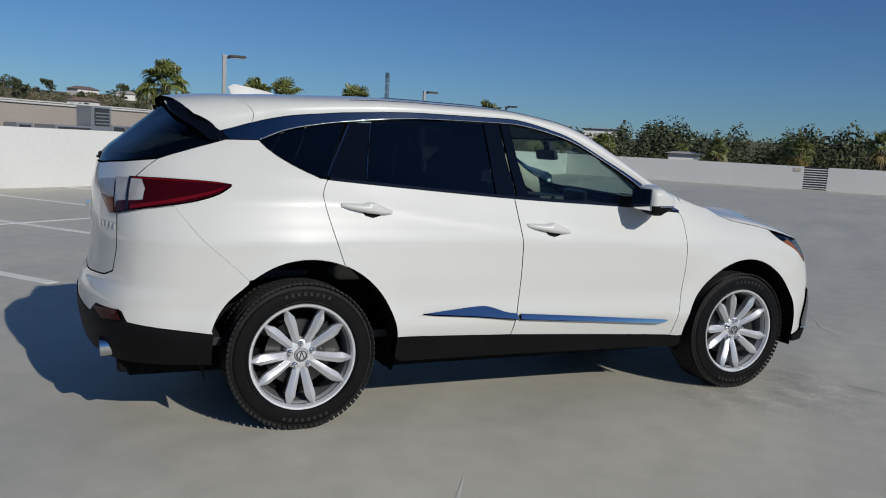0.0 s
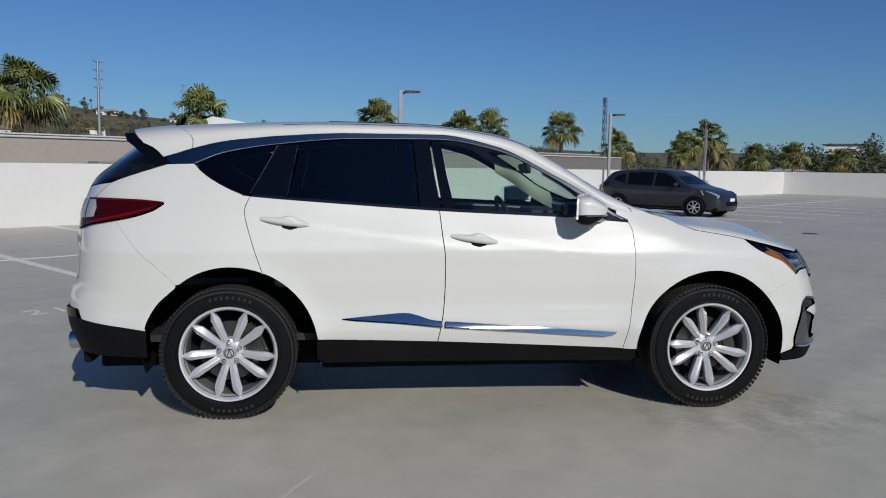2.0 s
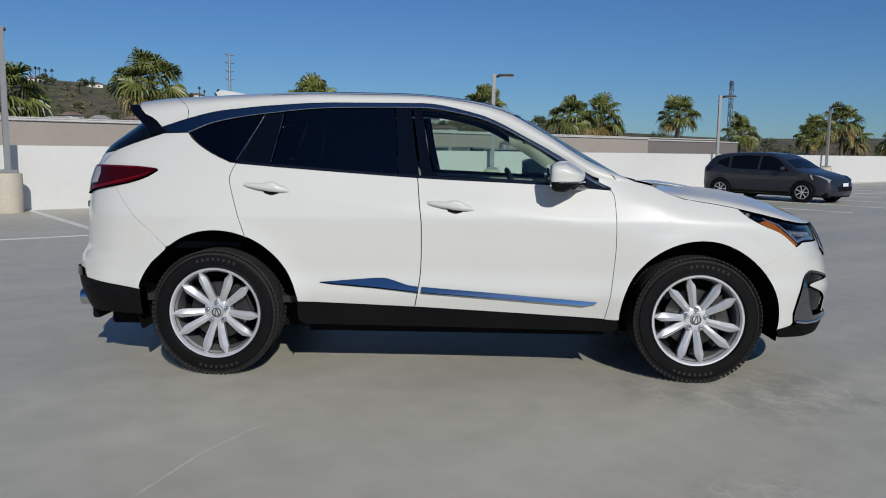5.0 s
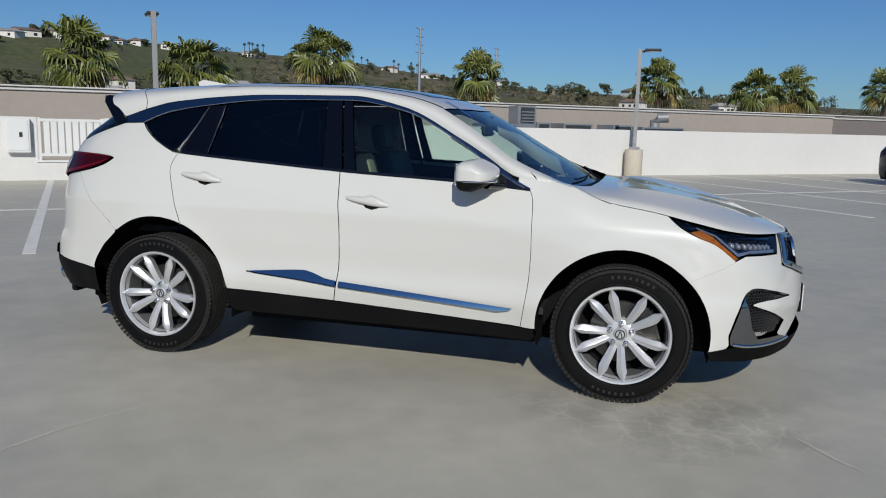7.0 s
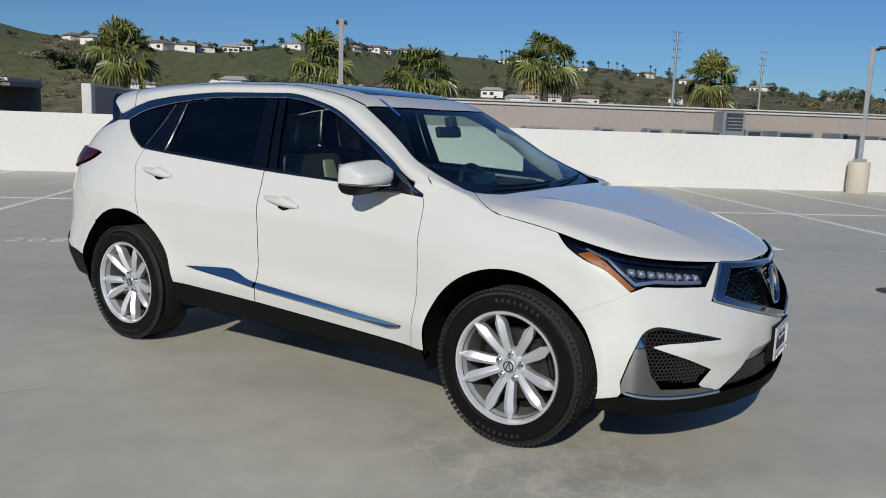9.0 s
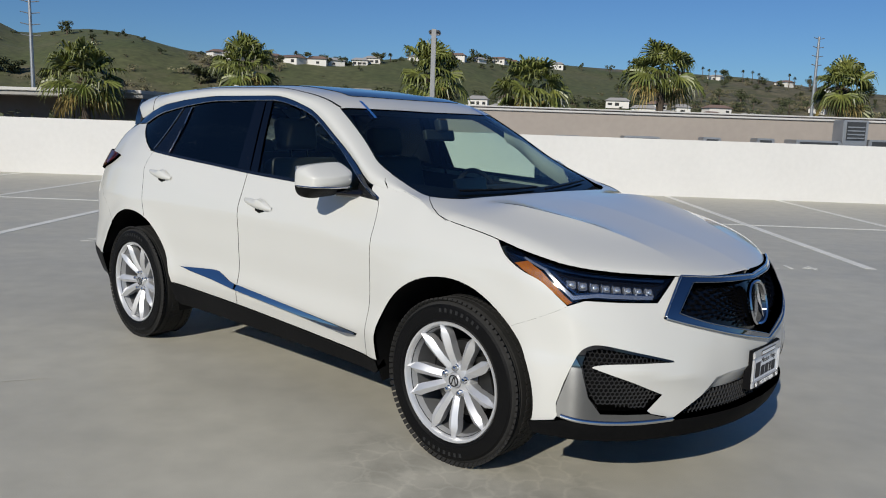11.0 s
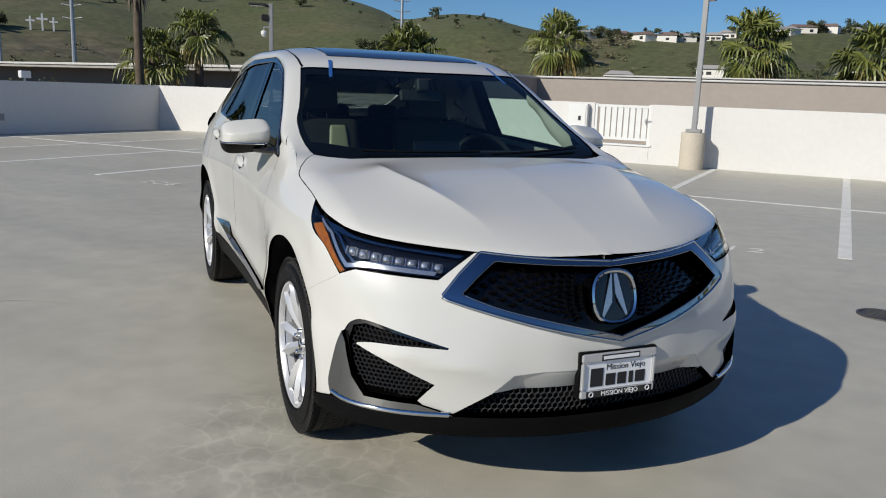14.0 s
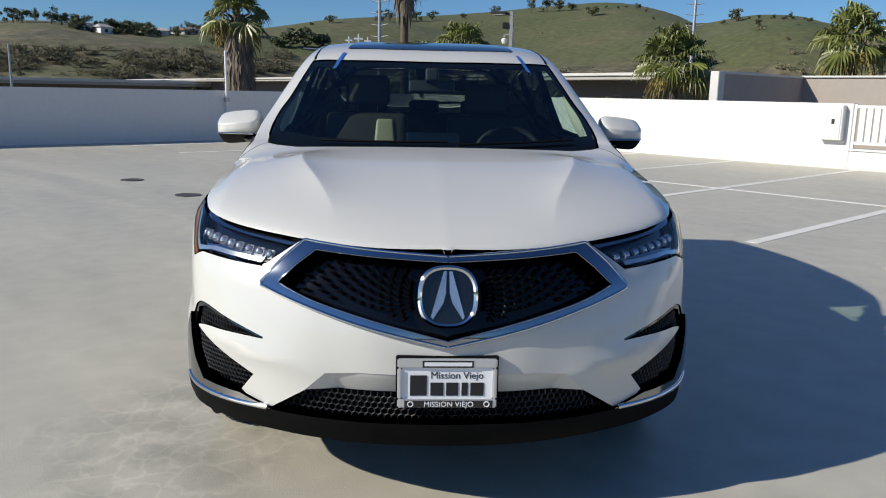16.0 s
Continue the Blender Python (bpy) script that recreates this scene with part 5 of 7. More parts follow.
bmesh.ops.recalc_face_normals(bm, faces=bm.faces)
part("badge_ring", bm, M_CHROME, badge)
bm = bmesh.new()
for k in range(48):
    a = k * math.tau / 48
    c, s_ = math.cos(a), math.sin(a)
    e = (abs(c) ** 2.6 + abs(s_) ** 2.6) ** (-1 / 2.6)
    bm.verts.new((-0.083 * s_ * e, 0.08 * c * e, 0.004))
bm.faces.new(bm.verts)
part("badge_ground", bm, M_GLOSS, badge)
for half in (1, -1):
    bm = bmesh.new()
    vs = [bm.verts.new(q) for q in ((-0.078, 0.004 * half, 0.006), (-0.078, 0.013 * half, 0.012), (0.062, 0.052 * half, 0.006), (0.070, 0.046 * half, 0.006), (0.02, 0.014 * half, 0.013), (-0.01, 0.006 * half, 0.006))]
    bm.faces.new(vs if half > 0 else vs[::-1])
    part("badge_bar", bm, M_BLADE, badge)

# number plate holder, its writing drawn as plain bars
plate = part("plate_frame", boxes((2.372, 2.384, -0.152, 0.152, 0.536, 0.566), (2.372, 2.384, -0.152, 0.152, 0.409, 0.437), (2.372, 2.384, -0.152, -0.138, 0.437, 0.536), (2.372, 2.384, 0.138, 0.152, 0.437, 0.536), bevel=0.004), M_ALLOY, car, "silver dealer plate frame")
plate.matrix_basis = pose(-0.0095, 0, 0)
part("plate_backing", boxes((2.345, 2.3765, -0.1565, 0.1565, 0.404, 0.5715), bevel=0.003), M_CLAD, plate)
part("plate_insert", boxes((2.372, 2.377, -0.138, 0.138, 0.437, 0.536)), M_PLATE, plate, "pale plate insert with dark bars for writing")
for y0, y1, z0, z1 in ((-0.113, -0.062, 0.447, 0.512), (-0.051, -0.011, 0.447, 0.489), (-0.003, 0.034, 0.447, 0.489), (0.044, 0.063, 0.447, 0.489), (0.071, 0.112, 0.447, 0.489)):
    part("plate_bar", boxes((2.377, 2.379, y0, y1, z0, z1), bevel=0.0008), M_INK, plate)
part("frame_band", boxes((2.384, 2.3855, -0.076, 0.079, 0.539, 0.561)), M_GLOSS, plate)
part("frame_band", boxes((2.384, 2.3855, -0.130, 0.140, 0.4115, 0.434)), M_GLOSS, plate)
for y in (-0.112, 0.121):
    bm = bmesh.new()
    lathe(bm, ((0.0095, 0.0), (0.0095, 0.0015), (0.0065, 0.0015), (0.0065, 0.0)), seg=20, axis="x")
    part("frame_ring", bm, M_PLATE, plate, m=pose(2.3855, y, 0.4228))
part("frame_bar", boxes((2.3855, 2.387, -0.070, 0.074, 0.5445, 0.556)), M_PLATE, plate)


def lettering(text, size, y, z, x, mat, parent):
    cu = bpy.data.curves.new("lettering", "FONT")
    cu.body, cu.size, cu.align_x, cu.extrude = text, size, "CENTER", 0.0006
    cu.materials.append(mat)
    ob = new("lettering", cu)
    ob.parent = parent
    ob.matrix_basis = pose(x, y, z, 90, 0, 90)
    return ob


lettering("Mission Viejo", 0.030, 0.030, 0.502, 2.3775, M_INK, plate)
lettering("MISSION VIEJO", 0.0235, 0.005, 0.4145, 2.386, M_PLATE, plate)

skin("rear_bumper", side, spline(((-1.663, 0.745), (-1.78, 0.836), (-1.90, 0.93), (-2.036, 1.072))) + [(-2.2, 1.048), (-2.352, 1.02), (-2.349, 0.859), (-2.367, 0.751), (-2.45, 0.724), (-2.692, 0.706), (PR, 0.702), (PR, 0.60), (-2.7, 0.57), (-2.485, 0.55), (-2.422, 0.596), (-2.218, 0.589), (-2.183, 0.542), (-1.805, 0.499)] + ARCH_R(deg(-1.362, -1.805, 0.499), deg(-1.362, -1.663, 0.745))[1:-1],
     M_PAINT, car, both=True, centre=PR, gap=0.0002)
skin("rear_cladding", side, [(-1.80, 0.497), (-2.183, 0.54), (-2.218, 0.587), (-2.422, 0.594), (-2.485, 0.548), (-2.7, 0.568), (PR, 0.598), (PR, 0.36), (-2.4, 0.34), (-1.83, 0.345)], M_CLAD, car, both=True, centre=PR, gap=0.001, off=0.003, thick=0.08, label="textured black rear lower cladding")
hatch = skin("tailgate", side, [(-2.355, 0.862), (-2.373, 0.756), (-2.45, 0.73), (-2.692, 0.712), (PR, 0.708), (PR, 1.238), (-2.68, 1.235), (-2.35, 1.255), (-2.16, 1.276), (-2.25, 1.19), (-2.36, 1.02)], M_PAINT, car, both=True, centre=PR, gap=0.0008)
skin("rear_window", side, [(PR, 1.244), (-2.68, 1.241), (-2.35, 1.261), (-2.155, 1.284), (-1.90, 1.388), (-2.02, 1.46), (-2.13, 1.535), (PR, 1.56)], M_REAR, hatch, both=True, centre=PR, off=-0.002, label="dark rear window glass")
bm = bmesh.new()
tube(bm, ((-2.25, 0, 1.262), (-2.262, 0.02, 1.27), (-2.24, 0.3, 1.275), (-2.2, 0.45, 1.275)), [0.018, 0.016, 0.010, 0.007], seg=8)
box(bm, -2.285, -2.23, -0.05, 0.05, 1.24, 1.275, bevel=0.012)
part("rear_wiper", bm, M_CLAD, hatch)
for y0 in (-0.63, -0.59, -0.55, -0.50, -0.46):
    at = min((side(P_REAR + 0.004 * k, 0.96) for k in range(260)), key=lambda q: abs(q.y + y0 + 0.014))
    part("model_bar", boxes((at.x - 0.004, at.x + 0.004, y0, y0 + 0.028, 0.945, 0.975)), M_CHROME, hatch)
part("rear_badge", boxes((-2.335, -2.318, -0.06, 0.06, 0.93, 1.03), bevel=0.01), M_CHROME, hatch)

# ---- roof, screen, bonnet ----
HEAD = spline(((0.335, 0.877), (0.372, 0.70), (0.392, 0.55), (0.406, 0.25), (0.410, 0.0)))
roof = skin("roof", shell, spread([(-1.73, 0.0), (-1.74, 0.85), (-1.80, 1.0)] + along(lambda x: 1.0, -1.78, 0.90, 60) + [(0.90, 0.97), (0.90, 0.913), (0.7, 0.884), (0.5, 0.880)] + HEAD), M_PAINT, car, both=True, centre=0.0, axis=1, gap=0.0, step=0.036)
skin("rear_spoiler", shell, spread([(-1.735, 0.0), (-1.745, 0.85), (-1.805, 1.0), (-2.0, 1.0), (-2.05, 0.95), (-2.03, 0.88), (-1.985, 0.7), (-1.985, 0.0)]), M_PAINT, car, both=True, centre=0.0, axis=1, gap=0.0, thick=0.03, off=0.002, step=0.03)
skin("spoiler_underside", canopy, [(-1.80, 0.0), (-1.80, 0.9), (-1.92, 0.86), (-1.955, 0.5), (-1.96, 0.0)], M_GLOSS, car, both=True, centre=0.0, axis=1, off=-0.032, thick=0.01)
for s in (-1, 1):
    skin("roof_ditch_moulding", canopy, [(-1.1, 0.921), (-0.6, 0.921), (0.0, 0.918), (0.16, 0.906), (0.30, 0.882), (0.335, 0.868), (0.325, 0.856), (0.29, 0.868), (0.15, 0.894), (0.0, 0.910), (-0.6, 0.914), (-1.1, 0.914)], M_CLAD, roof, s, gap=0, off=0.0015, thick=0.003, step=0.03, label="black roof ditch moulding")
skin("sunroof_glass", canopy, [(0.25, 0.0), (0.245, 0.3), (0.21, 0.63), (0.19, 0.66), (-0.80, 0.66), (-0.84, 0.62), (-0.85, 0.0)], M_GLOSS, roof, both=True, centre=0.0, axis=1, gap=0, off=0.003, thick=0.006, label="black glass sunroof panel")
BASE = spline(((1.15, 0.0), (1.145, 0.35), (1.135, 0.62), (1.12, 0.78), (1.095, 0.895)))
screen_out = HEAD[::-1] + [(0.5, 0.876), (0.7, 0.880), (0.9, 0.909), (1.03, 0.921)] + BASE[::-1]
screen = skin("windscreen", canopy, screen_out, M_SCREEN, car, both=True, centre=0.0, axis=1, gap=0.001, off=-0.004, thick=0.004, label="clear green-tinted windscreen")
inner = [(0.455, 0.0), (0.452, 0.25), (0.44, 0.55), (0.40, 0.835), (0.5, 0.852), (0.7, 0.860), (0.99, 0.882), (1.05, 0.65), (1.07, 0.35), (1.08, 0.0)]
skin("screen_border", canopy, HEAD[::-1] + [(0.5, 0.876), (0.7, 0.880), (0.9, 0.909), (1.03, 0.921)] + BASE[::-1] + inner[::-1], M_CLAD, screen, both=True, centre=0.0, axis=1, gap=0.001, off=-0.010, thick=0.003, step=0.04, label="black ceramic border")
skin("cowl_panel", canopy, [(1.15, 0.0), (1.14, 0.35), (1.135, 0.62), (1.115, 0.78), (1.10, 0.86), (1.14, 0.88), (1.21, 0.7), (1.24, 0.0)], M_CLAD, car, both=True, centre=0.0, axis=1, gap=0, off=-0.006, thick=0.03)
for y0, y1 in ((-0.50, 0.05), (0.10, 0.62)):
    bm = bmesh.new()
    pts = []
    for k in range(9):
        t = k / 8
        w = (y0 + (y1 - y0) * t) / 0.80
        v = canopy(1.115 - 0.05 * abs(w) ** 2 - 0.02 * t, w)
        pts.append((v.x + 0.008, v.y, v.z + 0.008))
    tube(bm, pts, 0.0055, seg=6)
    part("wiper", bm, M_CLAD, screen)
for half in (-1, 1):
    bm = bmesh.new()
    rows = []
    for k in range(9):
        x = 0.245 + 0.185 * k / 8
        vs = []
        for dw in (-0.012, 0.012):
            w = half * (0.655 + 0.018 * k / 8 + dw)
            v = canopy(x + 0.05, w)
            vs.append(bm.verts.new(v + Vector((0.003, 0, 0.005))))
        rows.append(vs)
    for a, b in zip(rows, rows[1:]):
        bm.faces.new((a[0], b[0], b[1], a[1]))
    bmesh.ops.solidify(bm, geom=bm.faces[:], thickness=0.001)
    part("tape_strip", bm, M_TAPE, car, "blue masking tape on roof edge and screen")
hood_edge = [(q.x, q.y - 0.0015) for q in EDGE if q.x > 1.125][::3]
front_x = side(PF, hood_z(2.36)).x
skin("bonnet", bonnet, [(1.195, 0.0), (1.19, 0.35), (1.165, 0.60), (1.12, 0.70), (1.082, 0.745), (1.125, 0.785), (1.18, 0.822), (1.235, 0.845), (1.285, 0.853)] + [q for q in hood_edge if q[1] > 0.02 and q[0] > 1.31] + [(front_x + 0.005, 0.0)], M_PAINT, car, both=True, centre=0.0, axis=1, gap=0.001, step=0.019, thick=0.02,
                 extra=[(1.24 + 0.011 * k, ridge_y(1.24 + 0.011 * k) + w) for k in range(82) for w in (-0.012, -0.004, 0.0, 0.004, 0.012)])
for s in (-1, 1):
    seam = ((1.08, 0.7455), (1.123, 0.787), (1.178, 0.8245), (1.233, 0.8475), (1.283, 0.856))
    skin("fender_top", foot, [(0.845, 0.913), (0.91, 0.919), (0.977, 0.925), (1.035, 0.916)] + [(x, y / edge_y(x)) for x, y in seam] + [(1.31, 0.9965), (1.31, 1.0)] + along(lambda x: 1.0, 1.30, 0.90, 20)
         + [(0.87, 0.988), (0.853, 0.965), (0.846, 0.94)], M_PAINT, car, s, gap=0.0, step=0.018, thick=0.02, extra=[(0.86 + 0.025 * k, w) for k in range(18) for w in (0.998, 0.993)])
fin_bm = bmesh.new()
rows = []
for k in range(9):
    t = k / 8
    x = -1.60 + 0.30 * t
    h = 0.072 * (1 - t) ** 0.75 if k else 0.05
    w = 0.026 * (1 - 0.75 * t)
    zb = spine(x) - 0.006
    rows.append([fin_bm.verts.new(q) for q in ((x, -w, zb), (x - 0.01, -w * 0.35, zb + h * 0.7), (x - 0.02, 0, zb + h), (x - 0.01, w * 0.35, zb + h * 0.7), (x, w, zb))])
for a, b in zip(rows, rows[1:]):
    for k in range(4):
        fin_bm.faces.new((a[k], b[k], b[k + 1], a[k + 1]))
fin_bm.faces.new(rows[0])
bmesh.ops.recalc_face_normals(fin_bm, faces=fin_bm.faces)
part("antenna_fin", fin_bm, M_PAINT, roof, degrees=60)

# ---- underside: plain black boxes added to block light below the car ----
for name, size in (("floor_block", (-0.88, 0.90, -0.66, 0.66, 0.215, 0.34)), ("centre_block", (-2.15, 2.05, -0.50, 0.50, 0.205, 0.42)), ("front_block", (1.84, 2.02, -0.62, 0.62, 0.26, 0.68)),
                   ("nose_block", (2.052, 2.12, -0.55, 0.55, 0.245, 0.27)), ("rear_block", (-2.2, -2.152, -0.66, 0.66, 0.27, 0.70))):
    part(name, boxes(size, bevel=0.008), M_WELL, car)


# ---- wheels ----
def make_wheel():
    """A ten-spoke alloy wheel, outer face towards -y, centre at its own origin."""
    bm = bmesh.new()
    lathe(bm, ((0.233, -0.060), (0.238, -0.082), (0.243, -0.102), (0.251, -0.113), (0.260, -0.1145), (0.2635, -0.108), (0.2635, -0.09), (0.252, -0.085), (0.244, -0.07)), seg=64)
    bmesh.ops.recalc_face_normals(bm, faces=bm.faces)
    wheel = part("wheel", bm, M_ALLOY, label="silver ten-spoke alloy wheel")
    bm = bmesh.new()
    lathe(bm, ((0.228, 0.10), (0.226, 0.0), (0.2335, -0.061)), seg=64)
    bmesh.ops.reverse_faces(bm, faces=bm.faces)
    part("barrel", bm, M_BARREL, wheel, "inner rim barrel darkened in colour for shade", degrees=80)
    bm = bmesh.new()
    prof = [(0.236, 0.09), (0.25, 0.112), (0.29, 0.119), (0.33, 0.114), (0.352, 0.104), (0.361, 0.085)]
    for k in range(5):
        y = 0.085 - 0.0425 * k
        prof += [(0.3645, y - 0.002), (0.3655, y - 0.02), (0.3645, y - 0.032), (0.354, y - 0.034), (0.354, y - 0.0415)] if k < 4 else [(0.3645, y - 0.002)]
    prof += [(0.3585, -0.088), (0.348, -0.104), (0.340, -0.110), (0.334, -0.1125), (0.330, -0.1165), (0.29, -0.120), (0.278, -0.118), (0.2735, -0.1205), (0.268, -0.117), (0.262, -0.108), (0.25, -0.10), (0.238, -0.09)]
    lathe(bm, prof, seg=72)
    # shoulder blocks and sipes
    for k in range(84):
        a = k * math.tau / 84
        for sgn in (-1, 1):
            m = Matrix.Rotation(-a, 4, "Y") @ Matrix.Translation((0.3545, sgn * 0.0925, 0)) @ Matrix.Rotation(radians(-sgn * 33), 4, "Z")
            box(bm, -0.005, 0.005, -0.022, 0.021, -0.0100, 0.0100, m=m)
        for y in (-0.0315, 0.0, 0.0315):
            m = Matrix.Rotation(-a - y * 8, 4, "Y") @ Matrix.Translation((0.3645, y, 0)) @ Matrix.Rotation(radians(18), 4, "X")
            box(bm, -0.003, 0.003, -0.0125, 0.0125, -0.0110, 0.0110, m=m)
    for f in bm.faces:
        f.material_index = 1 if min(math.hypot(v.co.x, v.co.z) for v in f.verts) > 0.3390 else 0
    for v in bm.verts:
        r = math.hypot(v.co.x, v.co.z)
        if r > 0.30:
            k = (0.30 + (r - 0.30) * 0.919) / r
            v.co.x, v.co.z = v.co.x * k, v.co.z * k
    bmesh.ops.recalc_face_normals(bm, faces=bm.faces)
    tyre = part("tyre", bm, [M_RUBBER, M_TREAD], wheel, "black radial tyre with raised sidewall marks", degrees=28)
    # worn raised sidewall marks, kept as plain bars
    bar = None
    for start, n in ((64, 8), (250, 8)):
        for k in range(n):
            m = Matrix.Rotation(-radians(start + 5.6 * k), 4, "Y") @ Matrix.Translation((0.312, -0.1185, 0))
            if bar is None:
                bar = part("sidewall_bar", boxes((-0.008, 0.008, -0.0012, 0.001, -0.007, 0.005)), M_MARK, wheel, m=m)
            else:
                ob = new("sidewall_bar", bar.data)
                ob.parent, ob.matrix_basis = wheel, m
    spoke = bmesh.new()
    rows = []
    for k in range(13):
        t = k / 12
        r = 0.050 + 0.203 * t
        w = 0.0175 + 0.0085 * t / 0.74 if t < 0.74 else 0.0260 - 0.0220 * (t - 0.74) / 0.26
        y = -0.096 + 0.034 * (1 - t) ** 2.0 - 0.014 * t - 0.008 * math.sin(math.pi * t)
        edge = y + 0.013 + 0.005 * math.sin(math.pi * t)
        lean = 0.006 * max(t - 0.6, 0) / 0.4
        rows.append([spoke.verts.new(q) for q in ((r, edge + 0.045, -w * 0.7 + lean), (r, edge, -w + lean), (r, y + 0.0015, -w * 0.10 + lean), (r, y, w * 0.10 + lean), (r, edge, w + lean), (r, edge + 0.045, w * 0.7 + lean))])
    for a, b in zip(rows, rows[1:]):
        for k in range(6):
            spoke.faces.new((a[k], b[k], b[(k + 1) % 6], a[(k + 1) % 6]))
    spoke.faces.new(rows[-1])
    bmesh.ops.recalc_face_normals(spoke, faces=spoke.faces)
    first = None
    for i in range(5):
        for sgn in (-1, 1):
            a = radians(120 + 72 * i + sgn * 14.5)
            m = Matrix.Rotation(-a, 4, "Y")
            if first is None:
                first = part("spoke", spoke, M_ALLOY, wheel, m=m, degrees=22)
            else:
                ob = new("spoke", first.data)
                ob.parent, ob.matrix_basis = wheel, m
    bm = bmesh.new()
    lathe(bm, ((0.080, 0.0), (0.080, -0.050), (0.074, -0.060), (0.058, -0.066), (0.036, -0.066), (0.033, -0.060)), seg=40)
    bmesh.ops.recalc_face_normals(bm, faces=bm.faces)
    part("hub", bm, M_ALLOY, wheel)
    bm = bmesh.new()
    lathe(bm, ((0.033, -0.058), (0.032, -0.070), (0.027, -0.075), (0.0, -0.077)), seg=28)
    bmesh.ops.recalc_face_normals(bm, faces=bm.faces)
    part("centre_cap", bm, M_ALLOY, wheel)
    bm = bmesh.new()
    lathe(bm, ((0.026, -0.0785), (0.026, -0.081), (0.021, -0.081), (0.021, -0.0785)), seg=28)
    part("cap_ring", bm, M_ALLOY_IN, wheel)
    for half in (-1, 1):
        part("cap_bar", boxes((-0.018, 0.018, -0.0792, -0.076, -0.0025, 0.0025), bevel=0.0008), M_ALLOY_IN, wheel, m=pose(0.0065 * half, 0, 0, 0, 90 - 17 * half, 0))
    nut = None
    for i in range(5):
        a = radians(90 + 72 * i)
        m = Matrix.Rotation(-a, 4, "Y") @ Matrix.Translation((0.0575, 0, 0))
        if nut is None:
            bm = bmesh.new()
            lathe(bm, ((0.0145, -0.060), (0.0145, -0.066), (0.0115, -0.068), (0.0110, -0.086), (0.007, -0.091), (0.0, -0.092)), seg=12)
            bmesh.ops.recalc_face_normals(bm, faces=bm.faces)
            nut = part("lug_nut", bm, M_CHROME, wheel, m=m)
        else:
            ob = new("lug_nut", nut.data)
            ob.parent, ob.matrix_basis = wheel, m
    bm = bmesh.new()
    lathe(bm, ((0.06, -0.01), (0.165, -0.01), (0.168, -0.004), (0.168, 0.012), (0.06, 0.012)), seg=40)
    bmesh.ops.recalc_face_normals(bm, faces=bm.faces)
    part("brake_disc", bm, M_BRAKE, wheel)
    bm = bmesh.new()
    box(bm, 0.10, 0.19, -0.04, 0.06, -0.10, 0.10, bevel=0.015)
    part("brake_caliper", bm, M_BRAKE, wheel, m=pose(0, 0, 0, 0, -20, 0))
    bm = bmesh.new()
    lathe(bm, ((0.0, 0.05), (0.226, 0.05)), seg=40)
    part("dust_shield", bm, M_WELL, wheel)
    return wheel


base_wheel = make_wheel()
base_wheel.parent = car
for x, y, turn, spin in ((AXLE_F, 0.795, 0, 0), (AXLE_R, -0.795, 0, -4), (AXLE_F, -0.795, 0, 3), (AXLE_R, 0.795, 0, 15)):
    m = pose(x, y, HUB_Z, 0, 0, 180 if y > 0 else 0) @ pose(0, 0, 0, 0, spin, 0)
    if x > 0 and y > 0:
        base_wheel.matrix_basis = m
    else:
        copy_thing(base_wheel, m)


# ---- cabin ----
def pad(name, parent, size, m, mat, bevel=0.05):
    bm = bmesh.new()
    sx, sy, sz = size
    box(bm, -sx / 2, sx / 2, -sy / 2, sy / 2, -sz / 2, sz / 2)
    es = bm.edges[:]
    bmesh.ops.bevel(bm, geom=es, offset=min(bevel, min(size) * 0.45), segments=4, affect="EDGES", profile=0.6)
    return part(name, bm, mat, parent, m=m, degrees=60)


# Front seat leather near black: the cabin's shade is put into its colour.
M_SEAT_SHADE = material("shade_toned_leather", (0.030, 0.028, 0.024), rough=0.55, second=(0.024, 0.022, 0.019), scale=5, bump=0.15, bump_scale=120)
cabin = part("cabin_floor", boxes((-1.9, 0.95, -0.74, 0.74, 0.40, 0.44)), M_TRIM, car)
for s in (-1, 1):
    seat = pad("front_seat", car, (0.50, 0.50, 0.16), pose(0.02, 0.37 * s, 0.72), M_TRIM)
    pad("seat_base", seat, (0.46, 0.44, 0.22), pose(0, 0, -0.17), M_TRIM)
    pad("backrest", seat, (0.13, 0.50, 0.54), pose(-0.27, 0, 0.24, 0, -17, 0), M_SEAT_SHADE)
    # Parchment pad added where sun lights part of the passenger backrest.
    for y in ((0.11,) if s < 0 else ()):
        lit_pad = pad("sunlit_backrest_pad", seat, (0.08, 0.19, 0.46), pose(-0.235, y, 0.25, 0, -17, 0), M_SEAT, 0.036)
        for v in lit_pad.data.vertices:
            v.co.y *= 1 - 0.42 * smooth((v.co.z + 0.02) / 0.25) ** 1.5
    lift = 0.64 if s < 0 else 0.60
    pad("headrest", seat, (0.10, 0.27, 0.19), pose(-0.40, 0, lift, 0, -10, 0), M_SEAT_SHADE, 0.06)
    bm = bmesh.new()
    for y in (-0.06, 0.06):
        tube(bm, ((-0.35, y, 0.45), (-0.38, y, lift - 0.05)), 0.006, seg=6)
    part("headrest_posts", bm, M_CHROME, seat)
bench = pad("rear_seat", car, (0.52, 1.25, 0.16), pose(-0.90, 0, 0.76), M_SEAT)
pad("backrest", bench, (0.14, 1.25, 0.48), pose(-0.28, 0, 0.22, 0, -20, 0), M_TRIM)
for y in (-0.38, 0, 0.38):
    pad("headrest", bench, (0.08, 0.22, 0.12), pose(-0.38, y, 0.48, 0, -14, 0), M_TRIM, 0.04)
dash = pad("dashboard", car, (0.42, 1.42, 0.26), pose(0.80, 0, 0.945), M_TRIM, 0.07)
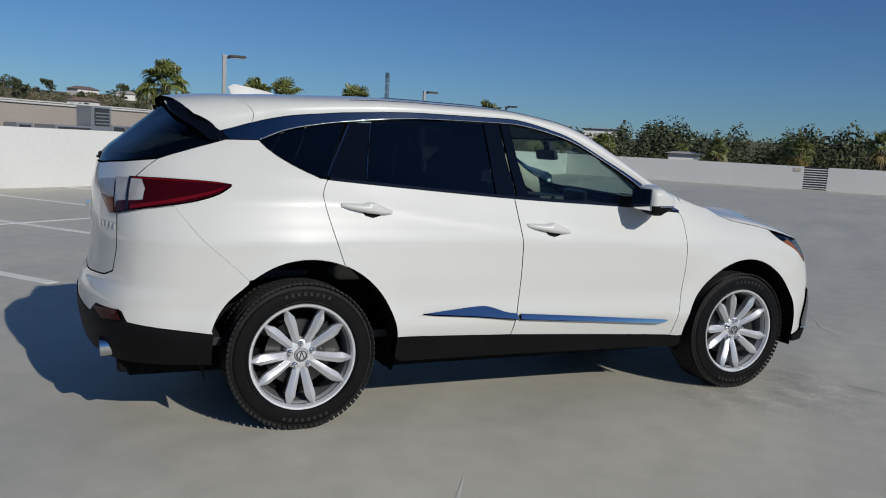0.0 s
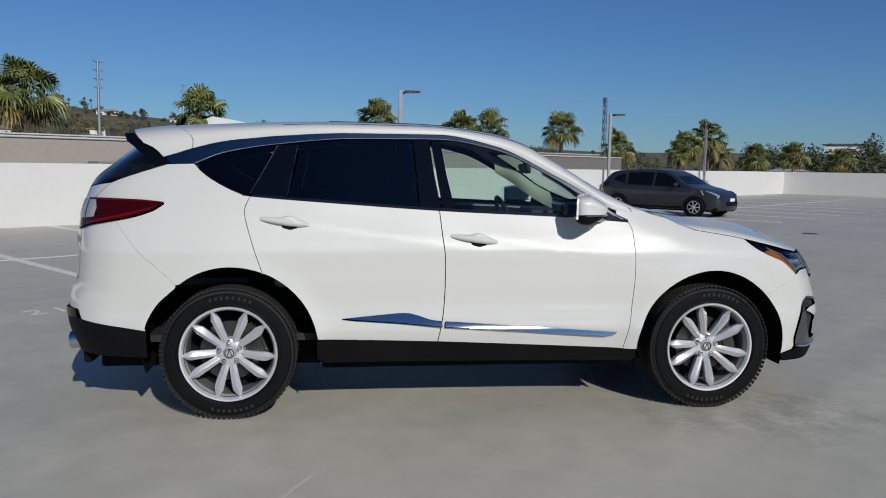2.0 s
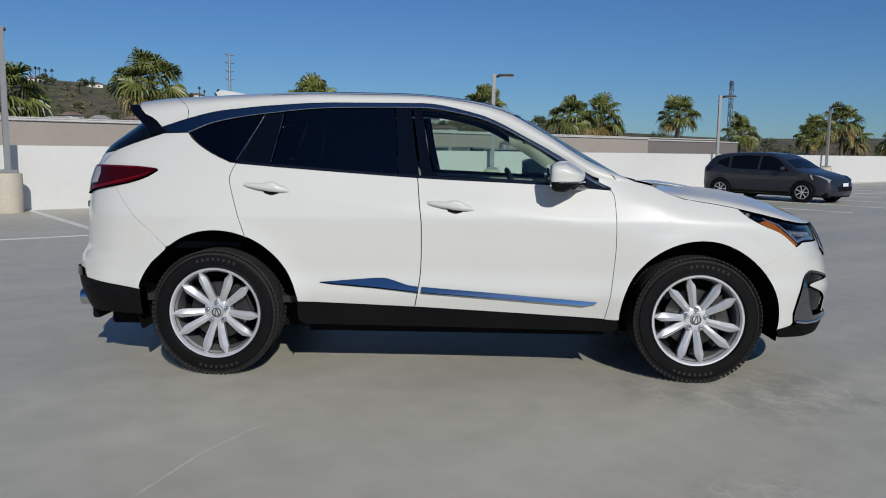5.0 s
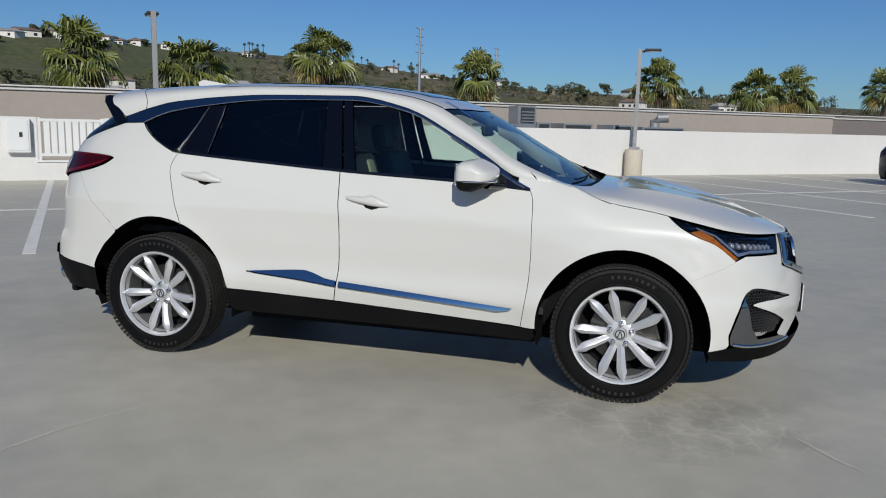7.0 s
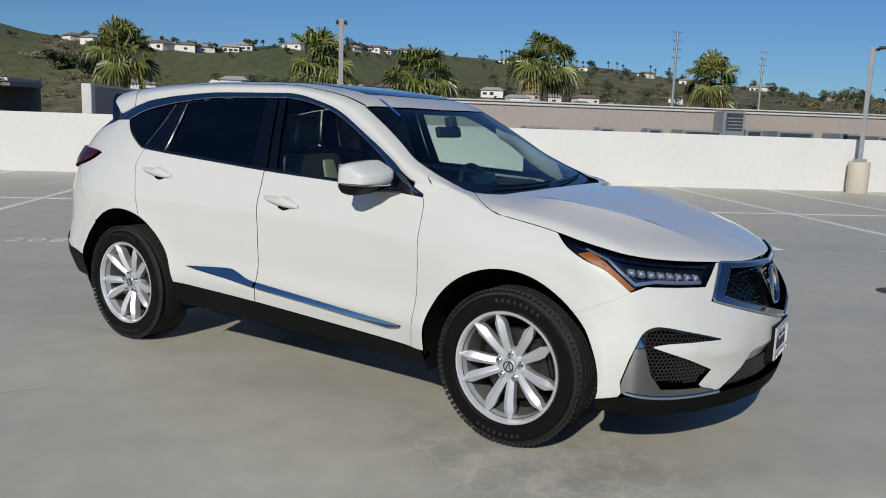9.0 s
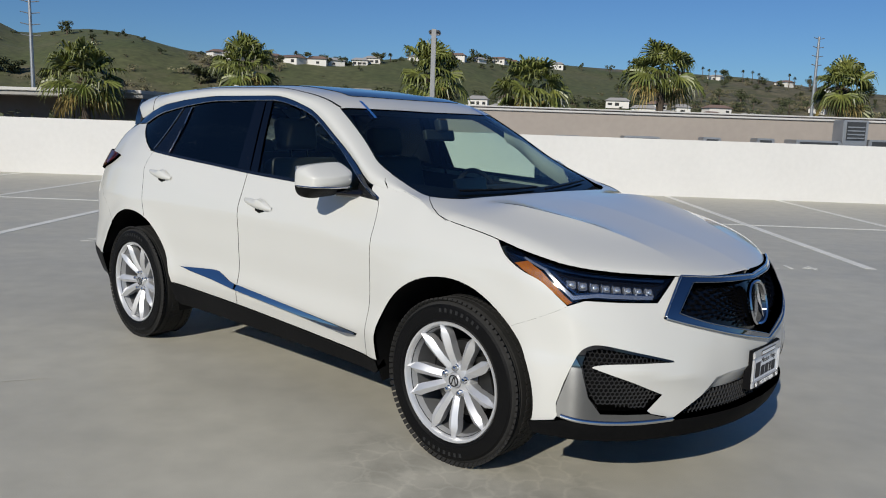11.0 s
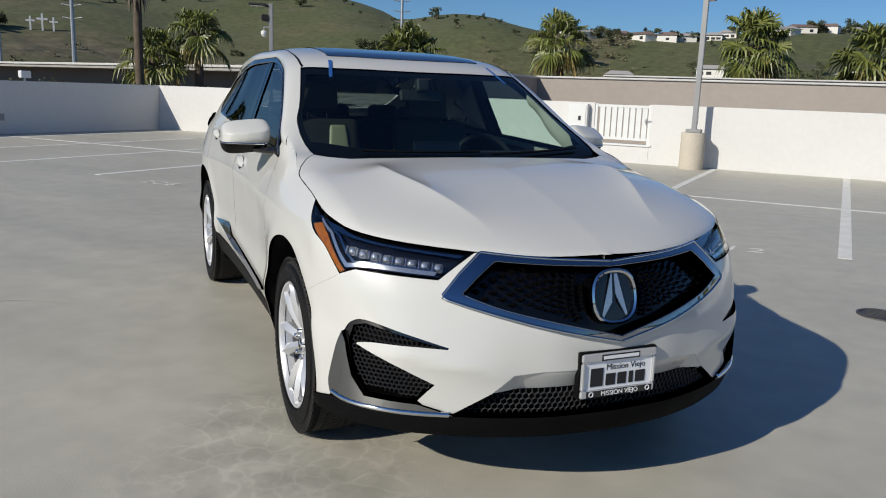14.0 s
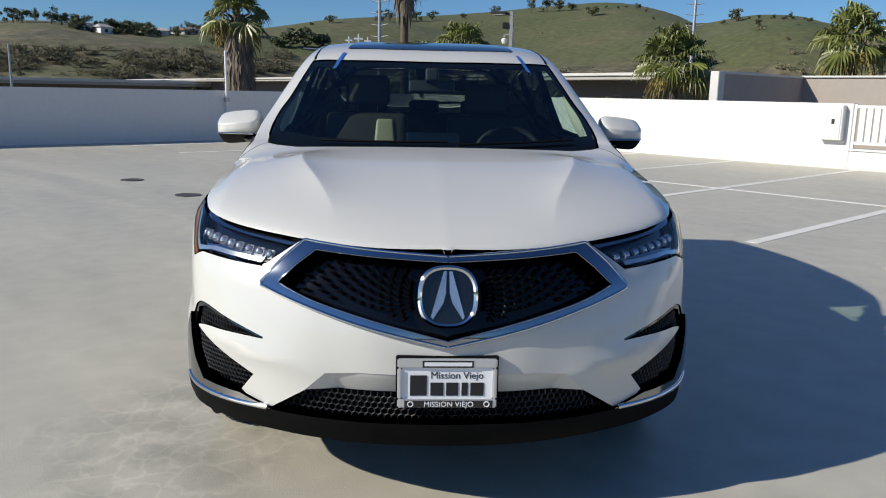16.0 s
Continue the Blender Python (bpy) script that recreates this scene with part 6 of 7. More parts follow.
pad("instrument_hood", dash, (0.22, 0.36, 0.07), pose(-0.14, 0.40, 0.125), M_TRIM, 0.03)
pad("centre_screen", dash, (0.03, 0.26, 0.11), pose(-0.10, 0, 0.16, 0, -10, 0), M_GLOSS, 0.01)
pad("centre_console", dash, (0.75, 0.24, 0.30), pose(-0.50, 0, -0.33), M_TRIM, 0.04)
bm = bmesh.new()
for k in range(36):
    a, b = k * math.tau / 36, (k + 1) * math.tau / 36
    tube(bm, ((0, 0.19 * math.cos(a), 0.19 * math.sin(a)), (0, 0.19 * math.cos(b), 0.19 * math.sin(b))), 0.016, seg=6, cap=False)
for a in (0, math.pi, -math.pi / 2):
    tube(bm, ((0.02, 0, 0), (0, 0.17 * math.cos(a), 0.17 * math.sin(a))), 0.018, seg=6)
bmesh.ops.create_uvsphere(bm, u_segments=14, v_segments=8, radius=0.06, matrix=Matrix.Translation((0.01, 0, 0)) @ Matrix.Diagonal((0.5, 1, 1, 1)))
part("steering_wheel", bm, M_TRIM, dash, m=pose(-0.37, 0.42, 0.055, 0, -24, 0), degrees=60)
skin("headlining", canopy, [(-1.7, 0.0), (-1.7, 0.85), (0.30, 0.85), (0.38, 0.5), (0.40, 0.0)], M_LINING, car, both=True, gap=0, off=-0.035, thick=0.002, step=0.12)
for s in (-1, 1):
    skin("door_lining", side, along(lambda x: belt_z(x) - 0.004, -1.2, 0.84, 10) + [(0.84, 0.45), (-0.8, 0.45), (-1.1, 0.9)], M_TRIM, car, s, gap=0, off=-0.07, thick=0.002, step=0.12)
    bm = bmesh.new()
    rows = []
    for k in range(19):
        x = 0.39 + 0.49 * k / 18
        top, low = canopy(x, 0.965 - 0.092 * smooth((x - 0.38) / 0.24)) - Vector((0, 0, 0.020)), side(x, glass_top(x) - 0.014) - Vector((0, 0.030 + 0.058 * smooth((x - 0.42) / 0.25), 0))
        rows.append([bm.verts.new(Vector((q.x, (q.y - 0.012 * math.sin(math.pi * t)) * s, q.z))) for t in (0.0, 0.12, 0.3, 0.5, 0.7, 0.88, 1.0) for q in (top.lerp(low, t),)])
    for p, q in zip(rows, rows[1:]):
        for j in range(6):
            bm.faces.new((p[j], q[j], q[j + 1], p[j + 1]))
    bmesh.ops.recalc_face_normals(bm, faces=bm.faces)
    bmesh.ops.solidify(bm, geom=bm.faces[:], thickness=0.004)
    part("pillar_lining", bm, M_LINING, car, "parchment windscreen pillar lining", degrees=60)
mir = pad("rear_view_mirror", screen, (0.03, 0.24, 0.062), pose(0.45, 0, 1.385, 0, -15, 0), M_TRIM, 0.012)
pad("mirror_mount", mir, (0.05, 0.07, 0.07), pose(0.03, 0, 0.05), M_TRIM, 0.015)
part("load_floor", boxes((-2.05, -1.3, -0.62, 0.62, 0.70, 0.74)), M_TRIM, car)


# ---- lamps along the wall ----
def deck_lamp(u, v, arm_turn, camera_head=False, label=""):
    ob = thing("deck_lamp", label or "grey steel parking lamp on a round buff concrete base", "lamp post", DECK @ pose(u, v, 0, 0, 0, arm_turn), group="deck lamps")
    bm = bmesh.new()
    lathe(bm, ((0.0, 0.0), (0.25, 0.0), (0.25, 0.74), (0.235, 0.77), (0.0, 0.77)), seg=32, axis="z")
    part("base", bm, M_CONC, ob, "round buff concrete base")
    part("base_plate", boxes((-0.15, 0.15, -0.15, 0.15, 0.77, 0.84), bevel=0.01), M_POLE, ob)
    part("pole", boxes((-0.052, 0.052, -0.052, 0.052, 0.8, 3.56), bevel=0.008), M_POLE, ob)
    part("access_cover", boxes((-0.035, 0.035, -0.062, -0.05, 0.95, 1.12), bevel=0.004), M_GALV, ob)
    bm = bmesh.new()
    box(bm, 0.05, 0.14, -0.03, 0.03, 3.46, 3.52)
    part("arm", bm, M_POLE_DARK, ob)
    bm = bmesh.new()
    box(bm, 0.12, 0.58, -0.13, 0.13, 3.49, 3.56, bevel=0.02)
    part("lamp_head", bm, M_POLE_DARK, ob, "flat dark lamp head")
    part("lens", boxes((0.22, 0.54, -0.1, 0.1, 3.482, 3.492)), M_LENS, ob)
    if camera_head:
        part("camera_bracket", boxes((0.05, 0.20, -0.02, 0.02, 2.93, 2.97), (0.17, 0.21, -0.02, 0.02, 2.86, 2.95), bevel=0.004), M_POLE, ob)
        bm = bmesh.new()
        lathe(bm, ((0.0, 0.0), (0.075, 0.0), (0.075, 0.075), (0.05, 0.10), (0.0, 0.10)), seg=18, axis="z")
        bmesh.ops.create_uvsphere(bm, u_segments=16, v_segments=10, radius=0.066)
        part("camera_dome", bm, M_WHITE_METAL, ob, "white security dome", m=pose(0.19, 0, 2.76))
        part("camera_box", boxes((0.02, 0.20, -0.07, 0.07, 3.10, 3.27), bevel=0.02), M_DARK, ob, "black security camera housing", m=pose(0.05, 0, 0, 0, 0, 18))
        part("camera_arm", boxes((0.04, 0.09, -0.025, 0.025, 3.04, 3.12), bevel=0.004), M_POLE, ob)
    return ob


deck_lamp(-0.42, 13.2, 90)
deck_lamp(12.43, 13.38, -39)
deck_lamp(24.25, 13.38, -39)
deck_lamp(33.2, 13.38, -90)
deck_lamp(-11.6, 13.2, 213, camera_head=True, label="grey steel parking lamp with security camera on a concrete base")

# gate and electrical cabinet in the lamp wall
gate = thing("wall_gate", "white slatted metal gate in a gap of the parapet", "gate", DECK @ pose(-2.72, 13.72, 0))
part("gate_frame", boxes((0.0, 0.06, 0, 0.05, 0.42, 1.30), (1.21, 1.27, 0, 0.05, 0.42, 1.30), (0.06, 1.21, 0, 0.05, 1.22, 1.28), (0.06, 1.21, 0, 0.05, 0.50, 0.56), bevel=0.004), M_WHITE_METAL, gate)
for k in range(8):
    x = 0.13 + k * 0.138
    part("slat", boxes((x - 0.018, x + 0.092, 0.008, 0.042, 0.56, 1.22), bevel=0.003), M_WHITE_METAL, gate)
part("latch", boxes((1.14, 1.30, -0.03, 0.0, 0.93, 0.96), (1.16, 1.19, -0.045, -0.03, 0.87, 1.0), bevel=0.003), M_GALV, gate, "steel slide latch")
part("sill", boxes((-0.04, 1.31, -0.05, 0.2, 0.38, 0.42)), M_WHITE_METAL, gate)
cab = thing("electrical_cabinet", "white metal electrical cabinet hung on the parapet", "cabinet", DECK @ pose(-3.07, 13.7, 0))
part("cabinet_body", boxes((-0.22, 0.22, -0.17, 0.0, 0.58, 1.27), bevel=0.008), M_WHITE_METAL, cab)
door = part("cabinet_door", boxes((-0.19, 0.19, -0.185, -0.17, 0.62, 1.23), bevel=0.006), M_WHITE_METAL, cab)
part("door_lock", boxes((0.02, 0.08, -0.195, -0.185, 0.90, 1.0), bevel=0.003), M_DARK, door, "black lock plate")

# things on the west wall
for v, w, z0, z1 in ((8.13, 0.26, 0.26, 0.52), (8.52, 0.2, 0.33, 0.51)):
    ob = thing("wall_outlet_box", "small grey weatherproof outlet box on the shaded wall", "outlet box", DECK @ pose(WALL_W, v, 0), group="outlet boxes")
    part("box_body", boxes((0, 0.07, -w / 2, w / 2, z0, z1), bevel=0.008), M_GALV, ob)
    part("box_cover", boxes((0.07, 0.085, -w / 2 + 0.02, w / 2 - 0.02, z0 + 0.02, z1 - 0.02), bevel=0.004), M_POLE, ob)
fl_ = thing("floodlight", "pale floodlight on top of the shaded wall", "floodlight", DECK @ pose(WALL_W - 0.1, 9.35, WALL_H))
part("stem", boxes((-0.02, 0.02, -0.02, 0.02, 0, 0.1)), M_GALV, fl_)
part("housing", boxes((-0.06, 0.08, -0.14, 0.14, 0.08, 0.26), bevel=0.015), M_WHITE_METAL, fl_)
wp = thing("wall_post", "slim white pole fixed to the parapet", "post", DECK @ pose(WALL_W + 0.07, 7.12, 0))
bm = bmesh.new()
tube(bm, ((0, 0, 0), (0, 0, 2.35)), 0.035, seg=12)
part("pole", bm, M_WHITE_METAL, wp)
part("clamp", boxes((-0.07, 0.05, -0.06, 0.06, 1.02, 1.12), bevel=0.006), M_GALV, wp)

# louvred drain and sign on the east wall
dr = thing("wall_louvre", "dark slatted drain louvre in the parapet", "louvre", DECK @ pose(WALL_E, -1.7, 0))
for y in (0.0, 1.30):
    part("jamb", boxes((0.0, 0.05, y, y + 0.05, 0.02, 1.31)), M_WHITE_METAL, dr)
part("backing", boxes((0.12, 0.16, 0.05, 1.30, 0.02, 1.31)), M_DARK, dr)
for k in range(9):
    z = 0.08 + k * 0.135
    part("slat", boxes((0.01, 0.05, 0.05, 1.30, z, z + 0.05)), M_WHITE_METAL, dr)
sg = thing("small_sign", "small tan sign panel on the parapet", "sign", DECK @ pose(WALL_E - 0.02, -0.05, 1.12))
part("panel", boxes((-0.01, 0.02, -0.18, 0.18, -0.1, 0.1), bevel=0.004), M_CONC, sg)


# ---- rooftop machinery beyond the parapet ----
def hvac(u, v, w, d, h, z0=-0.6, stack=False):
    ob = thing("rooftop_unit", "grey galvanised rooftop air handling unit", "air conditioner", DECK @ pose(u, v, z0), group="rooftop units")
    part("casing", boxes((-w / 2, w / 2, -d / 2, d / 2, 0.1, h), bevel=0.02), M_GALV, ob)
    part("curb", boxes((-w / 2 + 0.05, w / 2 - 0.05, -d / 2 + 0.05, d / 2 - 0.05, 0, 0.1)), M_ROOF, ob)
    part("grille_panel", boxes((-w / 2 + 0.08, w / 2 - 0.08, -d / 2 - 0.02, -d / 2, h - 0.5, h - 0.045)), M_PANEL, ob, "dark louvred panel")
    for k in range(4):
        part("louvre_blade", boxes((-w / 2 + 0.1, w / 2 - 0.1, -d / 2 - 0.035, -d / 2 - 0.02, h - 0.46 + k * 0.09, h - 0.43 + k * 0.09)), M_GALV, ob)
    if stack:
        bm = bmesh.new()
        tube(bm, ((0, 0, h), (0, 0, h + 0.18), (0.05, -0.1, h + 0.3), (0.3, -0.3, h + 0.32)), 0.16, seg=16)
        part("exhaust_duct", bm, M_POLE, ob, "round sheet-metal duct")
    return ob


hvac(4.8, 15.7, 0.9, 0.6, 1.955)
hvac(6.57, 15.7, 0.45, 0.5, 1.985)
hvac(7.9, 15.7, 0.45, 0.5, 2.005)
hvac(9.15, 15.7, 1.1, 0.8, 2.0)
hvac(10.07, 15.7, 0.62, 0.6, 2.53)
hvac(10.72, 15.8, 0.5, 0.6, 2.06)
hvac(11.78, 15.7, 1.05, 0.9, 2.05)
hvac(13.45, 15.7, 0.72, 0.9, 2.04)
hvac(15.05, 15.7, 1.7, 0.9, 2.0, stack=True)
hvac(18.6, 15.8, 1.4, 0.9, 1.9)


# ---- palms ----
def fan_leaf(bm, base, d, length, droop, mat_i, rng):
    """One fan frond: an arching stalk and a pleated fan, joined near the stalk and split into hanging tips."""
    d = Vector(d).normalized()
    side = d.cross(Vector((0, 0, 1)))
    side = side.normalized() if side.length > 0.01 else Vector((1, 0, 0))
    up = side.cross(d).normalized()
    down = Vector((0, 0, -1))
    base = Vector(base)
    hub = base + d * length * 0.56 + down * (droop * 0.20 * length)
    half = base.lerp(hub, 0.5) + up * 0.07 * length
    for a, b in ((base, half), (half, hub)):
        bm.faces.new([bm.verts.new(q) for q in (a - side * 0.03, a + side * 0.03, b + side * 0.02, b - side * 0.02)]).material_index = mat_i
    d = (d + down * droop * 0.8).normalized()
    up = side.cross(d).normalized()
    twist = rng.uniform(-0.6, 0.6)
    side, up = side * math.cos(twist) + up * math.sin(twist), up * math.cos(twist) - side * math.sin(twist)
    n, wide = 21, radians(rng.uniform(92, 122))
    reach = length * 0.50
    rim = []
    for k in range(n + 1):
        ang = -wide + 2 * wide * k / n
        out = d * math.cos(ang) + side * math.sin(ang) + up * 0.30 * abs(math.sin(ang)) ** 1.5
        rim.append(hub + out * reach * 0.42 + up * (0.035 if k % 2 else -0.035) * length * 0.5 + down * reach * 0.05)
    for k in range(n):
        a, b = rim[k], rim[k + 1]
        mid = (a + b) / 2
        out = (mid - hub).normalized()
        long = reach * rng.uniform(0.55, 0.80) * (1.1 - 0.25 * abs(k - n / 2) / n)
        knee = mid + out * long * 0.52 + down * long * (0.10 + 0.25 * droop)
        tip = knee + out * long * 0.3 + down * long * (0.25 + 0.45 * rng.random() + 0.4 * droop)
        w = (b - a) * 0.42
        bm.faces.new([bm.verts.new(p) for p in (hub, a, mid, b)]).material_index = mat_i
        bm.faces.new([bm.verts.new(p) for p in (a.lerp(b, 0.04), knee - w, knee + w, a.lerp(b, 0.96))]).material_index = mat_i
        bm.faces.new([bm.verts.new(p) for p in (knee - w, tip, knee + w)]).material_index = mat_i


def palm_tree(u, v, top, radius, seed, skirt=0.0, trunk_r=0.2, old=6, label="", ground=GROUND_Z):
    rng = random.Random(seed)
    ob = thing("palm_tree", label or "green fan palm with a few yellowing lower fronds", "palm tree", DECK @ pose(u, v, ground, 0, 0, rng.uniform(0, 360)), group="palms")
    h = top - ground - radius * 0.66
    bm = bmesh.new()
    lean = rng.uniform(-0.03, 0.03)
    pts = [(lean * z, 0, z) for z in (0, h * 0.05, h * 0.3, h * 0.6, h * 0.85, h)]
    tube(bm, pts, [trunk_r * 1.5, trunk_r * 1.15, trunk_r, trunk_r * 0.92, trunk_r * 0.95, trunk_r * 0.7], seg=12)
    part("trunk", bm, M_BARK, ob)
    crown = bmesh.new()
    n = 40
    for i in range(n):
        f = (i + 0.5) / n
        el = radians(86 - 130 * f ** 1.1) + rng.uniform(-0.22, 0.22)
        az = i * 2.39996 + rng.uniform(-0.35, 0.35)
        d = (math.cos(el) * math.cos(az), math.cos(el) * math.sin(az), math.sin(el))
        fan_leaf(crown, (lean * h, 0, h + rng.uniform(-0.3, 0.1)), d, radius * rng.uniform(0.58, 0.92) * (0.85 if i > n - old else 1), 0.05 + 0.55 * f * f, 1 if i > n - old else 0, rng)
    part("crown", crown, [M_FROND, M_FROND_OLD], ob, degrees=180)
    # stubs of cut fronds under the crown
    boots = bmesh.new()
    for i in range(40):
        az, z = i * 2.4, h - 0.02 - 0.028 * i
        p = Vector((lean * z, 0, z))
        d = Vector((math.cos(az), math.sin(az), 0))
        tube(boots, (p + d * trunk_r * 0.6, p + d * (trunk_r + 0.13) + Vector((0, 0, 0.16))), [0.05, 0.03], seg=4)
    part("cut_frond_collar", boots, M_BARK, ob, "stubs of cut fronds")
    if skirt:
        sk = bmesh.new()
        for i in range(300 if skirt < 2 else 1300):
            az, z = rng.uniform(0, math.tau), h - skirt * rng.random() ** (1.2 if skirt < 2 else 0.85)
            r0 = trunk_r + 0.05 + (0.0 if skirt < 2 else 0.10 * smooth((h - z) / 1.2))
            w = rng.uniform(0.018, 0.045)
            p = Vector((lean * z + math.cos(az) * r0, math.sin(az) * r0, z))
            q = p + Vector((math.cos(az + rng.uniform(-0.5, 0.5)) * rng.uniform(0.05, 0.28), math.sin(az + rng.uniform(-0.5, 0.5)) * rng.uniform(0.05, 0.28), -rng.uniform(0.5, 1.3)))
            t = Vector((-math.sin(az), math.cos(az), 0)) * w
            sk.faces.new([sk.verts.new(x) for x in (p - t * 0.4, p + t * 0.4, (p + q) / 2 + t * 1.6, q, (p + q) / 2 - t * 1.6)])
        part("skirt", sk, M_SKIRT, ob, "hanging skirt of dead grey-brown fronds", degrees=180)
    return ob


for i, (u, v, top, r) in enumerate(((-10.8, 35, 5.6, 2.3), (-1.5, 35, 5.5, 2.4), (3.3, 35.5, 5.1, 2.4), (9.6, 35, 5.9, 2.3), (18.8, 35, 5.3, 2.1), (31.3, 35, 5.6, 2.1), (39.7, 35, 5.35, 2.3),
                                    (43.5, 35.5, 5.6, 2.3), (52.3, 35, 5.9, 2.2), (61.6, 35, 4.8, 2.2), (-16.3, 29, 4.4, 2.2), (-22, 21.5, 4.6, 1.7), (-23.8, 20.5, 3.6, 1.8))):
    palm_tree(u, v, top, r, 11 + i)
palm_tree(-27.4, 13.6, 5.6, 1.8, 40, skirt=3.9, trunk_r=0.34, old=9, label="fan palm with a thick skirt of dead fronds")
palm_tree(-20.6, 16.9, 7.0, 1.5, 41, skirt=1.1, trunk_r=0.16, label="tall slender fan palm with a shaggy collar")
for i, (u, v, top, r) in enumerate(((74.7, 35, 4.5, 1.9), (82.8, 35.5, 6.7, 2.8), (80, 37, 5.6, 2.5), (86.5, 36, 5.0, 2.6), (90, 33, 4.4, 2.4), (94, 30, 4.7, 2.4), (100, 26, 4.3, 2.3), (104, 12, 4.2, 2.4), (107, 2, 4.9, 2.6), (98, -6.5, 5.6, 2.6), (84, -10, 5.4, 2.2), (110, 18, 3.6, 2.2))):
    palm_tree(u, v, top, r, 70 + i, old=9, label="broad fan palm among the trees beyond the deck")


# ---- trees and brush ----
def leaf_cloud(bm, centre, rx, rz, count, size, rng):
    """Leaf sprays gathered in uneven clumps."""
    clumps = [(Vector((rng.gauss(0, 0.42), rng.gauss(0, 0.42), rng.uniform(-0.5, 0.62))), rng.uniform(0.28, 0.5)) for _ in range(9)]
    for i in range(count):
        c, s = clumps[i % 9]
        p = c + Vector((rng.gauss(0, 1), rng.gauss(0, 1), rng.gauss(0, 0.8))).normalized() * s * 1.05 * rng.random() ** 0.45
        p = Vector(centre) + Vector((p.x * rx, p.y * rx, p.z * rz))
        a = Vector((rng.gauss(0, 1), rng.gauss(0, 1), rng.gauss(0, 0.7))).normalized() * size * rng.uniform(0.6, 1.3)
        b = a.cross(Vector((rng.gauss(0, 1), rng.gauss(0, 1), rng.gauss(0, 1)))).normalized() * size * rng.uniform(0.35, 0.7)
        bm.faces.new([bm.verts.new(q) for q in (p - a, p + b, p + a, p - b)])


def woods(name, spots, label, mat, leaves=170, seed=5, size=0.17):
    rng = random.Random(seed)
    bm, wood = bmesh.new(), bmesh.new()
    for u, v, z, r, h in spots:
        tube(wood, ((u, v, z - 0.5), (u + 0.1, v, z + h * 0.4), (u - 0.1, v + 0.1, z + h * 0.75)), [r * 0.11, r * 0.08, r * 0.03], seg=6)
        leaf_cloud(bm, (u, v, z + h * 0.55), r, h * 0.5, leaves, max(r * size, 0.12), rng)
    ob = thing(name, label, "trees", DECK, kind="stuff")
    part("leaves", bm, mat, ob, degrees=180)
    part("branches", wood, M_BARK, ob)
    return ob


rng = random.Random(3)
east = []
for i in range(110):
    az = rng.uniform(-30, 24) + rng.gauss(0, 1)
    r = rng.uniform(112, 170)
    el = 2.45 + 0.35 * math.sin(az * 1.1 + 1.5) + rng.uniform(-1.1, 0.35) if az < 15 else rng.uniform(0.9, 2.0)
    h = r * math.tan(radians(max(el, 0.5))) + 1.4 - GROUND_Z
    east.append((r * math.cos(radians(az)), r * math.sin(radians(az)) - 4.7, GROUND_Z, h * rng.uniform(0.24, 0.42), h))
woods("east_woods", east, "dark broadleaf and eucalyptus trees beyond the east parapet", M_LEAF, leaves=2000, size=0.062)
north = []
for i in range(170):
    az = rng.uniform(14, 80)
    r = rng.uniform(150, 330)
    u, v = r * math.cos(radians(az)), r * math.sin(radians(az)) - 4.7
    z = terrain(u, v)
    h = rng.uniform(3, 6.5)
    north.append((u, v, z, h * rng.uniform(0.4, 0.7), h))
for i in range(75):
    az = rng.uniform(66, 101)
    u, v, z = hill_spot(az, rng.uniform(1.35, 1.95) + (0.5 * rng.random() if az < 80 else 0))
    h = rng.choice((1.6, 2.2, 3.0, 4.0))
    north.append((u, v, z - 0.4, h * rng.uniform(0.45, 0.8), h))
woods("valley_trees", north, "dark trees and shrubs along the valley floor", M_LEAF, leaves=300, seed=8, size=0.11)
ridge = []
for i in range(170):
    az = rng.choice((rng.uniform(40, 80), rng.uniform(40, 128)))
    u, v, z = hill_spot(az, RIDGE(az) - rng.choice((0.05, 0.1, 0.1, 0.2, 0.6)))
    h = rng.choice((1.2, 1.5, 1.8, 2.2, 2.8, 3.5, 5.0))
    ridge.append((u, v, z, h * rng.uniform(0.35, 0.7), h))
for az, h, slim in ((145.0, 3.5, 1), (146.3, 1.6, 1), (141.6, 5.5, 0.8), (140.9, 6.5, 0.7), (139.6, 4.5, 1), (139.0, 5.0, 0.9), (137.9, 4.8, 0.9), (135.6, 3.0, 1), (133.4, 6.0, 0.8), (131.0, 7.5, 0.6), (129.9, 7.0, 0.8), (129.0, 6.0, 1), (128.2, 4.0, 1),
                    (165.9, 4.5, 1), (165.0, 5.5, 0.9), (164.5, 5.0, 1), (163.7, 6.5, 0.5), (162.8, 6.0, 0.8), (162.2, 4.5, 1), (161.2, 3.5, 1), (160.2, 3.5, 1)):
    u, v, z = hill_spot(az, RIDGE(az) - 0.1)
    ridge.append((u, v, z - 0.5, h * 0.6 * slim, h))
woods("ridge_trees", ridge, "scattered trees along the ridge line", M_LEAF, leaves=600, seed=9, size=0.12)
brush = []
while len(brush) < 1500:
    az = rng.choice((rng.uniform(40, 82), rng.uniform(40, 82), rng.uniform(99, 114), rng.uniform(148, 172), rng.uniform(110, 172)))
    u, v, z = hill_spot(az, RIDGE(az) * rng.uniform(0.10, 0.97))
    if rng.random() > 0.8 * brush_cover(u, v) ** 2 + 0.02 or az > 148 and z > 12:
        continue
    h = rng.choice((0.6, 0.8, 1.0, 1.2, 1.5, 1.9, 2.6)) * (0.65 if az > 145 else 1.0)
    brush.append((u, v, z - 0.45, h * rng.uniform(0.7, 1.3), h))
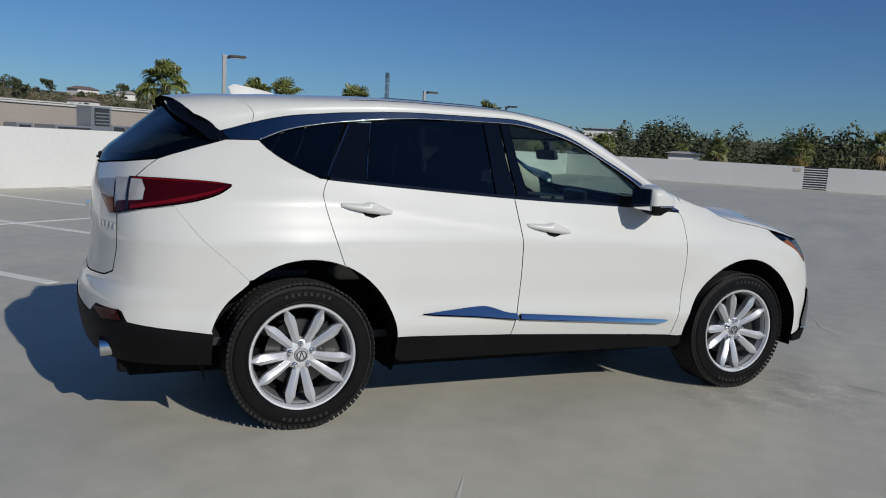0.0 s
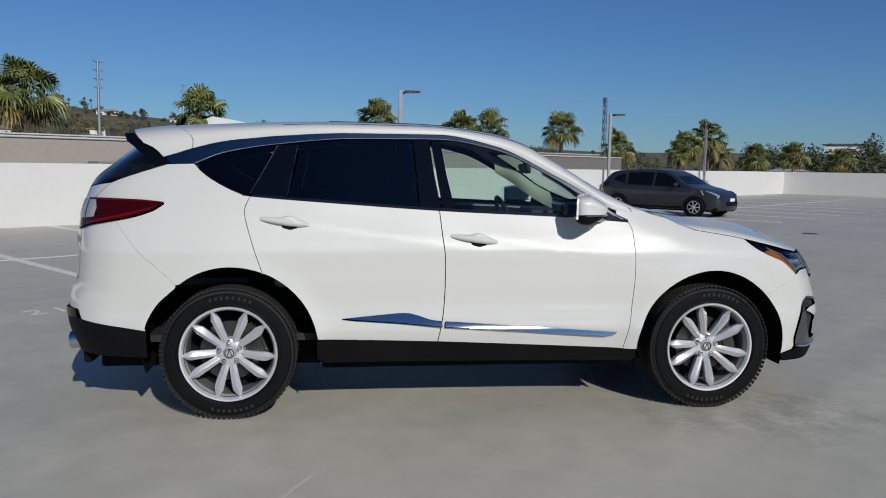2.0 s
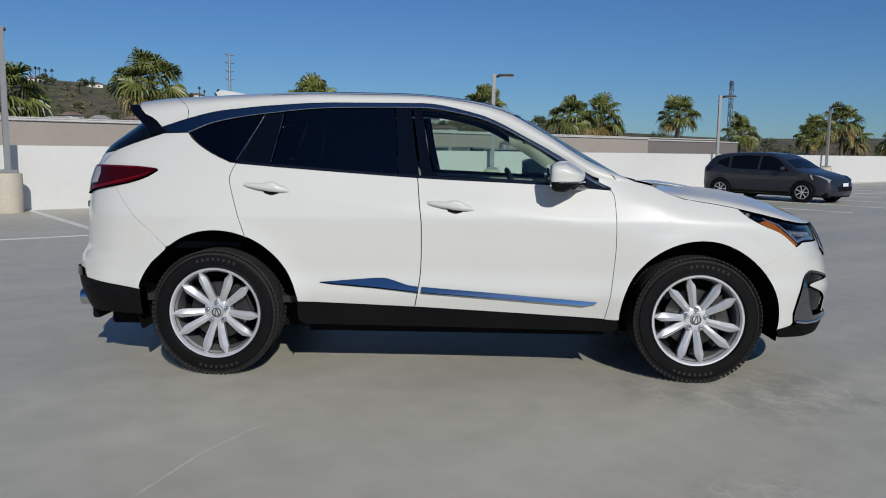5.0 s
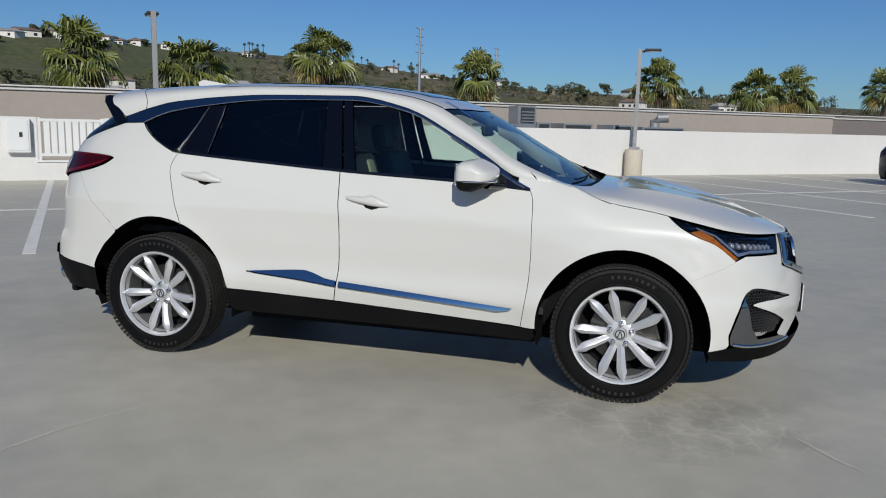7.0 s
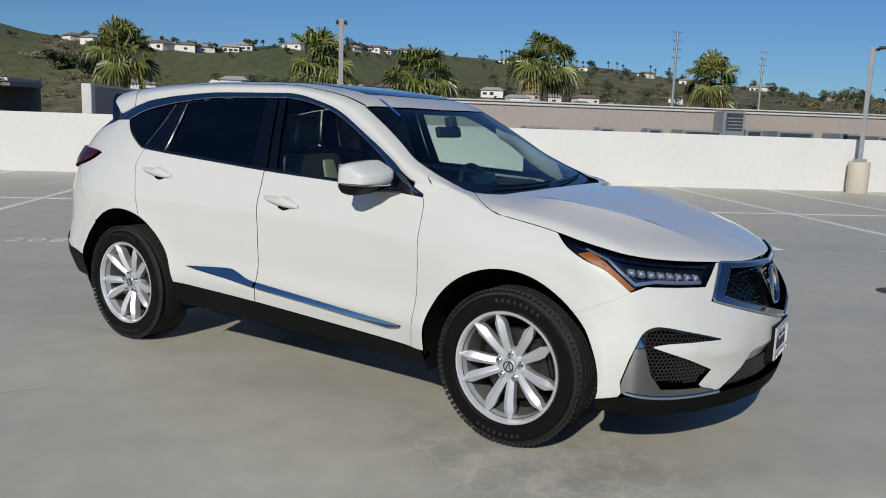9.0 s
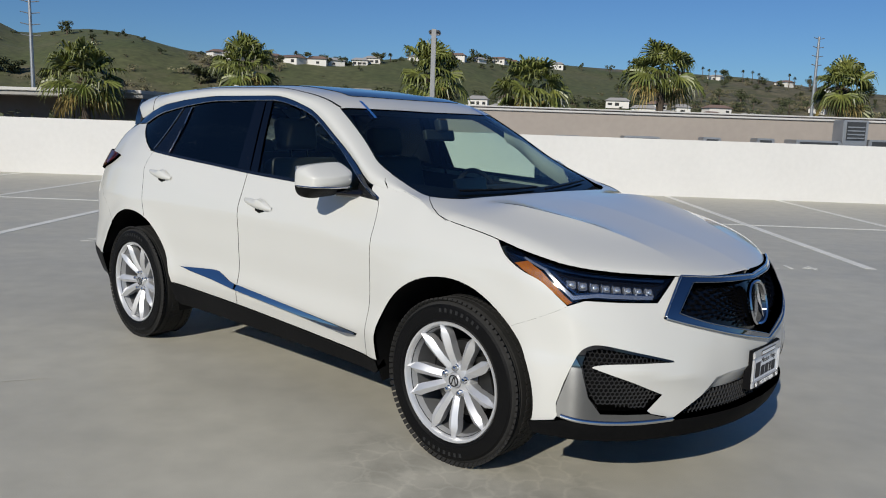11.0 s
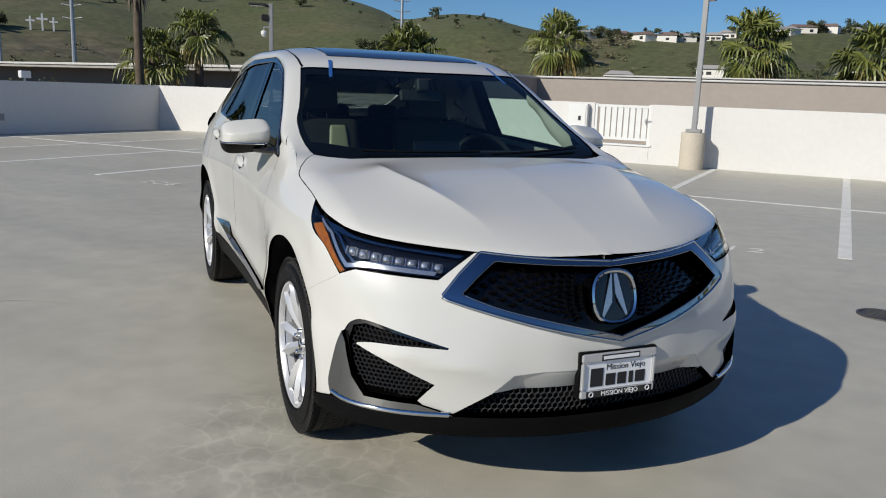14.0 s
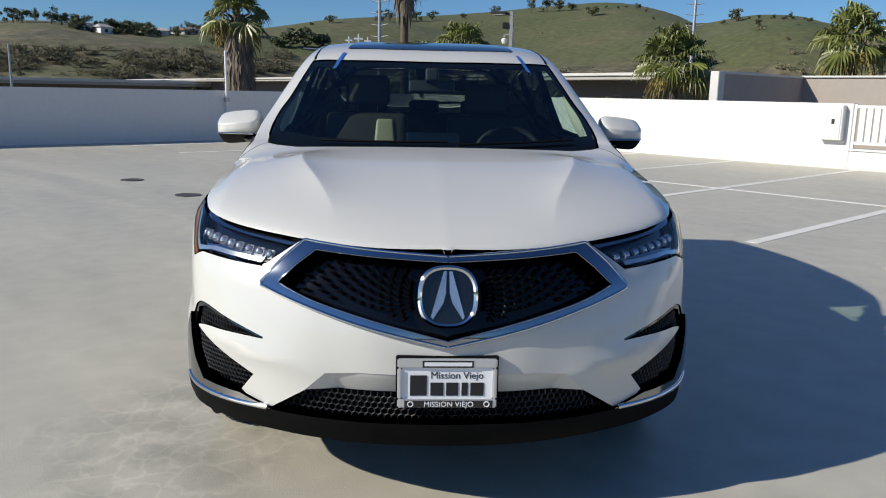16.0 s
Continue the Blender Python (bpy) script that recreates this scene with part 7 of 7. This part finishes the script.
woods("hill_brush", brush, "low grey-green chaparral brush on the hillsides", M_BRUSH, leaves=90, seed=10, size=0.14)
thicket = []
for i in range(330):
    az = rng.uniform(147.5, 172)
    el = 0.75 + 1.35 * rng.random() ** 1.6 + 0.35 * math.sin(az * 0.9)
    u, v, z = hill_spot(az, el)
    h = rng.choice((0.8, 1.2, 1.6, 2.0, 2.6, 3.4))
    thicket.append((u, v, z - 0.6, h * rng.uniform(0.8, 1.4), h))
woods("valley_thicket", thicket, "dense olive-brown thicket along the foot of the western hills", M_THICKET, leaves=380, seed=16, size=0.062)
bushes = []
for az, el, h in ((150.2, 3.55, 5.0), (146.6, 2.9, 7.5), (147.6, 2.8, 6.0), (145.4, 3.0, 5.5), (152.0, 2.4, 5.0), (121.6, 2.35, 6.5), (120.4, 2.2, 5.0), (118.5, 2.1, 3.5), (106.8, 2.0, 7.0), (109.0, 2.2, 6.0), (135.5, 1.6, 3.0), (131.0, 1.9, 2.6)):
    u, v, z = hill_spot(az, el)
    bushes.append((u, v, z - 0.6, h * 0.75, h))
woods("hill_oaks", bushes, "lone dark oaks and bushes dotted on the green hills", M_LEAF, leaves=1300, seed=15, size=0.10)
hedge = []
for i in range(84):
    d = i * 1.25
    hedge.append((-14.2 - 0.989 * d, 29.4 + 0.148 * d + rng.uniform(-0.3, 0.3), -0.9, 0.95, rng.uniform(2.15, 2.5)))
woods("planter_hedge", hedge, "clipped green hedge under the long fascia", M_LEAF, leaves=60, seed=12)


# ---- houses on the ridge ----
def house(u, v, z, w, d, h, turn, label="white stucco house with a low tiled roof on the ridge", group="ridge houses", rise=1.1):
    ob = thing("house", label, "house", DECK @ pose(u, v, z - 0.5, 0, 0, turn), group=group)
    part("wall", boxes((-w / 2, w / 2, -d / 2, d / 2, 0, h)), M_HOUSE, ob)
    bm = bmesh.new()
    o = 0.5
    vs = [bm.verts.new(p) for p in ((-w / 2 - o, -d / 2 - o, h), (w / 2 + o, -d / 2 - o, h), (w / 2 + o, d / 2 + o, h), (-w / 2 - o, d / 2 + o, h), (-w / 3, 0, h + rise), (w / 3, 0, h + rise))]
    for f in ((0, 1, 5, 4), (2, 3, 4, 5), (1, 2, 5), (3, 0, 4), (3, 2, 1, 0)):
        bm.faces.new([vs[i] for i in f])
    part("roof", bm, M_TILE if rng.random() < 0.4 else M_TILE_GREY, ob)
    for k in (rng.choice(((-1, 1), (0,), (-1, 0, 1), (1,), (-1, 0)))):
        x, ww, hh = k * w * 0.3 + rng.uniform(-0.3, 0.3), rng.uniform(0.35, 0.7), rng.uniform(0.3, 0.5)
        part("window", boxes((x - ww, x + ww, -d / 2 - 0.06, -d / 2, h * 0.55 - hh, h * 0.55 + hh)), M_DARK, ob)
    return ob


rng = random.Random(21)
yard = []
for az in (62, 66, 69.5, 73, 76, 78.5, 84, 86, 87.2, 88.6, 90, 91.2, 92.6, 94, 97, 98.6, 100.1, 101.4, 103, 104.5, 106, 107.6, 49, 52, 57):
    u, v, z = hill_spot(az + rng.uniform(-0.5, 0.5), RIDGE(az) - rng.uniform(0.02, 0.14))
    house(u, v, z - 0.6, rng.uniform(5, 10), 5.5, rng.uniform(2.0, 3.0), az - 90 + rng.uniform(-45, 45))
    for k in range(rng.choice((1, 2, 3))):
        a = az + rng.uniform(-1.3, 1.3)
        u, v, z = hill_spot(a, RIDGE(a) - 0.1)
        h = rng.choice((1.6, 2.2, 3.0, 4.5))
        yard.append((u, v, z - 0.8, h * rng.uniform(0.45, 0.8), h))
for az in (151.2, 152.6, 153.9, 154.8, 156.3, 157.4, 158.6, 159.8, 160.8):
    u, v, z = hill_spot(az, RIDGE(az) - rng.uniform(0.08, 0.25))
    house(u, v, z - 0.4, rng.uniform(4, 7), 5.0, rng.uniform(1.6, 2.4), az - 90 + rng.uniform(-40, 40))
    for k in range(5):
        a = az + rng.uniform(-0.8, 0.8)
        u, v, z = hill_spot(a, RIDGE(a) - rng.uniform(0.05, 0.3))
        h = rng.choice((2.2, 3.0, 4.0, 5.0))
        yard.append((u, v, z - 0.8, h * rng.choice((0.22, 0.3, 0.6, 0.8)), h))
woods("garden_trees", yard, "garden trees and shrubs among the ridge houses", M_LEAF, leaves=900, seed=14, size=0.10)
for az, el in ((84, 0.9), (80, 0.8), (76.5, 0.75), (104, 1.0), (71, 0.8), (88, 0.95), (67, 1.6), (87.4, 1.56), (79.8, 1.58), (77.2, 1.47), (75.5, 1.38), (73.2, 1.36), (97.9, 1.58), (89.6, 1.44), (84.2, 1.5), (52, 1.1), (46, 0.9), (73.5, 0.9), (78, 1.1), (95, 0.8)):
    u, v, z = hill_spot(az, el)
    house(u, v, z, rng.uniform(4, 8), 5, 2.4, az - 90 + rng.uniform(-50, 50))

for az, r, top, w in ((16.5, 182, 8.0, 8.0), (11.4, 108, 3.1, 4.0), (20.4, 108, 2.4, 4.6), (22.6, 110, 1.9, 4.0)):
    house(r * math.cos(radians(az)), r * math.sin(radians(az)) - 4.7, GROUND_Z, w, 6.0, top - GROUND_Z - 0.6, az - 90, "white stucco building standing among the trees east of the deck", "eastern houses", 0.3)


def skyline_palm(az, el, seed):
    """A slim palm on the ridge, a thin trunk under a small round head."""
    rng = random.Random(seed)
    u, v, z = hill_spot(az, RIDGE(az) - 0.12)
    top = math.hypot(u, v + 4.7) * math.tan(radians(el)) + 1.4 - z
    ob = thing("skyline_palm", "slim distant palm standing above the ridge line", "palm tree", DECK @ pose(u, v, z), group="ridge palms")
    bm = bmesh.new()
    tube(bm, ((0, 0, -1), (0.1, 0, top * 0.5), (0, 0, top - 0.7)), [0.22, 0.17, 0.14], seg=6)
    part("trunk", bm, M_BARK, ob)
    bm = bmesh.new()
    for i in range(26):
        e, a = radians(75 - 120 * i / 26), i * 2.4 + rng.uniform(-0.2, 0.2)
        d = Vector((math.cos(e) * math.cos(a), math.cos(e) * math.sin(a), math.sin(e)))
        t = d.cross(Vector((0, 0, 1))).normalized() * 0.22
        p = Vector((0, 0, top - 0.75))
        q = p + d * 1.05 + Vector((0, 0, -0.2))
        bm.faces.new([bm.verts.new(x) for x in (p, p + d * 0.6 + t, q, p + d * 0.6 - t)])
    part("crown", bm, M_LEAF, ob, degrees=180)


for i, (az, el) in enumerate(((79.25, 4.93), (78.94, 5.02), (78.71, 4.99), (78.37, 4.9), (77.99, 4.91), (71.76, 4.39), (71.16, 4.34), (70.76, 4.19), (68.88, 4.17), (68.55, 3.95), (67.63, 4.05), (67.23, 3.95), (96.0, 4.99), (102.6, 4.86), (74.34, 4.58), (73.93, 4.44), (73.5, 4.37))):
    skyline_palm(az, el, 200 + i)

# ---- poles, crosses and the far tower ----
for u, v, top in ((83.4, 194.5, 25.9), (135, 246, 27.2), (-84.5, 146.4, 22.6), (-116, 90, 18.2)):
    ob = thing("utility_pole", "tall pale transmission pole with cross arms", "utility pole", DECK @ pose(u, v, GROUND_Z, 0, 0, 25), group="utility poles")
    bm = bmesh.new()
    tube(bm, ((0, 0, 0), (0, 0, top - GROUND_Z)), [0.50, 0.27], seg=10)
    part("pole", bm, M_GALV, ob)
    for k in range(4):
        z = top - GROUND_Z - 0.6 - 2.1 * k
        bm = bmesh.new()
        tube(bm, ((-1.7, 0, z + 0.3), (0, 0, z), (1.7, 0, z + 0.3)), 0.10, seg=6)
        part("crossarm", bm, M_GALV, ob)
for u, v, top, arm in ((-110, 72.6, 8.1, 2.6), (-88.5, 20.2, 5.5, 0)):
    ob = thing("street_lamp", "slim grey street lamp pole beyond the deck", "street lamp", DECK @ pose(u, v, GROUND_Z, 0, 0, 55), group="street lamps")
    bm = bmesh.new()
    tube(bm, ((0, 0, 0), (0, 0, top - GROUND_Z)), [0.30, 0.20] if arm else [0.16, 0.10], seg=10)
    part("pole", bm, M_GALV, ob)
    if arm:
        bm = bmesh.new()
        tube(bm, ((0, 0, top - GROUND_Z), (-arm, 0, top - GROUND_Z + 0.1)), 0.15, seg=8)
        part("arm", bm, M_GALV, ob)
for az, el in ((143.56, 2.80), (142.88, 2.83), (142.24, 2.86)):
    u, v, z = hill_spot(az, el)
    ob = thing("hill_cross", "white wooden cross standing on the green hillside", "cross", DECK @ pose(u, v, z, 0, 0, 53), group="hill crosses")
    big = 1.25 if az == 142.88 else 1.0
    part("upright", boxes((-0.26, 0.26, -0.26, 0.26, -1, 4.2 * big)), M_CROSS, ob)
    part("crossbar", boxes((-1.25 * big, 1.25 * big, -0.22, 0.22, 2.6 * big, 3.1 * big)), M_CROSS, ob)
tower = thing("lattice_mast", "thin blue-grey lattice mast in the distance", "mast", DECK @ pose(130, 78, GROUND_Z))
bm = bmesh.new()
for x, y in ((-0.6, -0.6), (0.6, -0.6), (0.6, 0.6), (-0.6, 0.6)):
    tube(bm, ((x * 0.6, y * 0.6, 0), (x * 0.42, y * 0.42, 22)), 0.07, seg=5)
part("legs", bm, M_CRANE, tower)
bm = bmesh.new()
for k in range(14):
    z = k * 1.6
    s = 0.36 - 0.11 * z / 22
    for a, b in (((-s, -s), (s, -s)), ((s, -s), (s, s)), ((s, s), (-s, s)), ((-s, s), (-s, -s))):
        tube(bm, ((*a, z), (*b, z + 1.6)), 0.06, seg=4)
part("bracing", bm, M_CRANE, tower)
part("head", boxes((-0.34, 0.34, -0.34, 0.34, 21.9, 22.8), bevel=0.12), M_CRANE, tower)


# ---- a second parked car ----
M_DARK_PAINT = material("dark_blue_grey_paint", (0.019, 0.021, 0.029), rough=0.3, spec=0.2, coat=0.5, second=(0.024, 0.027, 0.036), scale=1.5)
M_DARK_GLASS = material("dark_side_glass", (0.003, 0.0035, 0.004), rough=0.03, spec=0.4)
HB_TOP = curve1((-2.06, -2.0, -1.86, -1.62, -1.45, -0.9, -0.3, 0.2, 0.55, 0.98, 1.15, 1.5, 1.82, 2.0, 2.06), (0.62, 0.92, 1.12, 1.36, 1.42, 1.46, 1.47, 1.44, 1.30, 1.02, 0.955, 0.87, 0.745, 0.60, 0.46))
HB_HALF = curve1((-2.06, -1.95, -1.6, -1.0, 0.0, 1.0, 1.5, 1.85, 2.06), (0.56, 0.70, 0.82, 0.85, 0.855, 0.85, 0.81, 0.70, 0.45))


def hatch_y(x, z):
    """Half width of the hatchback at a station and height."""
    y = HB_HALF(x)
    if z > 0.92:
        y -= (z - 0.92) * 0.42
    return y - 0.10 * smooth((0.5 - z) / 0.3) ** 2


def hatchback(m):
    ob = thing("hatchback", "small dark blue-grey hatchback parked nose to the aisle", "car", m)
    bm = bmesh.new()
    rows = []
    for i in range(42):
        x = -2.06 + 4.12 * i / 41
        top = HB_TOP(x)
        row = []
        for z in (0.22, 0.34, 0.5, 0.7, 0.86, 0.95, 1.1, 1.25, 1.38):
            z = min(z, top - 0.025)
            row.append((x, hatch_y(x, z), z))
        row.append((x, hatch_y(x, top) * 0.86, top - 0.004))
        row.append((x, hatch_y(x, top) * 0.5, top + 0.012))
        ring = [bm.verts.new(q) for q in row] + [bm.verts.new((q[0], -q[1], q[2])) for q in row[::-1]]
        rows.append(ring)
    for a, b in zip(rows, rows[1:]):
        for k in range(len(a)):
            bm.faces.new((a[k], b[k], b[(k + 1) % len(a)], a[(k + 1) % len(a)]))
    bm.faces.new(rows[0][::-1])
    bm.faces.new(rows[-1])
    bmesh.ops.remove_doubles(bm, verts=bm.verts, dist=0.002)
    bmesh.ops.recalc_face_normals(bm, faces=bm.faces)
    body = part("body", bm, M_DARK_PAINT, ob, degrees=50)
    for s in (-1, 1):
        for name, poly, mat, label, lift in (("side_window", ((-0.98, 0.97), (-0.12, 0.95), (-0.12, 1.37), (-0.6, 1.385), (-1.0, 1.35)), M_DARK_GLASS, "", 0.006), ("side_window", ((-0.04, 0.95), (0.86, 0.93), (0.5, 1.24), (0.22, 1.36), (-0.04, 1.37)), M_DARK_GLASS, "", 0.006),
                                             ("side_window", ((-1.06, 0.99), (-1.12, 1.33), (-1.42, 1.22), (-1.5, 1.12)), M_DARK_GLASS, "", 0.006),
                                             ("tail_lamp", ((-1.96, 0.80), (-1.72, 0.88), (-1.60, 1.02), (-1.78, 1.04), (-1.93, 0.98)), M_RED, "red tail lamp", 0.010),
                                             ("headlamp", ((1.52, 0.70), (1.93, 0.60), (1.95, 0.70), (1.75, 0.80), (1.45, 0.84)), M_LED, "clear headlamp", 0.010),
                                             ("sill_trim", ((-0.95, 0.24), (0.88, 0.24), (0.86, 0.31), (-0.93, 0.31)), M_CLAD, "", 0.008), ("door_handle", ((-0.75, 0.86), (-0.55, 0.86), (-0.55, 0.885), (-0.75, 0.885)), M_DARK_PAINT, "", 0.025), ("door_handle", ((0.0, 0.85), (0.2, 0.85), (0.2, 0.875), (0.0, 0.875)), M_DARK_PAINT, "", 0.025)):
            bm = bmesh.new()
            out = [Vector((x, (hatch_y(x, z) + lift) * s, z)) for x, z in poly]
            inn = [Vector((q.x, q.y - (lift + 0.02) * s, q.z)) for q in out]
            vo, vi = [bm.verts.new(q) for q in out], [bm.verts.new(q) for q in inn]
            bm.faces.new(vo)
            for k in range(len(vo)):
                bm.faces.new((vo[k], vi[k], vi[(k + 1) % len(vo)], vo[(k + 1) % len(vo)]))
            bmesh.ops.recalc_face_normals(bm, faces=bm.faces)
            part(name, bm, mat, ob, label)
        bm = bmesh.new()
        bmesh.ops.create_uvsphere(bm, u_segments=14, v_segments=8, radius=1, matrix=Matrix.Translation((0.72, 0.94 * s, 1.0)) @ Matrix.Diagonal((0.07, 0.11, 0.075, 1)))
        part("door_mirror", bm, M_DARK_PAINT, ob)
        for x in (-1.28, 1.285):
            bm = bmesh.new()
            lathe(bm, ((0.0, 0.0), (0.35, 0.0), (0.35, 0.02), (0.0, 0.02)), seg=32)
            part("wheel_arch", bm, M_WELL, ob, m=pose(x, (hatch_y(x, 0.5) + (0.004 if s > 0 else 0.004)) * s - (0.0 if s > 0 else 0.02), 0.32))
            bm = bmesh.new()
            lathe(bm, ((0.19, 0.06), (0.29, 0.07), (0.31, 0.03), (0.31, -0.05), (0.285, -0.075), (0.20, -0.07), (0.19, -0.04)), seg=36)
            tyre = part("wheel", bm, M_RUBBER, ob, "black tyre on a silver wheel", m=pose(x, 0.80 * s, 0.31, 0, 0, 180 if s > 0 else 0))
            bm = bmesh.new()
            lathe(bm, ((0.0, -0.02), (0.18, -0.02), (0.19, -0.05), (0.20, -0.072), (0.185, -0.075)), seg=36)
            part("rim", bm, M_ALLOY, tyre)
            for k in range(7):
                bm = bmesh.new()
                box(bm, 0.0, 0.185, -0.072, -0.05, -0.014, 0.014, bevel=0.005)
                part("spoke", bm, M_ALLOY, tyre, m=pose(0, 0, 0, 0, k * 360 / 7, 0))
    # windscreen, hatch glass, grille, plates
    for name, x0, x1, w0, w1 in (("windscreen", 0.62, 0.96, 0.56, 0.66), ("rear_glass", -1.66, -1.88, 0.52, 0.60)):
        bm = bmesh.new()
        rows = []
        for k in range(7):
            t = k / 6
            x, w = x0 + (x1 - x0) * t, w0 + (w1 - w0) * t
            rows.append([bm.verts.new((x + (0.02 if x > 0 else -0.02), w * y, HB_TOP(x) + 0.03 - 0.03 * abs(y))) for y in (-1, -0.5, 0, 0.5, 1)])
        for a, b in zip(rows, rows[1:]):
            for k in range(4):
                bm.faces.new((a[k], b[k], b[k + 1], a[k + 1]))
        bmesh.ops.recalc_face_normals(bm, faces=bm.faces)
        bmesh.ops.solidify(bm, geom=bm.faces[:], thickness=0.015)
        part(name, bm, M_DARK_GLASS, ob)
    part("grille", boxes((2.03, 2.075, -0.38, 0.38, 0.36, 0.50), bevel=0.01), M_CLAD, ob)
    part("front_plate", boxes((2.075, 2.085, -0.15, 0.15, 0.50, 0.60), bevel=0.003), M_PLATE, ob, "white front plate")
    part("rear_plate", boxes((-2.085, -2.07, -0.16, 0.16, 0.56, 0.68), bevel=0.003), M_PLATE, ob, "white rear plate")
    part("underbody", boxes((-1.9, 1.9, -0.66, 0.66, 0.17, 0.3)), M_WELL, ob)
    return ob


hatchback(DECK @ pose(18.75, 7.95, 0, 0, 0, -90) @ Matrix.Diagonal((0.98, 1.0, 0.93, 1.0)))
